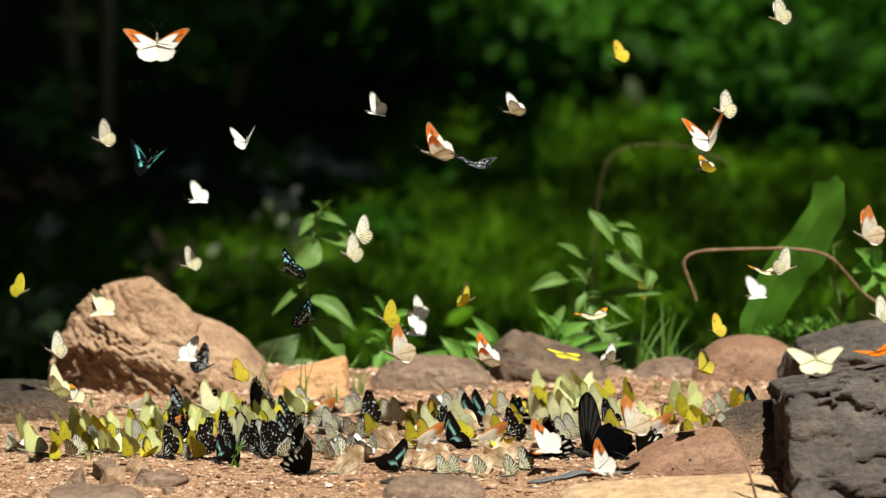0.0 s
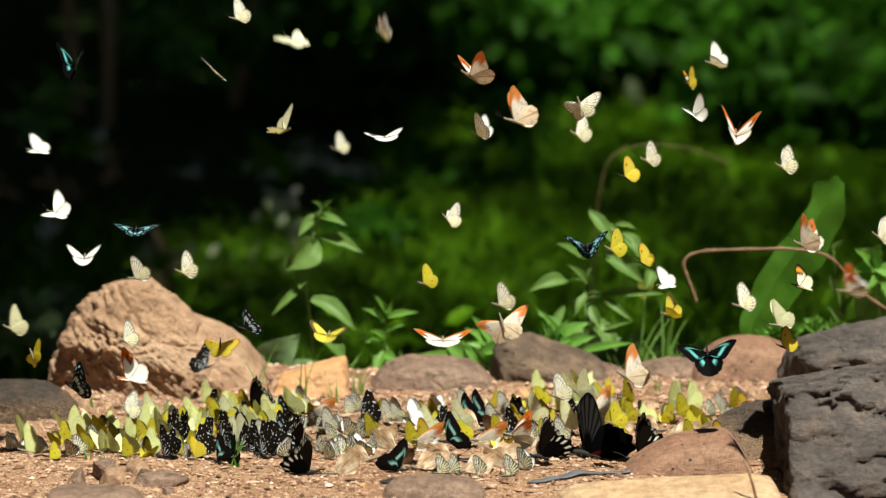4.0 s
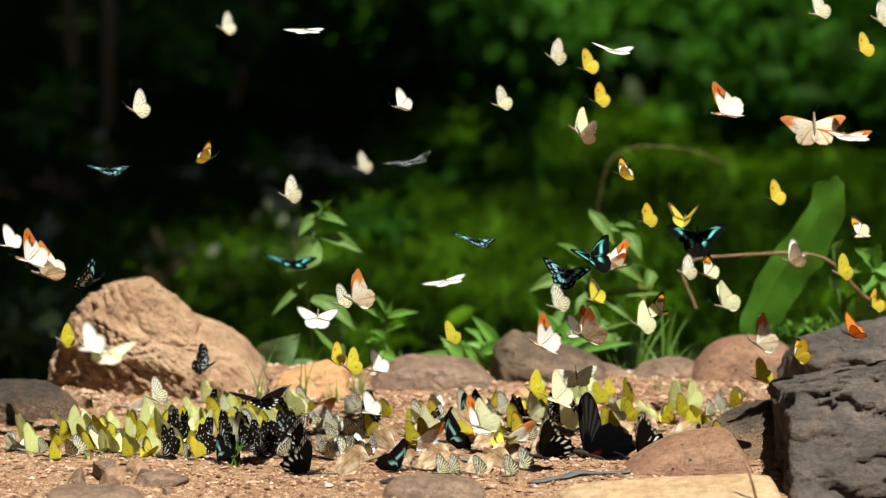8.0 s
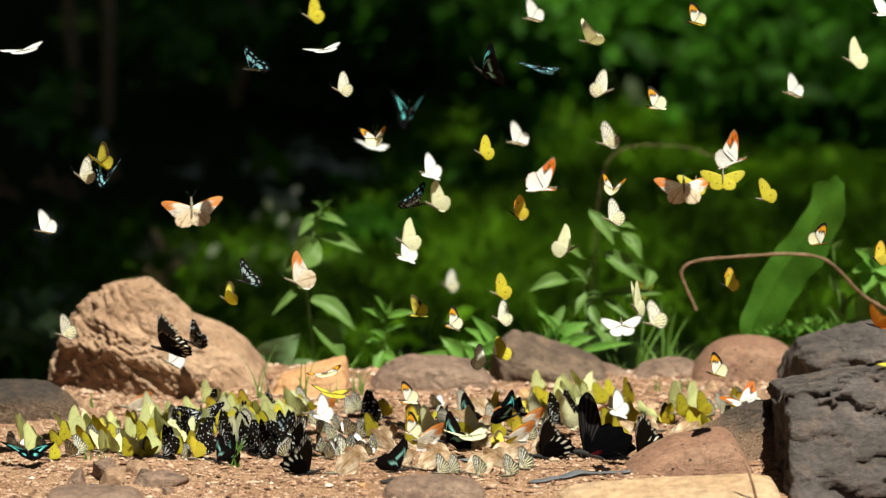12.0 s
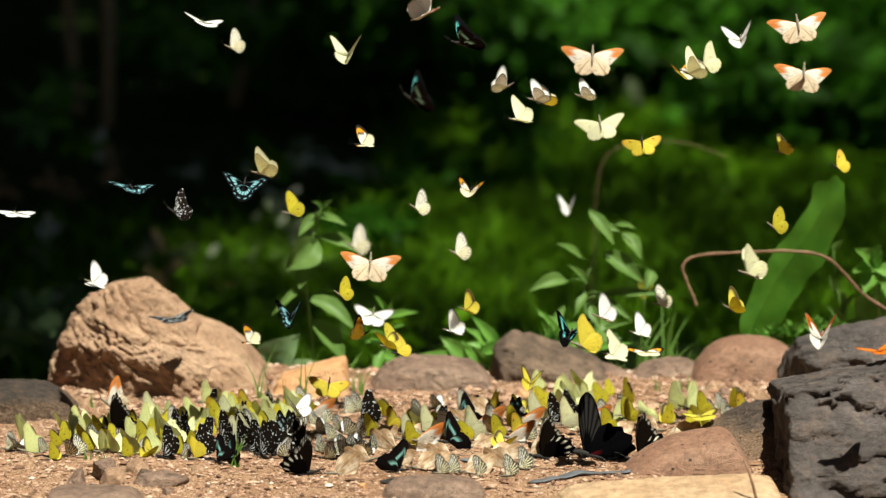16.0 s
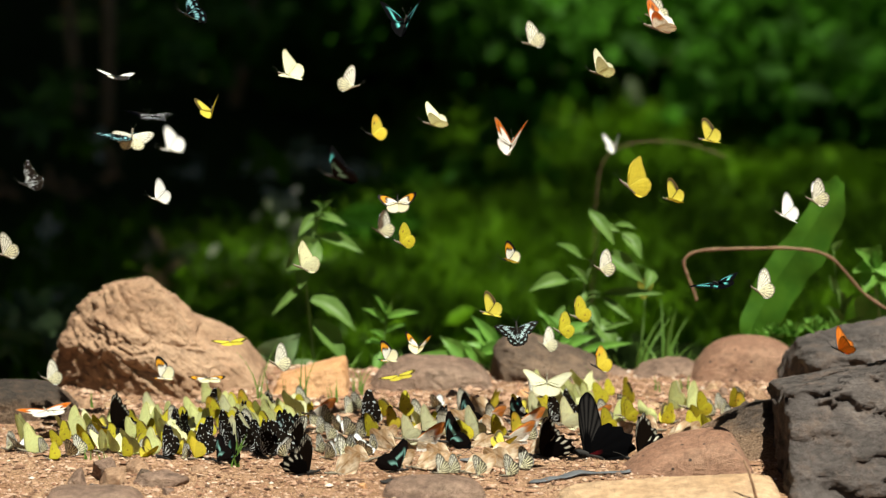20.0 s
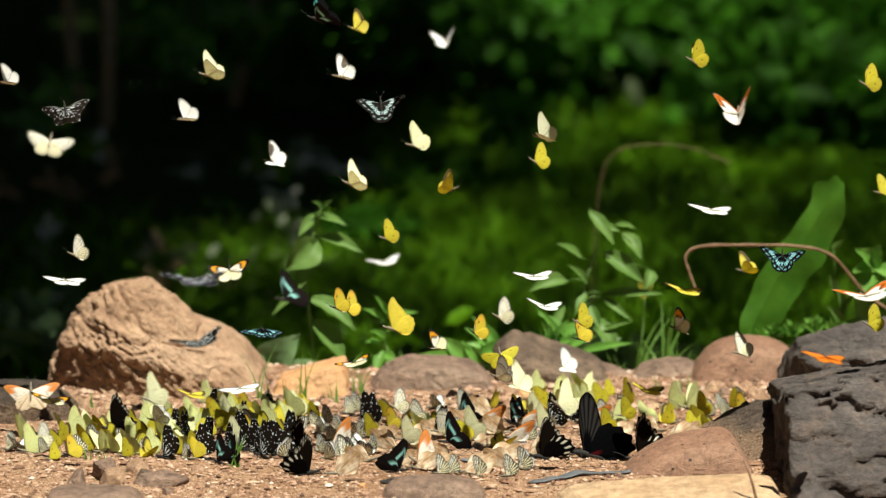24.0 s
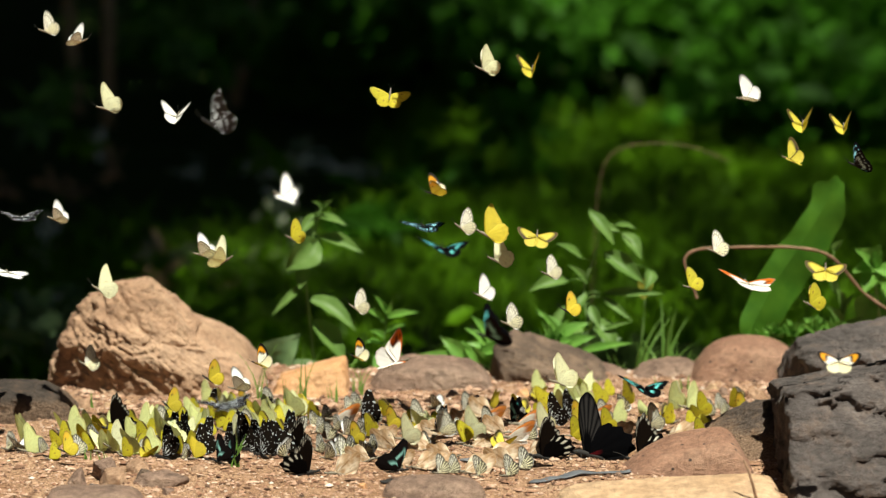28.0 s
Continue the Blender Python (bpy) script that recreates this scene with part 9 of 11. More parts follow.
    glide('white', [(0, 0.072, 0.15, 0.012, 'g'), (10, 0.072, 0.15, 0.012, 'g'), (11, 0.062, 0.05, 0.132, 'l'), (12, 0.076, 0.05, 0.160, 'l'), (12.5, 0.080, 0.05, 0.149, 'f'), (14.5, 0.090, 0.05, 0.330, 'v'), (16, 0.179, 0.05, 0.444, 'L'), (17, 0.219, 0.05, 0.415, 'R'), (17.95, 0.167, 0.05, 0.665, 'L'), (28, 0.167, 0.05, 0.665, 'L')])
    glide('white', [(0, -0.193, 0.19, 0.012, 'g'), (20, -0.193, 0.19, 0.012, 'g'), (21, -0.143, -0.12, 0.018, 'l'), (23.5, -0.065, -0.04, 0.074, 'l'), (24, -0.055, -0.04, 0.063, 'l'), (25, -0.067, -0.04, 0.107, 'l'), (26, -0.095, -0.04, 0.107, 'f'), (27, -0.091, -0.04, 0.133, 'l'), (28, -0.104, -0.04, 0.189, 'l')])
    glide('white', [(0, 0.056, 0.06, 0.012, 'g'), (20.5, 0.056, 0.06, 0.012, 'g'), (21.5, 0.074, -0.10, 0.054, 'u'), (23.5, 0.064, -0.10, 0.107, 'u'), (25, 0.085, -0.10, 0.111, 'l'), (25.9, 0.051, 0.04, 0.012, 'g'), (28, 0.051, 0.04, 0.012, 'g')])
    glide('white', [(0, 0.361, 0.04, 0.012, 'g'), (22.5, 0.361, 0.04, 0.012, 'g'), (23.5, 0.370, -0.02, 0.108, 'l'), (24, 0.374, -0.02, 0.130, 'l'), (25, 0.373, -0.02, 0.160, 'l'), (26, 0.378, -0.02, 0.209, 'l'), (27, 0.344, -0.02, 0.212, 'u'), (28, 0.343, -0.02, 0.259, 'l')])
    glide('white', [(0, -0.350, 0.04, 0.012, 'g'), (22.5, -0.350, 0.04, 0.012, 'g'), (23.5, -0.366, -0.06, 0.057, 'u'), (24.4, -0.364, 0.04, 0.012, 'g'), (28, -0.364, 0.04, 0.012, 'g')])
    glide('white', [(0, 0.020, 0.16, 0.012, 'g'), (24, 0.020, 0.16, 0.012, 'g'), (25, 0.054, 0.01, 0.133, 'u'), (26, 0.054, 0.01, 0.174, 'l'), (27, 0.046, 0.01, 0.190, 'l'), (28, 0.049, 0.01, 0.192, 'u')])
    glide('pale', [(0, -0.437, 0.03, 0.169, 'u'), (1, -0.374, 0.03, 0.234, 'l'), (2, -0.273, 0.03, 0.265, 'S'), (3, -0.185, 0.03, 0.306, 'f'), (3.5, -0.142, 0.03, 0.331, 'f'), (4.45, -0.224, 0.03, 0.666, 'L'), (7.05, 0.193, 0.03, 0.665, 'L'), (8, 0.175, 0.03, 0.406, 'l'), (9, 0.238, 0.03, 0.501, 'l'), (10, 0.225, 0.03, 0.422, 'l'), (11, 0.204, 0.03, 0.456, 's'), (12, 0.184, 0.03, 0.517, 'L'), (12.5, 0.173, 0.03, 0.522, 'l'), (14.5, 0.130, 0.03, 0.483, 'l'), (15, 0.122, 0.03, 0.467, 'u'), (16, 0.095, 0.03, 0.415, 'u'), (17, 0.059, 0.03, 0.383, 's'), (19, 0.006, 0.03, 0.412, 'L'), (20, -0.012, 0.03, 0.413, 'L'), (21, -0.026, 0.03, 0.396, 'L'), (21.5, -0.035, 0.03, 0.379, 'L'), (23.5, -0.054, 0.03, 0.327, 'S'), (24, -0.034, 0.03, 0.389, 'l'), (25, 0.014, 0.03, 0.445, 'v'), (26, 0.082, 0.03, 0.538, 'l'), (26.9, 0.143, 0.03, 0.665, 'L'), (28, 0.143, 0.03, 0.665, 'L')])
    glide('pale', [(0, 0.427, -0.42, 0.182, 'S'), (1, 0.486, -0.02, 0.141, 'u'), (2, 0.473, -0.02, 0.183, 'l'), (3, 0.445, -0.02, 0.181, 'l'), (3.5, 0.431, -0.02, 0.165, 'l'), (5.5, 0.372, -0.02, 0.175, 'u'), (6, 0.354, -0.02, 0.162, 'l'), (7, 0.366, -0.02, 0.190, 'l'), (8, 0.354, -0.02, 0.191, 'l'), (9, 0.341, -0.02, 0.267, 'l'), (10, 0.320, -0.02, 0.175, 'l'), (10.95, 0.656, -0.02, 0.204, 'L'), (12.04, 0.850, -0.02, 0.900, 'L'), (12.96, 0.203, -0.00, 0.900, 'L'), (14.05, 0.203, -0.00, 0.667, 'L'), (15, 0.169, -0.00, 0.381, 'l'), (16, 0.197, -0.00, 0.406, 's'), (16.95, 0.190, -0.00, 0.667, 'L'), (28, 0.190, -0.00, 0.667, 'L')])
    glide('pale', [(0, -0.477, -0.13, 0.099, 'L'), (0.9, -0.641, -0.13, 0.128, 'L'), (1.48, -0.850, -0.13, 0.900, 'L'), (1.97, -0.234, -0.08, 0.900, 'L'), (2.55, -0.234, -0.08, 0.671, 'L'), (3.5, -0.187, -0.08, 0.376, 'U'), (5.5, -0.223, -0.08, 0.552, 'l'), (6.4, -0.142, -0.08, 0.671, 'L'), (9.05, 0.051, 0.05, 0.664, 'L'), (10, 0.107, 0.05, 0.261, 'l'), (11, 0.050, 0.05, 0.293, 'l'), (12, -0.008, 0.05, 0.310, 'l'), (12.5, -0.046, 0.05, 0.311, 's'), (14.5, -0.096, 0.05, 0.447, 'l'), (15, -0.107, 0.05, 0.472, 'v'), (16, -0.122, 0.05, 0.497, 'v'), (17, -0.139, 0.05, 0.508, 'L'), (18, -0.158, 0.05, 0.506, 'L'), (19, -0.174, 0.05, 0.492, 'L'), (20, -0.196, 0.05, 0.470, 'u'), (21, -0.210, 0.05, 0.508, 'L'), (21.5, -0.226, 0.05, 0.513, 'u'), (23.5, -0.282, 0.05, 0.488, 'l'), (24, -0.295, 0.05, 0.473, 'L'), (25, -0.318, 0.05, 0.432, 'L'), (26, -0.351, 0.05, 0.391, 'u'), (27, -0.381, 0.05, 0.427, 'l'), (28, -0.425, 0.05, 0.434, 'l')])
    glide('pale', [(0, -0.290, -0.15, 0.087, 'l'), (0.9, -0.286, 0.09, 0.012, 'g'), (28, -0.286, 0.09, 0.012, 'g')])
    glide('pale', [(0, -0.059, -0.08, 0.670, 'L'), (1, -0.090, -0.08, 0.238, 'l'), (1.95, -0.127, -0.08, 0.670, 'L'), (3.03, -0.127, -0.08, 0.900, 'L'), (3.96, -0.561, -0.67, 0.900, 'L'), (5.05, -0.561, -0.67, 0.293, 'L'), (6, -0.364, -0.67, 0.269, 'l'), (7, -0.360, -0.67, 0.210, 'S'), (9, -0.364, -0.67, 0.264, 'f'), (9.95, -0.561, -0.67, 0.288, 'L'), (11.38, -0.561, -0.67, 0.900, 'L'), (12.62, -0.034, -0.09, 0.900, 'L'), (14.05, -0.034, -0.09, 0.671, 'L'), (15, -0.101, -0.09, 0.196, 'l'), (15.95, -0.158, -0.09, 0.671, 'L'), (28, -0.158, -0.09, 0.671, 'L')])
    glide('pale', [(0, 0.137, 0.10, 0.012, 'g'), (2, 0.137, 0.10, 0.012, 'g'), (3, 0.148, -0.20, 0.100, 'l'), (3.5, 0.156, 0.04, 0.067, 'l'), (5.5, 0.262, 0.04, 0.072, 'S'), (6, 0.259, 0.04, 0.091, 'l'), (7, 0.251, 0.04, 0.116, 'l'), (8, 0.255, 0.04, 0.156, 'l'), (9, 0.252, 0.04, 0.181, 'l'), (10, 0.252, 0.04, 0.199, 'u'), (11, 0.202, 0.04, 0.234, 'l'), (12, 0.155, 0.04, 0.254, 'r'), (12.5, 0.126, 0.04, 0.260, 'u'), (13.45, 0.058, 0.04, 0.665, 'L'), (15.05, 0.381, -0.12, 0.672, 'L'), (16, 0.303, -0.12, 0.491, 'L'), (18, 0.282, -0.12, 0.462, 'R'), (19, 0.231, -0.12, 0.529, 'l'), (19.9, 0.207, -0.12, 0.672, 'L'), (21.7, 0.207, -0.12, 0.900, 'L'), (23.25, -0.850, 0.02, 0.900, 'L'), (25.05, -0.663, 0.02, 0.086, 'L'), (26, -0.445, 0.02, 0.057, 'u'), (27, -0.426, 0.02, 0.130, 'l'), (28, -0.428, 0.02, 0.205, 'l')])
    glide('pale', [(0, -0.656, -0.02, 0.186, 'L'), (2.5, -0.656, -0.02, 0.186, 'L'), (3.5, -0.479, -0.02, 0.158, 'l'), (4.5, -0.656, -0.02, 0.186, 'L'), (6.09, -0.850, -0.02, 0.900, 'L'), (7.46, 0.089, -0.16, 0.900, 'L'), (9.05, 0.089, -0.16, 0.674, 'L'), (10, 0.131, -0.16, 0.283, 'l'), (12, -0.041, -0.16, 0.290, 'l'), (12.95, -0.067, -0.16, 0.674, 'L'), (14.3, 0.167, -0.16, 0.674, 'L'), (15, 0.139, -0.16, 0.467, 'l'), (15.95, 0.141, -0.16, 0.674, 'L'), (28, 0.141, -0.16, 0.674, 'L')])
    glide('pale', [(0, 0.194, 0.15, 0.012, 'g'), (6, 0.194, 0.15, 0.012, 'g'), (7, 0.202, -0.12, 0.150, 'l'), (8, 0.137, -0.20, 0.098, 'u'), (10, 0.212, -0.12, 0.231, 'r'), (11, 0.217, -0.12, 0.257, 'r'), (12.5, 0.247, -0.12, 0.177, 'l'), (14.5, 0.202, -0.12, 0.224, 'v'), (15, 0.238, -0.12, 0.213, 'U'), (16, 0.377, -0.12, 0.248, 'l'), (17, 0.520, -0.12, 0.232, 'R'), (17.9, 0.640, -0.12, 0.260, 'L'), (28, 0.640, -0.12, 0.260, 'L')])
    glide('pale', [(0, 0.014, 0.05, 0.012, 'g'), (7, 0.014, 0.05, 0.012, 'g'), (8, 0.050, -0.09, 0.051, 'l'), (8.9, 0.030, -0.01, 0.012, 'g'), (28, 0.030, -0.01, 0.012, 'g')])
    glide('pale', [(0, 0.274, -0.13, 0.673, 'L'), (10.05, 0.274, -0.13, 0.673, 'L'), (11, 0.217, -0.13, 0.475, 'l'), (11.95, 0.288, -0.13, 0.673, 'L'), (14.05, 0.082, 0.04, 0.665, 'L'), (15, 0.129, 0.04, 0.387, 'l'), (15.95, 0.201, 0.04, 0.665, 'L'), (28, 0.201, 0.04, 0.665, 'L')])
    glide('pale', [(0, 0.641, -0.08, 0.532, 'L'), (11.1, 0.641, -0.08, 0.532, 'L'), (12, 0.506, -0.08, 0.504, 'l'), (12.5, 0.478, -0.08, 0.492, 'l'), (13.4, 0.641, -0.08, 0.520, 'L'), (28, 0.641, -0.08, 0.520, 'L')])
    glide('pale', [(0, 0.012, -0.01, 0.012, 'g'), (11, 0.012, -0.01, 0.012, 'g'), (12, 0.033, -0.06, 0.021, 'f'), (12.5, 0.015, -0.06, 0.035, 'R'), (14.5, -0.025, -0.06, 0.103, 'l'), (15, -0.038, -0.06, 0.146, 'l'), (15.9, -0.050, -0.04, 0.012, 'g'), (28, -0.050, -0.04, 0.012, 'g')])
    glide('pale', [(0, 0.347, -0.02, 0.668, 'L'), (14.05, 0.347, -0.02, 0.668, 'L'), (15, 0.361, -0.02, 0.464, 'l'), (16, 0.332, -0.02, 0.494, 'l'), (17, 0.288, -0.02, 0.517, 'u'), (18, 0.223, -0.02, 0.471, 'l'), (19, 0.212, -0.02, 0.487, 'l'), (20, 0.196, -0.02, 0.482, 'L'), (21, 0.186, -0.02, 0.460, 'L'), (21.5, 0.180, -0.02, 0.441, 'u'), (23.5, 0.140, -0.02, 0.416, 'l'), (24, 0.124, -0.02, 0.398, 'u'), (25, 0.096, -0.02, 0.397, 'u'), (26, 0.056, -0.02, 0.413, 'R'), (27, 0.043, -0.02, 0.450, 'U'), (28, 0.055, -0.02, 0.489, 'l')])
    glide('pale', [(0, 0.215, 0.08, 0.012, 'g'), (14, 0.215, 0.08, 0.012, 'g'), (15, 0.221, -0.19, 0.177, 'l'), (16, 0.206, -0.19, 0.151, 'u'), (17, 0.192, -0.19, 0.165, 'l'), (18, 0.166, -0.19, 0.143, 'l'), (19, 0.158, -0.19, 0.130, 'l'), (20, 0.126, -0.19, 0.113, 'S'), (20.9, 0.122, 0.04, 0.012, 'g'), (28, 0.122, 0.04, 0.012, 'g')])
    glide('pale', [(0, -0.206, -0.20, 0.676, 'L'), (14.05, -0.206, -0.20, 0.676, 'L'), (15, -0.203, -0.20, 0.394, 'u'), (17, -0.227, -0.20, 0.360, 'l'), (18, -0.177, -0.20, 0.214, 's'), (19, -0.200, -0.20, 0.218, 'f'), (20, -0.166, -0.20, 0.267, 'l'), (21, -0.132, -0.20, 0.269, 'L'), (21.5, -0.118, -0.20, 0.259, 'L'), (23.5, -0.087, -0.20, 0.369, 'u'), (24, -0.107, -0.20, 0.364, 'L'), (25, -0.143, -0.20, 0.338, 'L'), (27, -0.217, -0.20, 0.295, 'L'), (28, -0.268, -0.20, 0.271, 'R')])
    glide('pale', [(0, -0.026, 0.01, 0.012, 'g'), (20, -0.026, 0.01, 0.012, 'g'), (21, -0.066, 0.03, 0.047, 'u'), (23.5, 0.091, 0.03, 0.065, 'u'), (24, 0.094, 0.03, 0.073, 'u'), (26, 0.093, 0.03, 0.135, 'u'), (27, 0.094, 0.03, 0.193, 'l'), (28, 0.072, 0.03, 0.242, 'l')])
    glide('pale', [(0, -0.256, -0.06, 0.012, 'g'), (22.5, -0.256, -0.06, 0.012, 'g'), (23.5, -0.267, -0.02, 0.050, 'l'), (24, -0.366, -0.02, 0.072, 'l'), (25, -0.438, -0.06, 0.018, 'S'), (26, -0.407, -0.05, 0.018, 'l'), (27, -0.411, -0.04, 0.018, 'l'), (28, -0.408, -0.06, 0.018, 'l')])
    glide('pale', [(0, 0.153, 0.06, 0.012, 'g'), (23, 0.153, 0.06, 0.012, 'g'), (24, 0.148, -0.20, 0.097, 'l'), (26, 0.014, 0.01, 0.226, 'v'), (26.95, 0.088, 0.01, 0.667, 'L'), (28, 0.088, 0.01, 0.667, 'L')])
    glide('pale', [(0, -0.387, 0.11, 0.012, 'g'), (24, -0.387, 0.11, 0.012, 'g'), (25, -0.381, -0.06, 0.107, 'u'), (26, -0.350, -0.06, 0.157, 'l'), (27, -0.337, -0.06, 0.190, 's'), (28, -0.650, -0.06, 0.219, 'L')])
    glide('pale', [(0, -0.266, -0.06, 0.012, 'g'), (26, -0.266, -0.06, 0.012, 'g'), (27, -0.302, -0.07, 0.070, 'l'), (27.9, -0.262, -0.05, 0.012, 'g'), (28, -0.262, -0.05, 0.012, 'g')])
    glide('pale', [(0, 0.113, 0.10, 0.012, 'g'), (26, 0.113, 0.10, 0.012, 'g'), (27, 0.141, -0.19, 0.102, 'l'), (28, 0.143, -0.19, 0.125, 'l')])
    glide('yellow_tip', [(0, 0.219, 0.01, 0.497, 'l'), (1, 0.310, 0.01, 0.539, 'L'), (1.9, 0.268, 0.01, 0.666, 'L'), (4.55, -0.074, -0.17, 0.675, 'L'), (5.5, -0.033, -0.17, 0.354, 'u'), (6, 0.016, -0.17, 0.367, 'u'), (7, 0.096, -0.17, 0.418, 'l'), (8, 0.188, -0.17, 0.460, 'l'), (9, 0.274, -0.17, 0.494, 'l'), (10, 0.345, -0.17, 0.531, 'L'), (11, 0.426, -0.17, 0.562, 'u'), (11.9, 0.364, -0.17, 0.675, 'L'), (13.55, -0.061, -0.16, 0.675, 'L'), (14.5, -0.102, -0.16, 0.198, 'l'), (16, -0.101, -0.16, 0.172, 'R'), (17, -0.060, -0.16, 0.079, 'u'), (18, -0.065, -0.16, 0.105, 'U'), (19, -0.058, -0.16, 0.135, 's'), (20, -0.030, -0.16, 0.156, 'v'), (21, -0.034, -0.16, 0.149, 'v'), (21.5, -0.027, -0.16, 0.151, 'v'), (23.5, 0.039, -0.16, 0.153, 'v'), (24, 0.044, -0.16, 0.176, 'l'), (25, 0.080, -0.16, 0.209, 'l'), (26, 0.139, -0.16, 0.217, 'S'), (28, 0.155, -0.16, 0.204, 'l')])
    glide('yellow', [(0, 0.149, -0.15, 0.140, 'f'), (2, 0.194, -0.23, 0.017, 'l'), (3, 0.214, -0.20, 0.050, 'l'), (5.5, 0.201, -0.15, 0.116, 'l'), (6, 0.222, -0.15, 0.170, 'l'), (6.9, 0.203, 0.03, 0.012, 'g'), (28, 0.203, 0.03, 0.012, 'g')])
    glide('yellow', [(0, 0.315, -0.17, 0.127, 'u'), (1, 0.304, -0.17, 0.112, 'l'), (2, 0.312, -0.17, 0.155, 'l'), (3.5, 0.274, -0.17, 0.190, 'u'), (5.5, 0.299, -0.17, 0.220, 'l'), (6, 0.344, -0.17, 0.230, 'l'), (7, 0.423, -0.17, 0.247, 'U'), (8, 0.484, -0.17, 0.251, 'l'), (10, 0.453, -0.17, 0.306, 'l'), (11, 0.404, -0.17, 0.320, 'l'), (12, 0.388, -0.17, 0.343, 'l'), (12.5, 0.411, -0.17, 0.341, 'f'), (14.5, 0.425, -0.17, 0.320, 'l'), (15, 0.415, -0.17, 0.308, 'l'), (16, 0.405, -0.17, 0.308, 'l'), (17, 0.379, -0.17, 0.292, 'L'), (18, 0.347, -0.17, 0.299, 'u'), (19, 0.317, -0.17, 0.339, 'l'), (20, 0.276, -0.17, 0.337, 'u'), (21, 0.250, -0.17, 0.373, 'l'), (21.5, 0.232, -0.17, 0.376, 'l'), (23.5, 0.147, -0.17, 0.389, 'l'), (24, 0.117, -0.17, 0.387, 'l'), (25, 0.083, -0.17, 0.413, 'l'), (26, 0.074, -0.17, 0.451, 'l'), (27, 0.077, -0.17, 0.474, 's'), (28, 0.105, -0.17, 0.496, 'v')])
    glide('yellow_tip', [(0, -0.471, 0.02, 0.055, 'u'), (1, -0.444, 0.02, 0.090, 'u'), (2, -0.396, 0.02, 0.116, 'l'), (3, -0.342, 0.02, 0.116, 'u'), (3.5, -0.308, 0.02, 0.121, 's'), (5.5, -0.218, 0.02, 0.134, 'l'), (6, -0.204, 0.02, 0.118, 'f'), (7, -0.175, 0.02, 0.105, 'U'), (8, -0.136, 0.02, 0.112, 'l'), (9, -0.128, 0.02, 0.090, 'U'), (10, -0.139, 0.02, 0.090, 'u'), (11, -0.136, 0.02, 0.086, 'l'), (12, -0.150, 0.02, 0.085, 'f'), (12.5, -0.157, 0.02, 0.090, 's'), (14.5, -0.215, 0.02, 0.085, 'u'), (15, -0.213, 0.02, 0.108, 'l'), (16, -0.247, 0.02, 0.130, 'u'), (17, -0.283, 0.02, 0.119, 's'), (18, -0.299, 0.02, 0.110, 'R'), (19, -0.301, 0.02, 0.110, 'l'), (20, -0.299, 0.02, 0.079, 'f'), (21, -0.278, 0.02, 0.084, 'l'), (21.5, -0.287, 0.02, 0.063, 'f'), (22.4, -0.254, 0.00, 0.012, 'g'), (28, -0.254, 0.00, 0.012, 'g')])
    glide('yellow_tip', [(0, 0.404, -0.01, 0.221, 'f'), (1, 0.452, -0.01, 0.255, 'l'), (2, 0.526, -0.01, 0.259, 'u'), (2.9, 0.655, -0.01, 0.288, 'L'), (4.6, 0.638, -0.10, 0.491, 'L'), (5.5, 0.497, -0.10, 0.463, 'l'), (7, 0.511, -0.10, 0.522, 'f'), (8, 0.513, -0.10, 0.515, 'l'), (8.9, 0.637, -0.10, 0.542, 'L'), (10.1, 0.645, -0.09, 0.275, 'L'), (11, 0.489, -0.09, 0.246, 'u'), (12, 0.467, -0.09, 0.272, 'U'), (12.5, 0.475, -0.09, 0.294, 'l'), (14.5, 0.465, -0.09, 0.329, 'l'), (15, 0.502, -0.09, 0.312, 'f'), (15.9, 0.643, -0.09, 0.340, 'L'), (18.75, 0.850, -0.09, 0.900, 'L'), (21.2, -0.850, -0.18, 0.900, 'L'), (24.05, -0.628, -0.18, 0.424, 'L'), (25, -0.360, -0.18, 0.397, 'u'), (26, -0.236, -0.18, 0.390, 'u'), (27, -0.125, -0.18, 0.358, 'u'), (28, -0.011, -0.18, 0.349, 'L')])
    glide('yellow', [(0, -0.527, -0.05, 0.211, 'r'), (1, -0.543, -0.05, 0.073, 'l'), (2, -0.485, -0.05, 0.146, 'u'), (3, -0.497, -0.05, 0.145, 's'), (5.5, -0.539, -0.05, 0.090, 'f'), (6, -0.542, -0.05, 0.104, 'L'), (7, -0.503, -0.05, 0.115, 'f'), (8, -0.471, -0.05, 0.148, 'l'), (9, -0.461, -0.05, 0.182, 'l'), (10, -0.382, -0.05, 0.180, 'l'), (11, -0.317, -0.05, 0.191, 'v'), (12, -0.267, -0.05, 0.198, 'L'), (12.5, -0.235, -0.05, 0.198, 'l'), (14.5, -0.147, -0.05, 0.180, 'f'), (15, -0.135, -0.05, 0.189, 'l'), (16, -0.123, -0.05, 0.207, 'l'), (17, -0.160, -0.05, 0.208, 's'), (18, -0.193, -0.05, 0.198, 'l'), (19, -0.227, -0.05, 0.154, 'l'), (20, -0.266, -0.05, 0.138, 'f'), (21.5, -0.314, -0.05, 0.109, 'f'), (23.5, -0.328, -0.05, 0.080, 'f'), (25, -0.272, -0.05, 0.059, 'l'), (26, -0.293, -0.05, 0.059, 'l'), (26.9, -0.328, 0.12, 0.012, 'g'), (28, -0.328, 0.12, 0.012, 'g')])
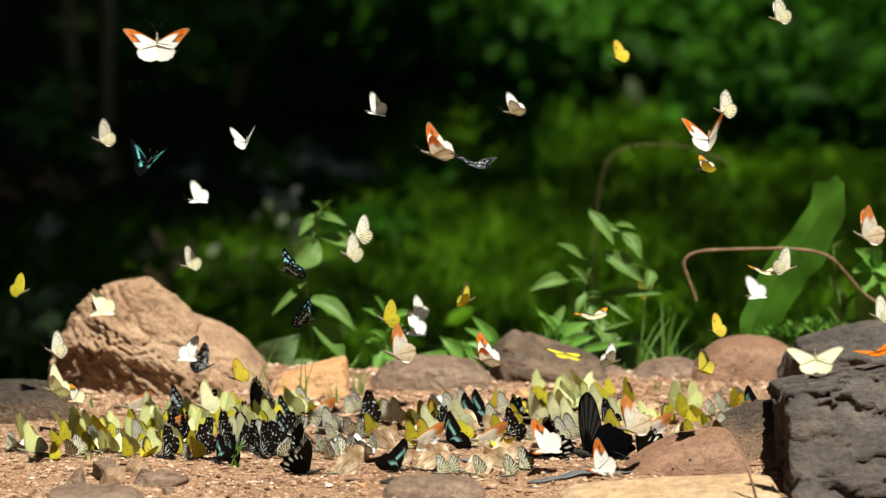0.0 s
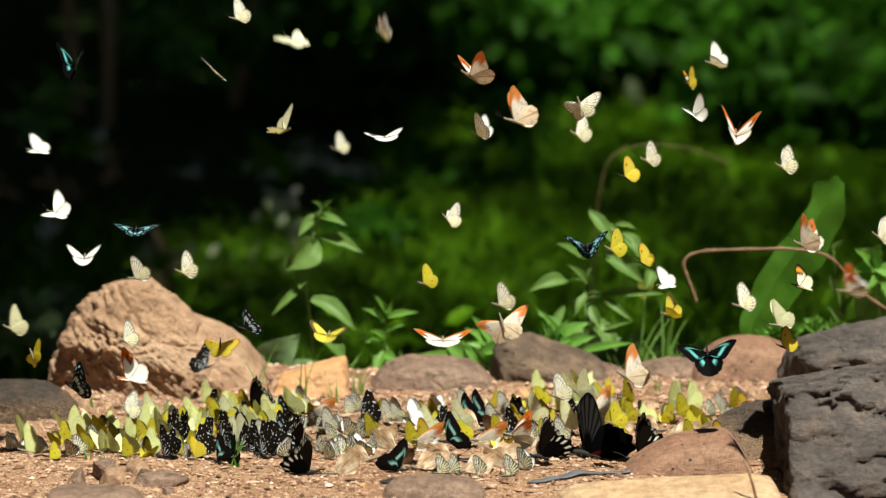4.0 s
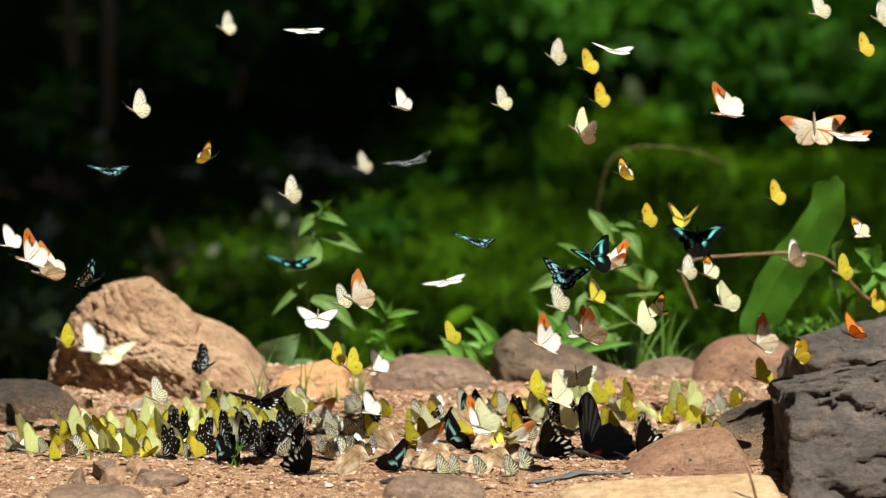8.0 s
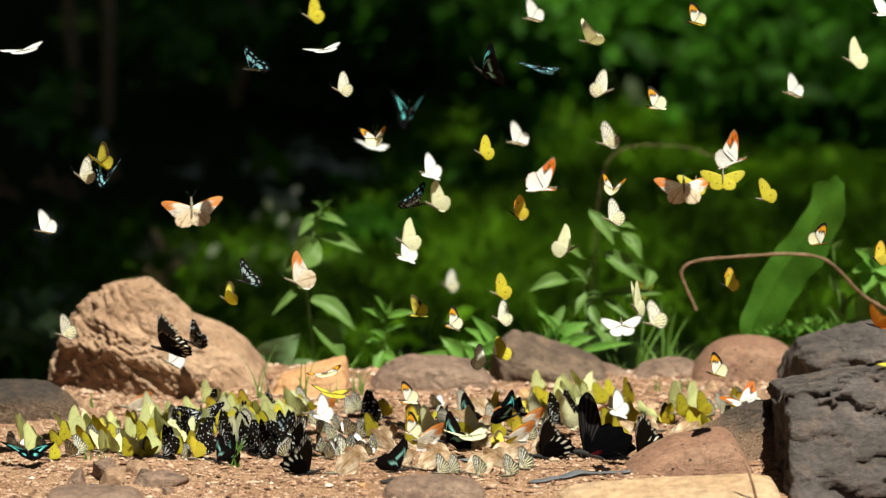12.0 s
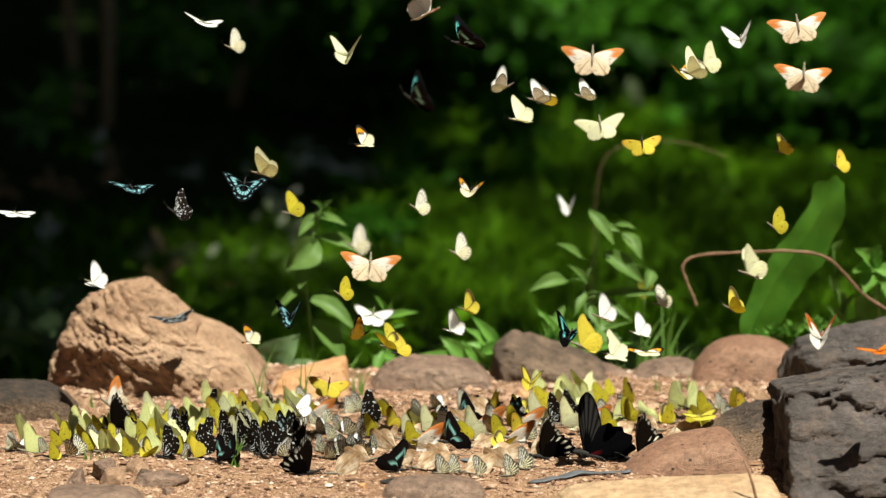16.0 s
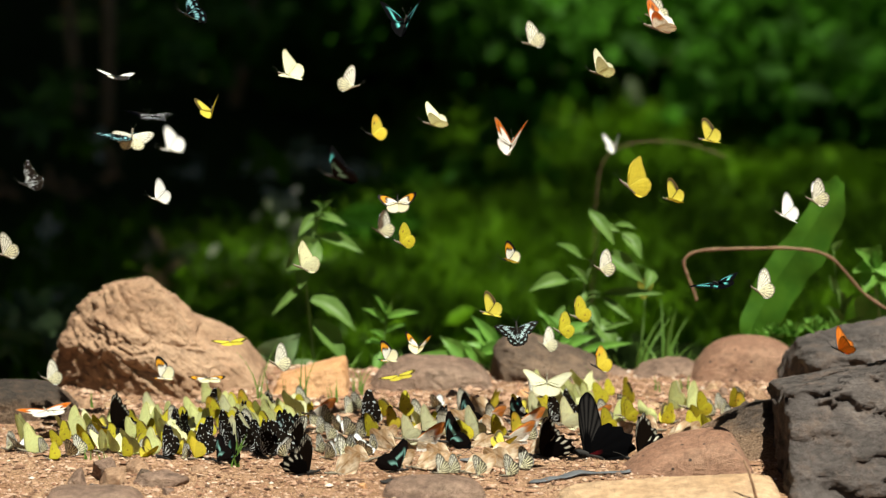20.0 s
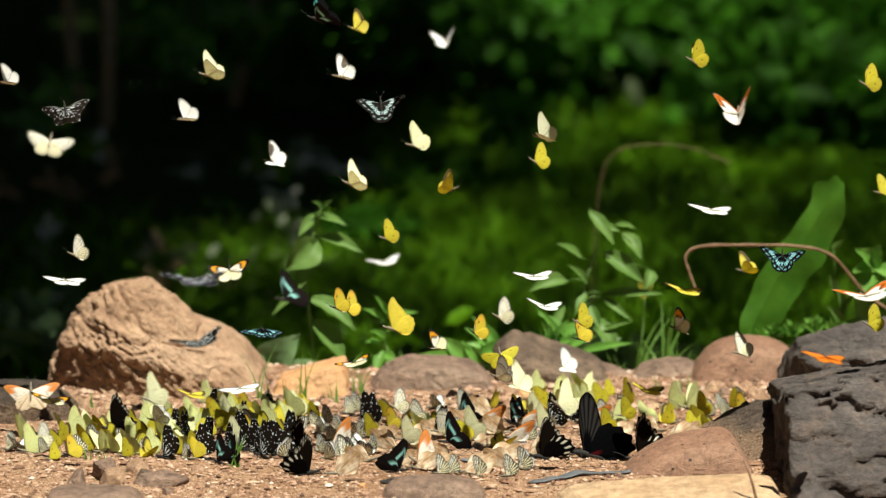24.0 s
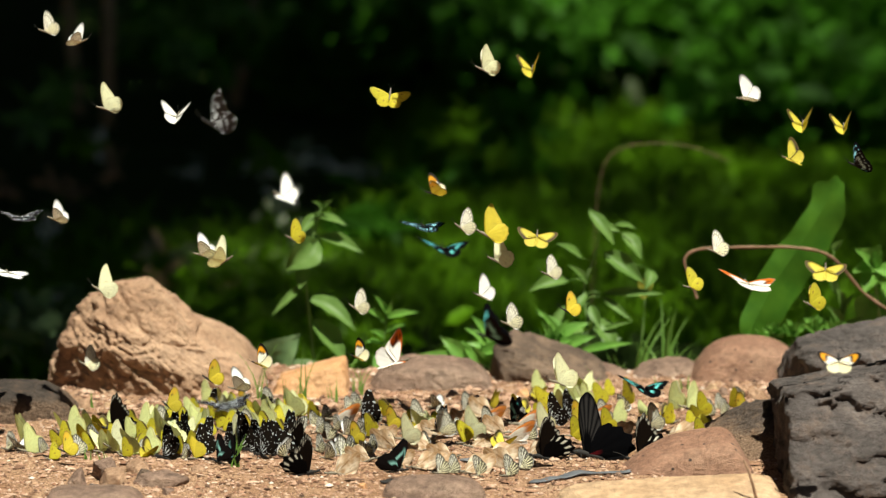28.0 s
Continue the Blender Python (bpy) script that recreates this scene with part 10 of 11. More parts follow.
    glide('yellow', [(0, -0.067, -0.10, 0.182, 'l'), (2, -0.130, -0.10, 0.289, 'l'), (3, -0.161, -0.10, 0.343, 'l'), (3.5, -0.142, -0.10, 0.240, 'v'), (5.5, -0.146, -0.10, 0.068, 'f'), (7, -0.130, -0.10, 0.099, 'l'), (8, -0.113, -0.10, 0.123, 'l'), (10, -0.135, -0.10, 0.203, 'l'), (12, -0.139, -0.10, 0.082, 'f'), (12.5, -0.136, -0.10, 0.099, 'l'), (14.5, -0.153, -0.10, 0.138, 'L'), (15, -0.133, -0.10, 0.152, 'l'), (17, -0.004, -0.10, 0.139, 'f'), (18, 0.022, -0.10, 0.141, 'f'), (19, 0.025, -0.10, 0.169, 'l'), (20, 0.056, -0.10, 0.187, 'u'), (21, 0.098, -0.10, 0.213, 'l'), (21.5, 0.132, -0.10, 0.217, 'l'), (22.45, 0.117, -0.10, 0.672, 'L'), (28, 0.117, -0.10, 0.672, 'L')])
    glide('yellow', [(0, 0.029, 0.04, 0.182, 'R'), (1, -0.004, 0.04, 0.174, 'f'), (2, -0.003, 0.04, 0.201, 'l'), (3, -0.017, 0.04, 0.211, 'L'), (3.5, -0.024, 0.04, 0.211, 'l'), (5.5, 0.002, 0.04, 0.174, 'l'), (6, 0.004, 0.04, 0.150, 'u'), (7, 0.012, 0.04, 0.154, 'L'), (8, 0.008, 0.04, 0.135, 'l'), (9, -0.012, 0.04, 0.121, 'f'), (10, -0.025, 0.04, 0.121, 'l'), (12, -0.035, 0.04, 0.163, 'u'), (12.5, -0.050, 0.04, 0.159, 'f'), (14.5, -0.093, 0.04, 0.158, 'l'), (15, -0.082, 0.04, 0.144, 'f'), (16, -0.069, 0.04, 0.133, 'l'), (17, -0.051, 0.04, 0.115, 'l'), (18, -0.064, 0.04, 0.110, 'v'), (20, -0.057, 0.04, 0.079, 'f'), (21, -0.046, 0.04, 0.063, 'f'), (21.5, -0.044, 0.04, 0.071, 'S'), (23.5, -0.047, 0.04, 0.268, 'l'), (24, -0.070, 0.04, 0.266, 'l'), (25, -0.100, 0.04, 0.277, 'l'), (26, -0.132, 0.04, 0.275, 'U'), (27, -0.157, 0.04, 0.284, 'u'), (28, -0.188, 0.04, 0.266, 'l')])
    glide('yellow_tip', [(0, 0.183, -0.13, 0.184, 'f'), (1, 0.174, -0.13, 0.254, 'l'), (2, 0.170, -0.13, 0.323, 'R'), (3, 0.215, -0.13, 0.346, 'f'), (3.5, 0.235, -0.13, 0.367, 'l'), (5.5, 0.150, -0.13, 0.352, 'l'), (6, 0.138, -0.13, 0.384, 'l'), (7, 0.145, -0.13, 0.443, 'S'), (8, 0.174, -0.13, 0.496, 'l'), (9, 0.191, -0.13, 0.520, 'L'), (10, 0.206, -0.13, 0.560, 'l'), (10.9, 0.207, -0.13, 0.673, 'L'), (28, 0.207, -0.13, 0.673, 'L')])
    glide('yellow_tip', [(0, -0.251, -0.16, 0.121, 'l'), (1, -0.239, -0.16, 0.145, 'S'), (1.9, -0.268, 0.17, 0.012, 'g'), (28, -0.268, 0.17, 0.012, 'g')])
    glide('yellow_tip', [(0, 0.326, -0.03, 0.359, 'L'), (1, 0.306, -0.03, 0.375, 'L'), (2, 0.284, -0.03, 0.407, 'l'), (3, 0.269, -0.03, 0.437, 'S'), (3.5, 0.269, -0.03, 0.458, 'l'), (5.5, 0.453, -0.03, 0.485, 'U'), (6, 0.502, -0.03, 0.534, 'l'), (6.9, 0.647, -0.03, 0.562, 'L'), (8.05, 0.075, -0.04, 0.669, 'L'), (9, 0.096, -0.04, 0.203, 'l'), (10, 0.047, -0.04, 0.190, 'l'), (12, 0.011, -0.04, 0.162, 'u'), (12.5, 0.004, -0.04, 0.190, 'l'), (14.5, 0.011, -0.04, 0.294, 'v'), (15, 0.032, -0.04, 0.314, 'f'), (16, 0.034, -0.04, 0.333, 'v'), (17, 0.046, -0.04, 0.322, 'v'), (18, 0.060, -0.04, 0.315, 'v'), (19, 0.072, -0.04, 0.292, 'v'), (20, 0.082, -0.04, 0.244, 'u'), (21, 0.057, -0.04, 0.251, 'l'), (21.5, 0.036, -0.04, 0.235, 'l'), (23.5, 0.011, -0.04, 0.132, 'u'), (24, -0.010, -0.04, 0.133, 'u'), (25, -0.031, -0.04, 0.122, 'l'), (26, -0.059, -0.04, 0.101, 'U'), (27, -0.068, -0.04, 0.120, 'l'), (28, -0.107, -0.04, 0.121, 'u')])
    glide('yellow_tip', [(0, 0.341, -0.05, 0.160, 'l'), (1, 0.317, -0.05, 0.167, 'l'), (2, 0.279, -0.05, 0.199, 's'), (3, 0.267, -0.05, 0.238, 'l'), (3.5, 0.249, -0.05, 0.245, 'l'), (5.5, 0.254, -0.05, 0.259, 'l'), (6, 0.238, -0.05, 0.267, 'l'), (7, 0.219, -0.05, 0.269, 'l'), (8, 0.253, -0.05, 0.298, 'l'), (9, 0.264, -0.05, 0.283, 'l'), (10, 0.286, -0.05, 0.313, 'l'), (11, 0.278, -0.05, 0.323, 'l'), (12, 0.212, -0.05, 0.337, 'v'), (12.5, 0.239, -0.05, 0.347, 'f'), (14.5, 0.309, -0.05, 0.402, 'l'), (15, 0.300, -0.05, 0.406, 'f'), (17, 0.290, -0.05, 0.548, 'L'), (17.9, 0.298, -0.05, 0.669, 'L'), (19.68, 0.298, -0.05, 0.900, 'L'), (21.21, -0.850, -0.15, 0.900, 'L'), (23, -0.639, -0.15, 0.053, 'L'), (24, -0.456, -0.15, 0.025, 'l'), (25, -0.463, -0.15, 0.029, 'l'), (26, -0.460, -0.15, 0.029, 'l'), (27, -0.461, -0.15, 0.029, 'l'), (28, -0.461, -0.15, 0.029, 'l')])
    glide('yellow_tip', [(0, -0.650, -0.07, 0.138, 'L'), (0.1, -0.650, -0.07, 0.138, 'L'), (1, -0.499, -0.07, 0.109, 'u'), (2, -0.530, -0.07, 0.136, 'R'), (3, -0.539, -0.07, 0.180, 'l'), (3.9, -0.648, -0.07, 0.209, 'L'), (5.05, -0.658, 0.02, 0.348, 'L'), (6, -0.447, 0.02, 0.319, 'u'), (7, -0.377, 0.02, 0.362, 'l'), (8, -0.298, 0.02, 0.367, 'R'), (9, -0.243, 0.02, 0.395, 'S'), (10, -0.191, 0.02, 0.407, 'v'), (11, -0.150, 0.02, 0.391, 'v'), (12.5, -0.051, 0.02, 0.389, 'S'), (14.5, 0.093, 0.02, 0.377, 'u'), (15.45, 0.063, 0.02, 0.666, 'L'), (28, 0.063, 0.02, 0.666, 'L')])
    glide('yellow_tip', [(0, 0.638, -0.14, 0.226, 'L'), (1, 0.312, -0.14, 0.198, 'l'), (2, 0.340, -0.14, 0.175, 'u'), (3, 0.403, -0.14, 0.210, 'u'), (3.5, 0.443, -0.14, 0.234, 'u'), (5.5, 0.385, -0.14, 0.189, 'u'), (6, 0.379, -0.14, 0.221, 'l'), (7, 0.349, -0.14, 0.238, 'l'), (8, 0.322, -0.14, 0.240, 'u'), (10, 0.305, -0.14, 0.365, 'v'), (11, 0.314, -0.14, 0.363, 'l'), (11.95, 0.635, -0.14, 0.390, 'L'), (28, 0.635, -0.14, 0.390, 'L')])
    glide('yellow_tip', [(0, 0.642, -0.12, 0.153, 'L'), (1.05, 0.642, -0.12, 0.153, 'L'), (2, 0.393, -0.42, 0.176, 'l'), (3, 0.407, -0.12, 0.151, 'l'), (5.5, 0.430, -0.12, 0.179, 'l'), (6, 0.419, -0.12, 0.211, 'l'), (7, 0.413, -0.12, 0.264, 'l'), (8, 0.405, -0.12, 0.335, 'l'), (9, 0.374, -0.12, 0.396, 'l'), (10, 0.323, -0.12, 0.410, 'u'), (11, 0.285, -0.12, 0.417, 'u'), (12, 0.257, -0.12, 0.445, 'u'), (12.5, 0.240, -0.12, 0.451, 'l'), (14.5, 0.221, -0.12, 0.405, 'l'), (15, 0.212, -0.12, 0.400, 'l'), (16, 0.243, -0.12, 0.396, 's'), (17, 0.200, -0.12, 0.482, 'f'), (18, 0.214, -0.12, 0.513, 'l'), (18.9, 0.197, -0.12, 0.673, 'L'), (23.05, -0.051, -0.04, 0.669, 'L'), (24, -0.116, -0.04, 0.186, 'l'), (24.95, -0.136, -0.04, 0.669, 'L'), (28, -0.136, -0.04, 0.669, 'L')])
    glide('yellow_tip', [(0, -0.649, -0.06, 0.226, 'L'), (2.1, -0.649, -0.06, 0.226, 'L'), (3, -0.483, -0.06, 0.198, 'l'), (3.5, -0.491, -0.06, 0.214, 'u'), (4.4, -0.649, -0.06, 0.243, 'L'), (6.05, -0.639, -0.14, 0.198, 'L'), (7, -0.418, -0.14, 0.170, 'u'), (7.95, -0.639, -0.14, 0.198, 'L'), (28, -0.639, -0.14, 0.198, 'L')])
    glide('yellow', [(0, 0.633, -0.16, 0.302, 'L'), (2.55, 0.633, -0.16, 0.302, 'L'), (3.5, 0.206, -0.16, 0.275, 'l'), (5.5, 0.244, -0.16, 0.299, 'l'), (6, 0.256, -0.16, 0.294, 'l'), (7, 0.272, -0.16, 0.287, 'f'), (8, 0.292, -0.16, 0.313, 'v'), (9, 0.292, -0.16, 0.337, 's'), (10, 0.328, -0.16, 0.316, 'l'), (11, 0.333, -0.16, 0.326, 'L'), (12, 0.339, -0.16, 0.359, 's'), (12.5, 0.334, -0.16, 0.347, 'v'), (14.5, 0.339, -0.16, 0.195, 'l'), (15, 0.331, -0.16, 0.179, 'L'), (16, 0.353, -0.16, 0.205, 'L'), (17, 0.385, -0.16, 0.243, 'l'), (18, 0.448, -0.16, 0.281, 'U'), (19, 0.506, -0.16, 0.345, 'l'), (19.9, 0.632, -0.16, 0.373, 'L'), (20.84, 0.850, -0.16, 0.900, 'L'), (21.66, 0.293, -0.07, 0.900, 'L'), (22.6, 0.293, -0.07, 0.670, 'L'), (23.5, 0.303, -0.07, 0.503, 'l'), (24, 0.312, -0.07, 0.501, 'l'), (25, 0.326, -0.07, 0.485, 'l'), (26, 0.344, -0.07, 0.447, 'L'), (27, 0.372, -0.07, 0.438, 'L'), (28, 0.442, -0.07, 0.419, 'v')])
    glide('yellow', [(0, 0.303, -0.05, 0.012, 'g'), (4.5, 0.303, -0.05, 0.012, 'g'), (5.5, 0.323, -0.14, 0.140, 'u'), (6, 0.326, -0.14, 0.131, 'l'), (7, 0.392, -0.14, 0.175, 'f'), (8, 0.389, -0.14, 0.117, 'l'), (9, 0.367, -0.14, 0.116, 'l'), (10, 0.351, -0.14, 0.078, 'l'), (10.9, 0.334, 0.15, 0.012, 'g'), (28, 0.334, 0.15, 0.012, 'g')])
    glide('yellow', [(0, -0.269, -0.01, 0.667, 'L'), (4.6, -0.269, -0.01, 0.667, 'L'), (5.5, -0.248, -0.01, 0.534, 'l'), (6, -0.274, -0.01, 0.554, 'l'), (7, -0.278, -0.01, 0.523, 'L'), (7.9, -0.328, -0.01, 0.667, 'L'), (9.05, 0.226, 0.00, 0.667, 'L'), (10, 0.147, 0.00, 0.223, 'l'), (11, 0.092, 0.00, 0.314, 'u'), (12, 0.052, 0.00, 0.378, 'l'), (12.5, 0.030, 0.00, 0.393, 'l'), (14.5, -0.047, 0.00, 0.480, 'l'), (15, -0.071, 0.00, 0.510, 'l'), (15.9, -0.120, 0.00, 0.667, 'L'), (17.05, -0.300, -0.02, 0.668, 'L'), (18, -0.286, -0.02, 0.361, 'U'), (19, -0.319, -0.02, 0.378, 'f'), (20, -0.292, -0.02, 0.431, 'v'), (21, -0.245, -0.02, 0.431, 'f'), (21.5, -0.223, -0.02, 0.441, 'U'), (23.5, -0.145, -0.02, 0.501, 'f'), (24, -0.108, -0.02, 0.532, 'u'), (24.9, -0.024, -0.02, 0.668, 'L'), (28, -0.024, -0.02, 0.668, 'L')])
    glide('yellow', [(0, 0.652, -0.04, 0.208, 'L'), (4.55, 0.652, -0.04, 0.208, 'L'), (5.5, 0.151, -0.04, 0.180, 'l'), (7, 0.143, -0.04, 0.205, 'f'), (8, 0.188, -0.04, 0.194, 'u'), (9, 0.133, -0.04, 0.106, 'u'), (10, 0.100, -0.04, 0.043, 'l'), (11, 0.086, -0.04, 0.077, 'f'), (12, 0.071, -0.04, 0.128, 'l'), (14.5, 0.078, -0.04, 0.153, 'l'), (15, 0.066, -0.04, 0.165, 'l'), (16, 0.030, -0.04, 0.181, 'u'), (17, 0.011, -0.04, 0.226, 'l'), (18, -0.024, -0.04, 0.235, 'u'), (19, -0.047, -0.04, 0.250, 'f'), (20, -0.049, -0.04, 0.271, 'l'), (21.5, -0.027, -0.04, 0.292, 'l'), (23.5, 0.001, -0.04, 0.318, 'u'), (24, 0.008, -0.04, 0.336, 'R'), (25, -0.003, -0.04, 0.345, 'R'), (26, -0.013, -0.04, 0.389, 'l'), (27, -0.046, -0.04, 0.420, 'u'), (28, -0.066, -0.04, 0.446, 's')])
    glide('yellow_tip', [(0, 0.654, -0.03, 0.218, 'L'), (4.55, 0.654, -0.03, 0.218, 'L'), (5.5, 0.176, -0.03, 0.189, 'l'), (6, 0.183, -0.03, 0.224, 'L'), (8, 0.225, -0.03, 0.352, 'L'), (9, 0.246, -0.03, 0.403, 'l'), (10, 0.264, -0.03, 0.452, 'U'), (11, 0.283, -0.03, 0.488, 's'), (12, 0.311, -0.03, 0.540, 'u'), (14.5, 0.183, -0.03, 0.452, 'l'), (15, 0.166, -0.03, 0.438, 'l'), (17, 0.072, -0.03, 0.465, 'u'), (18, 0.013, -0.03, 0.495, 'u'), (19, -0.034, -0.03, 0.466, 'l'), (20, -0.084, -0.03, 0.405, 'l'), (21, -0.137, -0.03, 0.359, 'u'), (21.5, -0.166, -0.03, 0.352, 'u'), (23.5, -0.254, -0.03, 0.251, 'v'), (24, -0.268, -0.03, 0.227, 'S'), (25, -0.272, -0.03, 0.197, 'L'), (26, -0.278, -0.03, 0.159, 'L'), (27, -0.276, -0.03, 0.125, 'l'), (28, -0.289, -0.03, 0.096, 'l')])
    glide('yellow_tip', [(0, 0.387, 0.15, 0.012, 'g'), (4.5, 0.387, 0.15, 0.012, 'g'), (5.5, 0.350, -0.09, 0.108, 'l'), (6, 0.350, -0.09, 0.131, 'l'), (7, 0.314, -0.09, 0.153, 'l'), (8, 0.270, -0.09, 0.186, 'U'), (9, 0.233, -0.09, 0.232, 'l'), (10, 0.182, -0.09, 0.257, 'l'), (11, 0.165, -0.09, 0.290, 'l'), (12, 0.093, -0.09, 0.313, 'l'), (12.5, 0.076, -0.09, 0.317, 'l'), (14.5, 0.020, -0.09, 0.328, 'l'), (15, 0.008, -0.09, 0.324, 'R'), (16, -0.100, -0.09, 0.395, 'u'), (17, 0.004, -0.09, 0.389, 'u'), (18, -0.033, -0.09, 0.361, 'l'), (19, -0.041, -0.09, 0.346, 'L'), (20, -0.056, -0.09, 0.320, 'S'), (21, -0.064, -0.09, 0.276, 'U'), (21.5, -0.073, -0.09, 0.251, 'f'), (23.5, -0.106, -0.09, 0.216, 'u'), (24, -0.129, -0.09, 0.197, 'l'), (25, -0.146, -0.09, 0.147, 'u'), (26, -0.192, -0.09, 0.143, 'l'), (27, -0.212, -0.09, 0.124, 'l'), (28, -0.227, -0.09, 0.121, 'u')])
    glide('yellow', [(0, 0.121, -0.04, 0.012, 'g'), (4.5, 0.121, -0.04, 0.012, 'g'), (5.5, 0.076, -0.18, 0.037, 'l'), (6, 0.071, -0.18, 0.037, 'l'), (7, 0.070, -0.18, 0.035, 'l'), (8, 0.111, -0.18, 0.110, 'l'), (9, 0.114, -0.18, 0.152, 'l'), (10, 0.091, -0.18, 0.181, 'l'), (11, 0.071, -0.18, 0.189, 'l'), (12, 0.069, -0.18, 0.228, 'l'), (12.5, 0.059, -0.18, 0.233, 'L'), (14.5, 0.104, -0.20, 0.090, 's'), (15, 0.097, -0.18, 0.093, 'l'), (16, 0.107, -0.18, 0.115, 'v'), (17, 0.119, -0.18, 0.134, 'R'), (18, 0.145, -0.18, 0.145, 'l'), (19, 0.162, -0.18, 0.134, 'l'), (20, 0.165, -0.18, 0.200, 'l'), (21, 0.191, -0.18, 0.228, 'l'), (21.5, 0.205, -0.18, 0.232, 'l'), (23.5, 0.261, -0.18, 0.232, 'l'), (24, 0.293, -0.18, 0.223, 'f'), (25, 0.327, -0.18, 0.237, 'L'), (27, 0.369, -0.18, 0.171, 'u'), (28, 0.463, -0.18, 0.249, 'S')])
    glide('yellow', [(0, 0.280, -0.03, 0.668, 'L'), (5.1, 0.280, -0.03, 0.668, 'L'), (6, 0.355, -0.03, 0.520, 'l'), (7, 0.419, -0.03, 0.523, 'L'), (7.9, 0.451, -0.03, 0.668, 'L'), (8.65, 0.451, -0.03, 0.900, 'L'), (9.3, 0.850, 0.06, 0.900, 'L'), (10.05, 0.664, 0.06, 0.320, 'L'), (11, 0.303, 0.06, 0.291, 'f'), (12, 0.321, 0.06, 0.324, 's'), (12.5, 0.374, 0.06, 0.364, 'v'), (14.5, 0.442, 0.06, 0.365, 'v'), (15, 0.457, 0.06, 0.354, 'v'), (16, 0.431, 0.06, 0.372, 'L'), (17, 0.369, 0.06, 0.401, 'l'), (18, 0.511, 0.06, 0.430, 'L'), (18.9, 0.662, 0.06, 0.459, 'L'), (23.1, 0.643, -0.09, 0.369, 'L'), (24, 0.540, -0.09, 0.341, 'l'), (26, 0.484, -0.09, 0.383, 'l'), (27, 0.475, -0.09, 0.388, 'u'), (28, 0.490, -0.09, 0.418, 'v')])
    glide('yellow_tip', [(0, 0.666, 0.04, 0.143, 'L'), (6.1, 0.666, 0.04, 0.143, 'L'), (7, 0.549, 0.04, 0.114, 'l'), (8, 0.550, 0.04, 0.177, 'l'), (9, 0.526, 0.04, 0.157, 'u'), (10, 0.467, 0.04, 0.177, 'l'), (11, 0.391, 0.04, 0.157, 'u'), (12, 0.364, 0.04, 0.204, 'l'), (12.5, 0.354, 0.04, 0.222, 'l'), (14.5, 0.418, 0.04, 0.293, 'u'), (15, 0.434, 0.04, 0.327, 'S'), (16, 0.503, 0.04, 0.356, 'l'), (17, 0.432, 0.04, 0.394, 'l'), (18, 0.503, 0.04, 0.396, 'l'), (18.9, 0.660, 0.04, 0.424, 'L'), (28, 0.660, 0.04, 0.424, 'L')])
    glide('yellow_tip', [(0, 0.636, -0.16, 0.153, 'L'), (6.1, 0.636, -0.16, 0.153, 'L'), (7, 0.451, -0.42, 0.170, 'l'), (9, 0.412, -0.16, 0.158, 'L'), (10, 0.380, -0.16, 0.137, 'u'), (11, 0.349, -0.16, 0.128, 'l'), (12, 0.332, -0.16, 0.121, 'u'), (12.5, 0.328, -0.16, 0.132, 'U'), (14.5, 0.299, -0.16, 0.142, 'l'), (15, 0.284, -0.16, 0.149, 'l'), (16, 0.247, -0.16, 0.144, 'f'), (17, 0.237, -0.16, 0.172, 'l'), (18, 0.207, -0.16, 0.182, 'U'), (19, 0.180, -0.16, 0.175, 'U'), (20, 0.192, -0.16, 0.135, 'l'), (21, 0.214, -0.16, 0.112, 'l'), (23.5, 0.264, -0.16, 0.182, 'f'), (24, 0.286, -0.16, 0.177, 'u'), (25, 0.317, -0.16, 0.174, 'l'), (26, 0.390, -0.16, 0.128, 'U'), (27, 0.462, -0.42, 0.183, 'U'), (28, 0.454, -0.42, 0.178, 'S')])
    glide('yellow_tip', [(0, 0.654, -0.02, 0.303, 'L'), (7.1, 0.654, -0.02, 0.303, 'L'), (8, 0.520, -0.02, 0.274, 'u'), (9, 0.519, -0.02, 0.229, 'u'), (10, 0.508, -0.02, 0.215, 'l'), (11, 0.506, -0.02, 0.212, 'L'), (12, 0.547, -0.02, 0.247, 'l'), (14.5, 0.538, -0.02, 0.333, 'v'), (15.4, 0.653, -0.02, 0.361, 'L'), (28, 0.653, -0.02, 0.361, 'L')])
    glide('yellow_tip', [(0, 0.086, 0.08, 0.012, 'g'), (8, 0.086, 0.08, 0.012, 'g'), (9, 0.066, -0.17, 0.037, 'u'), (10, 0.107, -0.17, 0.169, 'u'), (11, 0.125, -0.17, 0.291, 'u'), (11.95, 0.118, -0.17, 0.675, 'L'), (13.55, -0.075, -0.14, 0.673, 'L'), (14.5, -0.120, -0.14, 0.241, 'l'), (15.45, -0.072, -0.14, 0.673, 'L'), (28, -0.072, -0.14, 0.673, 'L')])
    glide('yellow', [(0, -0.651, -0.01, 0.471, 'L'), (8.1, -0.651, -0.01, 0.471, 'L'), (9, -0.541, -0.01, 0.442, 'L'), (10, -0.386, -0.01, 0.408, 'f'), (11, -0.288, -0.01, 0.471, 'R'), (12, -0.162, -0.01, 0.550, 'l'), (12.5, -0.073, -0.01, 0.559, 'u'), (12.81, -0.073, -0.01, 0.900, 'L'), (13.09, -0.074, -0.01, 0.900, 'L'), (13.4, -0.074, -0.01, 0.667, 'L'), (28, -0.074, -0.01, 0.667, 'L')])
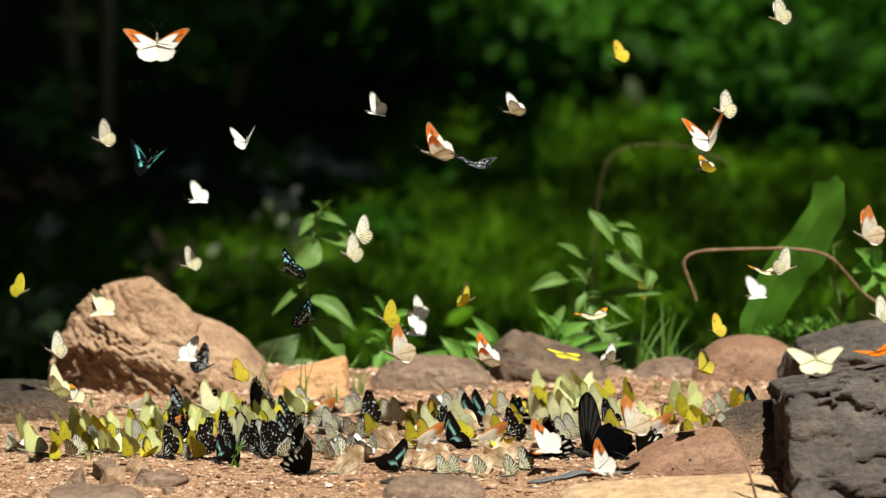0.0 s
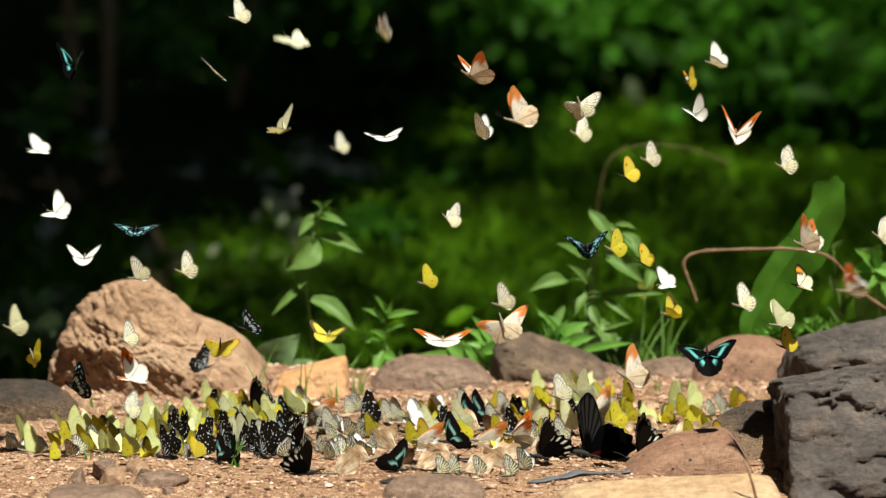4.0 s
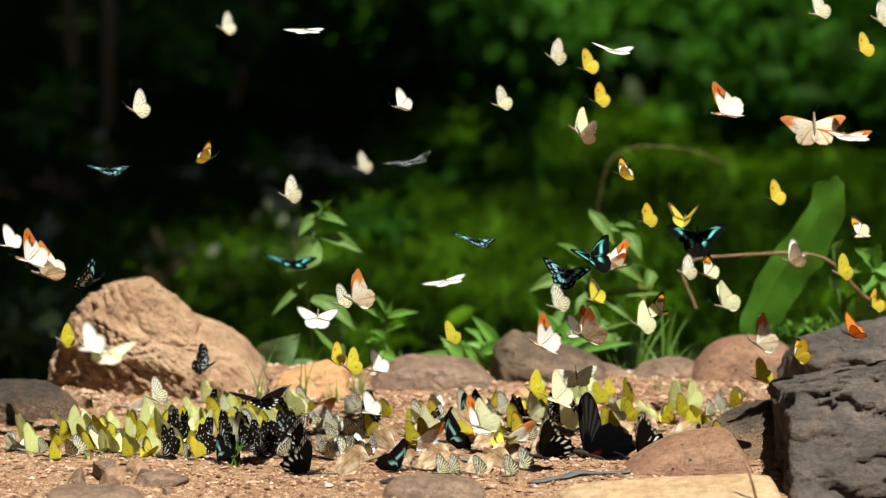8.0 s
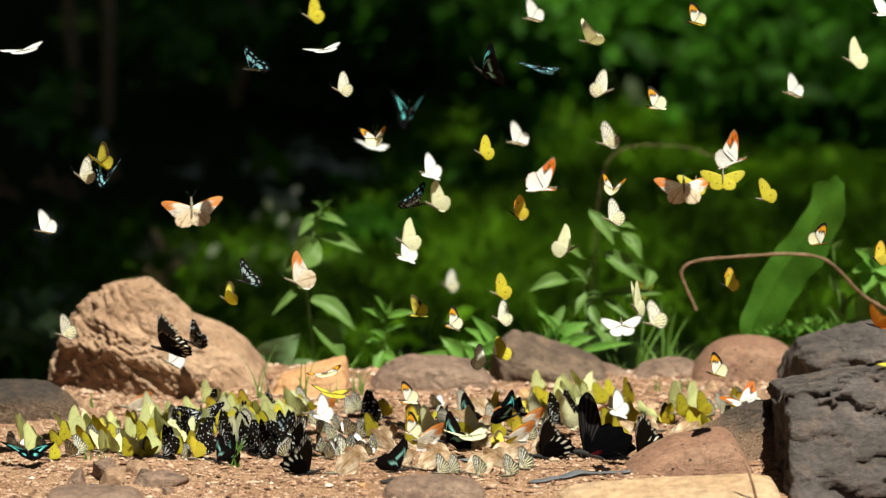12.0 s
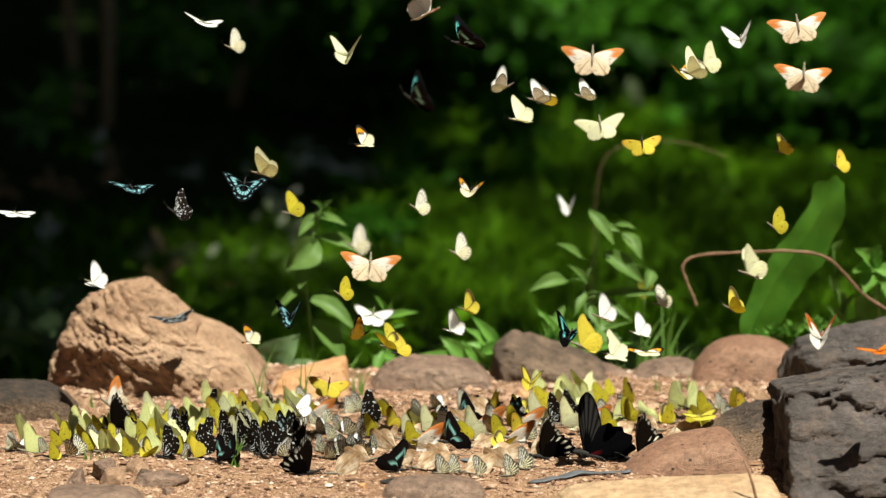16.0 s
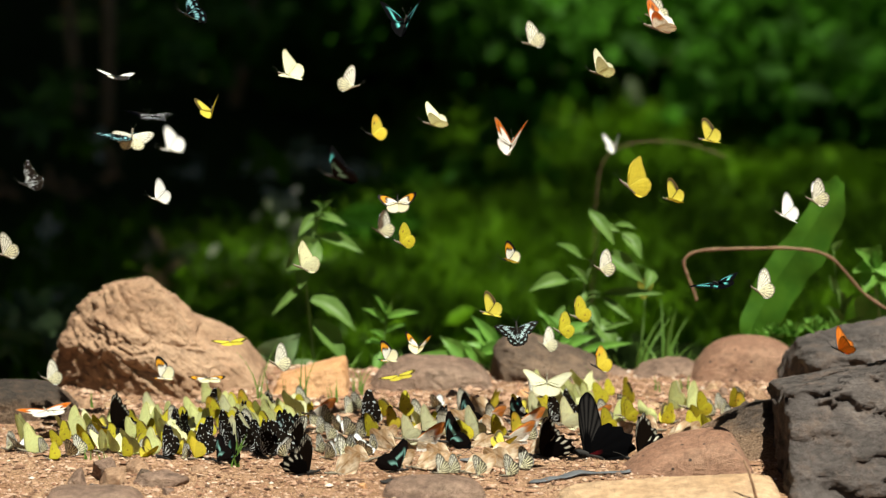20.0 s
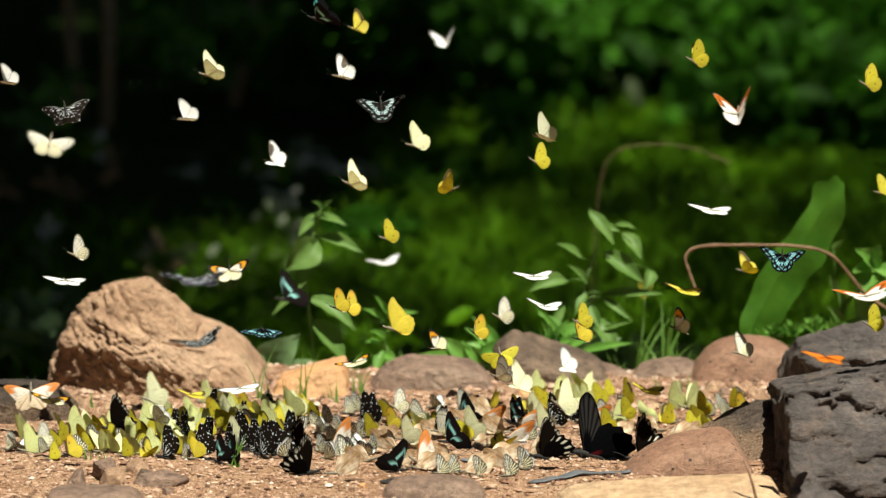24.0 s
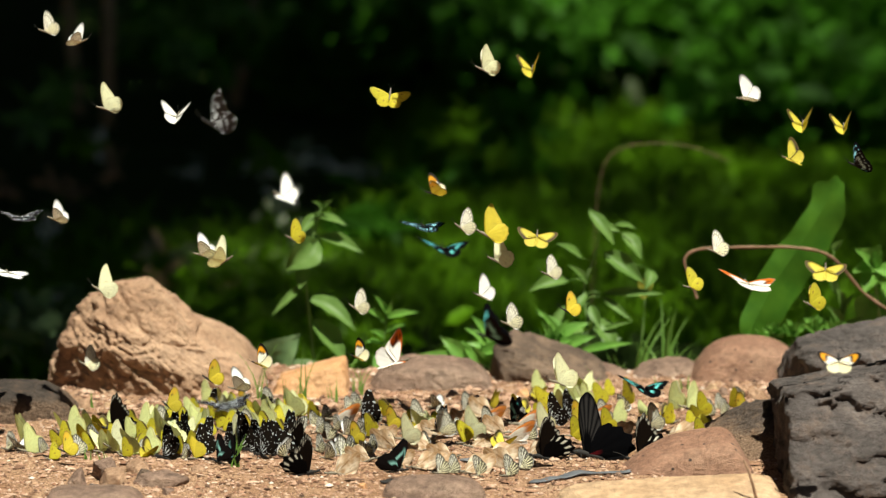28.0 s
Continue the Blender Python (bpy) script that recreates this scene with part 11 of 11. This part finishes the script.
    glide('yellow', [(0, -0.640, -0.10, 0.430, 'L'), (8.1, -0.640, -0.10, 0.430, 'L'), (9, -0.488, -0.10, 0.402, 'L'), (10, -0.505, -0.10, 0.423, 'v'), (11, -0.480, -0.10, 0.389, 'v'), (12.5, -0.395, -0.10, 0.367, 'u'), (14.5, -0.253, -0.10, 0.367, 'u'), (16, -0.187, -0.10, 0.317, 'l'), (17, -0.031, -0.10, 0.362, 'L'), (18, 0.110, -0.10, 0.395, 'l'), (19, 0.221, -0.10, 0.386, 'u'), (20, 0.324, -0.10, 0.402, 'u'), (21, 0.417, -0.10, 0.405, 'l'), (21.5, 0.462, -0.10, 0.402, 'l'), (23.5, 0.530, -0.10, 0.485, 'l'), (24, 0.522, -0.10, 0.474, 'l'), (25, 0.500, -0.10, 0.451, 'l'), (26, 0.477, -0.10, 0.437, 'l'), (27, 0.455, -0.10, 0.412, 'l'), (28, 0.427, -0.10, 0.378, 'u')])
    glide('yellow_tip', [(0, 0.340, -0.05, 0.012, 'g'), (9, 0.340, -0.05, 0.012, 'g'), (10, 0.337, -0.12, 0.110, 'v'), (10.9, 0.385, 0.15, 0.012, 'g'), (28, 0.385, 0.15, 0.012, 'g')])
    glide('yellow_tip', [(0, -0.019, 0.10, 0.012, 'g'), (11, -0.019, 0.10, 0.012, 'g'), (12, -0.046, -0.03, 0.064, 'u'), (12.5, -0.053, -0.03, 0.058, 'u'), (14.5, -0.072, -0.03, 0.101, 'l'), (15, -0.081, -0.03, 0.105, 'U'), (16, -0.054, -0.03, 0.130, 'l'), (17, -0.077, -0.03, 0.134, 'f'), (18, -0.114, -0.03, 0.126, 'l'), (19, -0.097, -0.03, 0.121, 'l'), (20, -0.072, -0.03, 0.116, 'u'), (21, -0.060, -0.03, 0.130, 'l'), (21.5, -0.069, -0.03, 0.137, 'l'), (23.5, -0.102, -0.03, 0.117, 'u'), (24, -0.112, -0.03, 0.108, 'f'), (25, -0.127, -0.03, 0.116, 'l'), (26, -0.139, -0.03, 0.101, 'l'), (27, -0.149, -0.03, 0.079, 'l'), (27.9, -0.115, -0.05, 0.012, 'g'), (28, -0.115, -0.05, 0.012, 'g')])
    glide('yellow_tip', [(0, -0.032, 0.09, 0.012, 'g'), (11, -0.032, 0.09, 0.012, 'g'), (12, -0.041, -0.18, 0.052, 'u'), (14.5, -0.064, -0.18, 0.177, 'S'), (15.4, -0.071, 0.05, 0.012, 'g'), (28, -0.071, 0.05, 0.012, 'g')])
    glide('yellow_tip', [(0, -0.031, -0.04, 0.012, 'g'), (11, -0.031, -0.04, 0.012, 'g'), (12, -0.042, 0.02, 0.030, 'l'), (14.5, -0.089, 0.02, 0.049, 'l'), (15, -0.111, 0.02, 0.058, 'l'), (16, -0.145, 0.02, 0.071, 's'), (17, -0.204, 0.02, 0.071, 'u'), (18, -0.258, 0.02, 0.096, 'U'), (20, -0.359, 0.02, 0.085, 'u'), (21, -0.404, 0.02, 0.100, 'l'), (21.5, -0.423, 0.02, 0.082, 'l'), (23.5, -0.481, 0.02, 0.073, 'l'), (24, -0.499, 0.02, 0.052, 'f'), (25, -0.526, 0.02, 0.058, 'l'), (26, -0.488, 0.02, 0.082, 'l'), (27, -0.527, 0.02, 0.153, 'L'), (27.9, -0.662, 0.02, 0.182, 'L'), (28, -0.662, 0.02, 0.182, 'L')])
    glide('yellow', [(0, 0.661, 0.01, 0.117, 'L'), (11.55, 0.661, 0.01, 0.117, 'L'), (12.5, 0.399, -0.42, 0.163, 'f'), (14.5, 0.537, 0.01, 0.155, 'f'), (15, 0.544, 0.01, 0.182, 'l'), (15.9, 0.659, 0.01, 0.211, 'L'), (28, 0.659, 0.01, 0.211, 'L')])
    glide('yellow', [(0, 0.306, 0.13, 0.012, 'g'), (13.5, 0.306, 0.13, 0.012, 'g'), (14.5, 0.291, 0.01, 0.102, 'l'), (16, 0.327, 0.01, 0.032, 'f'), (17, 0.340, 0.01, 0.073, 's'), (18, 0.368, 0.01, 0.102, 'l'), (19, 0.393, -0.42, 0.178, 'l'), (19.95, 0.661, 0.01, 0.134, 'L'), (23.1, 0.648, -0.07, 0.200, 'L'), (24, 0.534, -0.07, 0.172, 'l'), (25, 0.516, -0.07, 0.141, 'f'), (26, 0.503, -0.07, 0.127, 'l'), (27, 0.432, -0.42, 0.170, 'f'), (28, 0.460, -0.07, 0.198, 'l')])
    glide('yellow', [(0, 0.083, 0.05, 0.012, 'g'), (17, 0.083, 0.05, 0.012, 'g'), (18, 0.098, 0.06, 0.116, 'L'), (19, 0.124, 0.06, 0.144, 's'), (20, 0.154, 0.06, 0.142, 'l'), (21, 0.242, 0.06, 0.083, 'l'), (23.5, 0.325, 0.06, 0.191, 'l'), (24, 0.386, 0.06, 0.219, 'L'), (25, 0.512, 0.06, 0.246, 'l'), (25.9, 0.665, 0.06, 0.275, 'L'), (28, 0.665, 0.06, 0.275, 'L')])
    glide('yellow', [(0, -0.046, -0.05, 0.012, 'g'), (19, -0.046, -0.05, 0.012, 'g'), (20, -0.048, -0.13, 0.076, 'l'), (21, 0.048, -0.13, 0.116, 'l'), (21.5, 0.084, -0.13, 0.157, 'f'), (23.5, 0.167, -0.13, 0.164, 'l'), (24, 0.171, -0.13, 0.185, 'l'), (25, 0.174, -0.13, 0.213, 'u'), (26, 0.163, -0.13, 0.225, 'l'), (27, 0.145, -0.13, 0.268, 'L'), (28, 0.115, -0.13, 0.283, 'S')])
    glide('yellow_tip', [(0, 0.088, 0.01, 0.012, 'g'), (20, 0.088, 0.01, 0.012, 'g'), (21, 0.107, -0.02, 0.147, 'u'), (21.5, 0.111, -0.02, 0.107, 'l'), (23.5, 0.150, -0.02, 0.129, 'u'), (24, 0.173, -0.02, 0.147, 'l'), (25, 0.154, -0.02, 0.129, 'l'), (25.9, 0.168, 0.09, 0.012, 'g'), (28, 0.168, 0.09, 0.012, 'g')])
    glide('yellow', [(0, 0.062, -0.01, 0.012, 'g'), (23, 0.062, -0.01, 0.012, 'g'), (24, 0.072, -0.03, 0.118, 's'), (25, 0.118, -0.03, 0.144, 'l'), (26, 0.171, -0.03, 0.137, 'l'), (26.9, 0.162, -0.02, 0.012, 'g'), (28, 0.162, -0.02, 0.012, 'g')])
    glide('yellow', [(0, 0.236, 0.10, 0.012, 'g'), (23, 0.236, 0.10, 0.012, 'g'), (24, 0.251, -0.12, 0.090, 'f'), (25, 0.278, -0.12, 0.111, 'l'), (26, 0.305, -0.12, 0.097, 'l'), (27, 0.342, -0.12, 0.095, 'f'), (27.9, 0.318, -0.03, 0.012, 'g'), (28, 0.318, -0.03, 0.012, 'g')])
    glide('yellow', [(0, 0.233, 0.12, 0.012, 'g'), (24, 0.233, 0.12, 0.012, 'g'), (25, 0.236, 0.06, 0.129, 'l'), (26, 0.225, 0.06, 0.140, 'f'), (27, 0.310, 0.06, 0.178, 'l'), (28, 0.317, 0.06, 0.201, 'l')])
    glide('yellow_tip', [(0, -0.307, 0.12, 0.012, 'g'), (25, -0.307, 0.12, 0.012, 'g'), (26, -0.331, 0.03, 0.065, 'u'), (28, -0.345, 0.03, 0.051, 'l')])
    glide('orange', [(0, 0.533, -0.12, 0.137, 'f'), (1, 0.500, -0.42, 0.184, 'f'), (2, 0.507, -0.42, 0.182, 'f'), (2.89, 0.507, -0.42, 0.900, 'L'), (3.66, 0.507, -0.42, 0.900, 'L'), (4.55, 0.507, -0.42, 0.182, 'f'), (5.5, 0.507, -0.12, 0.161, 'l'), (6, 0.484, -0.12, 0.152, 'f'), (7, 0.495, -0.12, 0.168, 'U'), (8, 0.504, -0.12, 0.167, 'L'), (9, 0.533, -0.12, 0.197, 'l'), (18, 0.496, -0.42, 0.180, 'f'), (20, 0.491, -0.12, 0.148, 'L'), (21, 0.460, -0.12, 0.147, 'l'), (21.5, 0.419, -0.42, 0.183, 'l'), (23.5, 0.467, -0.12, 0.141, 'f'), (24, 0.439, -0.42, 0.182, 'f'), (27, 0.474, -0.12, 0.135, 'l'), (27.9, 0.642, -0.12, 0.163, 'L'), (28, 0.642, -0.12, 0.163, 'L')])
    glide('brown_black', [(0, -0.249, 0.15, 0.012, 'g'), (7, -0.249, 0.15, 0.012, 'g'), (8, -0.224, -0.15, 0.083, 'f'), (9, -0.203, -0.15, 0.143, 'S'), (10, -0.238, -0.15, 0.150, 'L'), (11, -0.279, -0.15, 0.137, 'f'), (12, -0.338, -0.15, 0.159, 'L'), (12.5, -0.374, -0.15, 0.150, 'R'), (13.4, -0.421, 0.03, 0.012, 'g'), (28, -0.421, 0.03, 0.012, 'g')])
    glide('golden', [(0, 0.206, -0.05, 0.012, 'g'), (14, 0.206, -0.05, 0.012, 'g'), (15, 0.168, -0.12, 0.100, 'S'), (16, 0.174, -0.12, 0.160, 'l'), (17, 0.178, -0.12, 0.213, 's'), (18, 0.186, -0.12, 0.279, 'l'), (19, 0.180, -0.12, 0.309, 'l'), (20, 0.235, -0.12, 0.355, 'l'), (21, 0.272, -0.12, 0.405, 'u'), (21.5, 0.282, -0.12, 0.441, 'L'), (23.5, -0.062, -0.12, 0.160, 'S'), (24, -0.058, -0.12, 0.181, 'l'), (25, -0.034, -0.12, 0.213, 'R'), (27, 0.044, -0.12, 0.255, 'R'), (28, 0.059, -0.12, 0.297, 'l')])
    sway()
    stir()


motions()
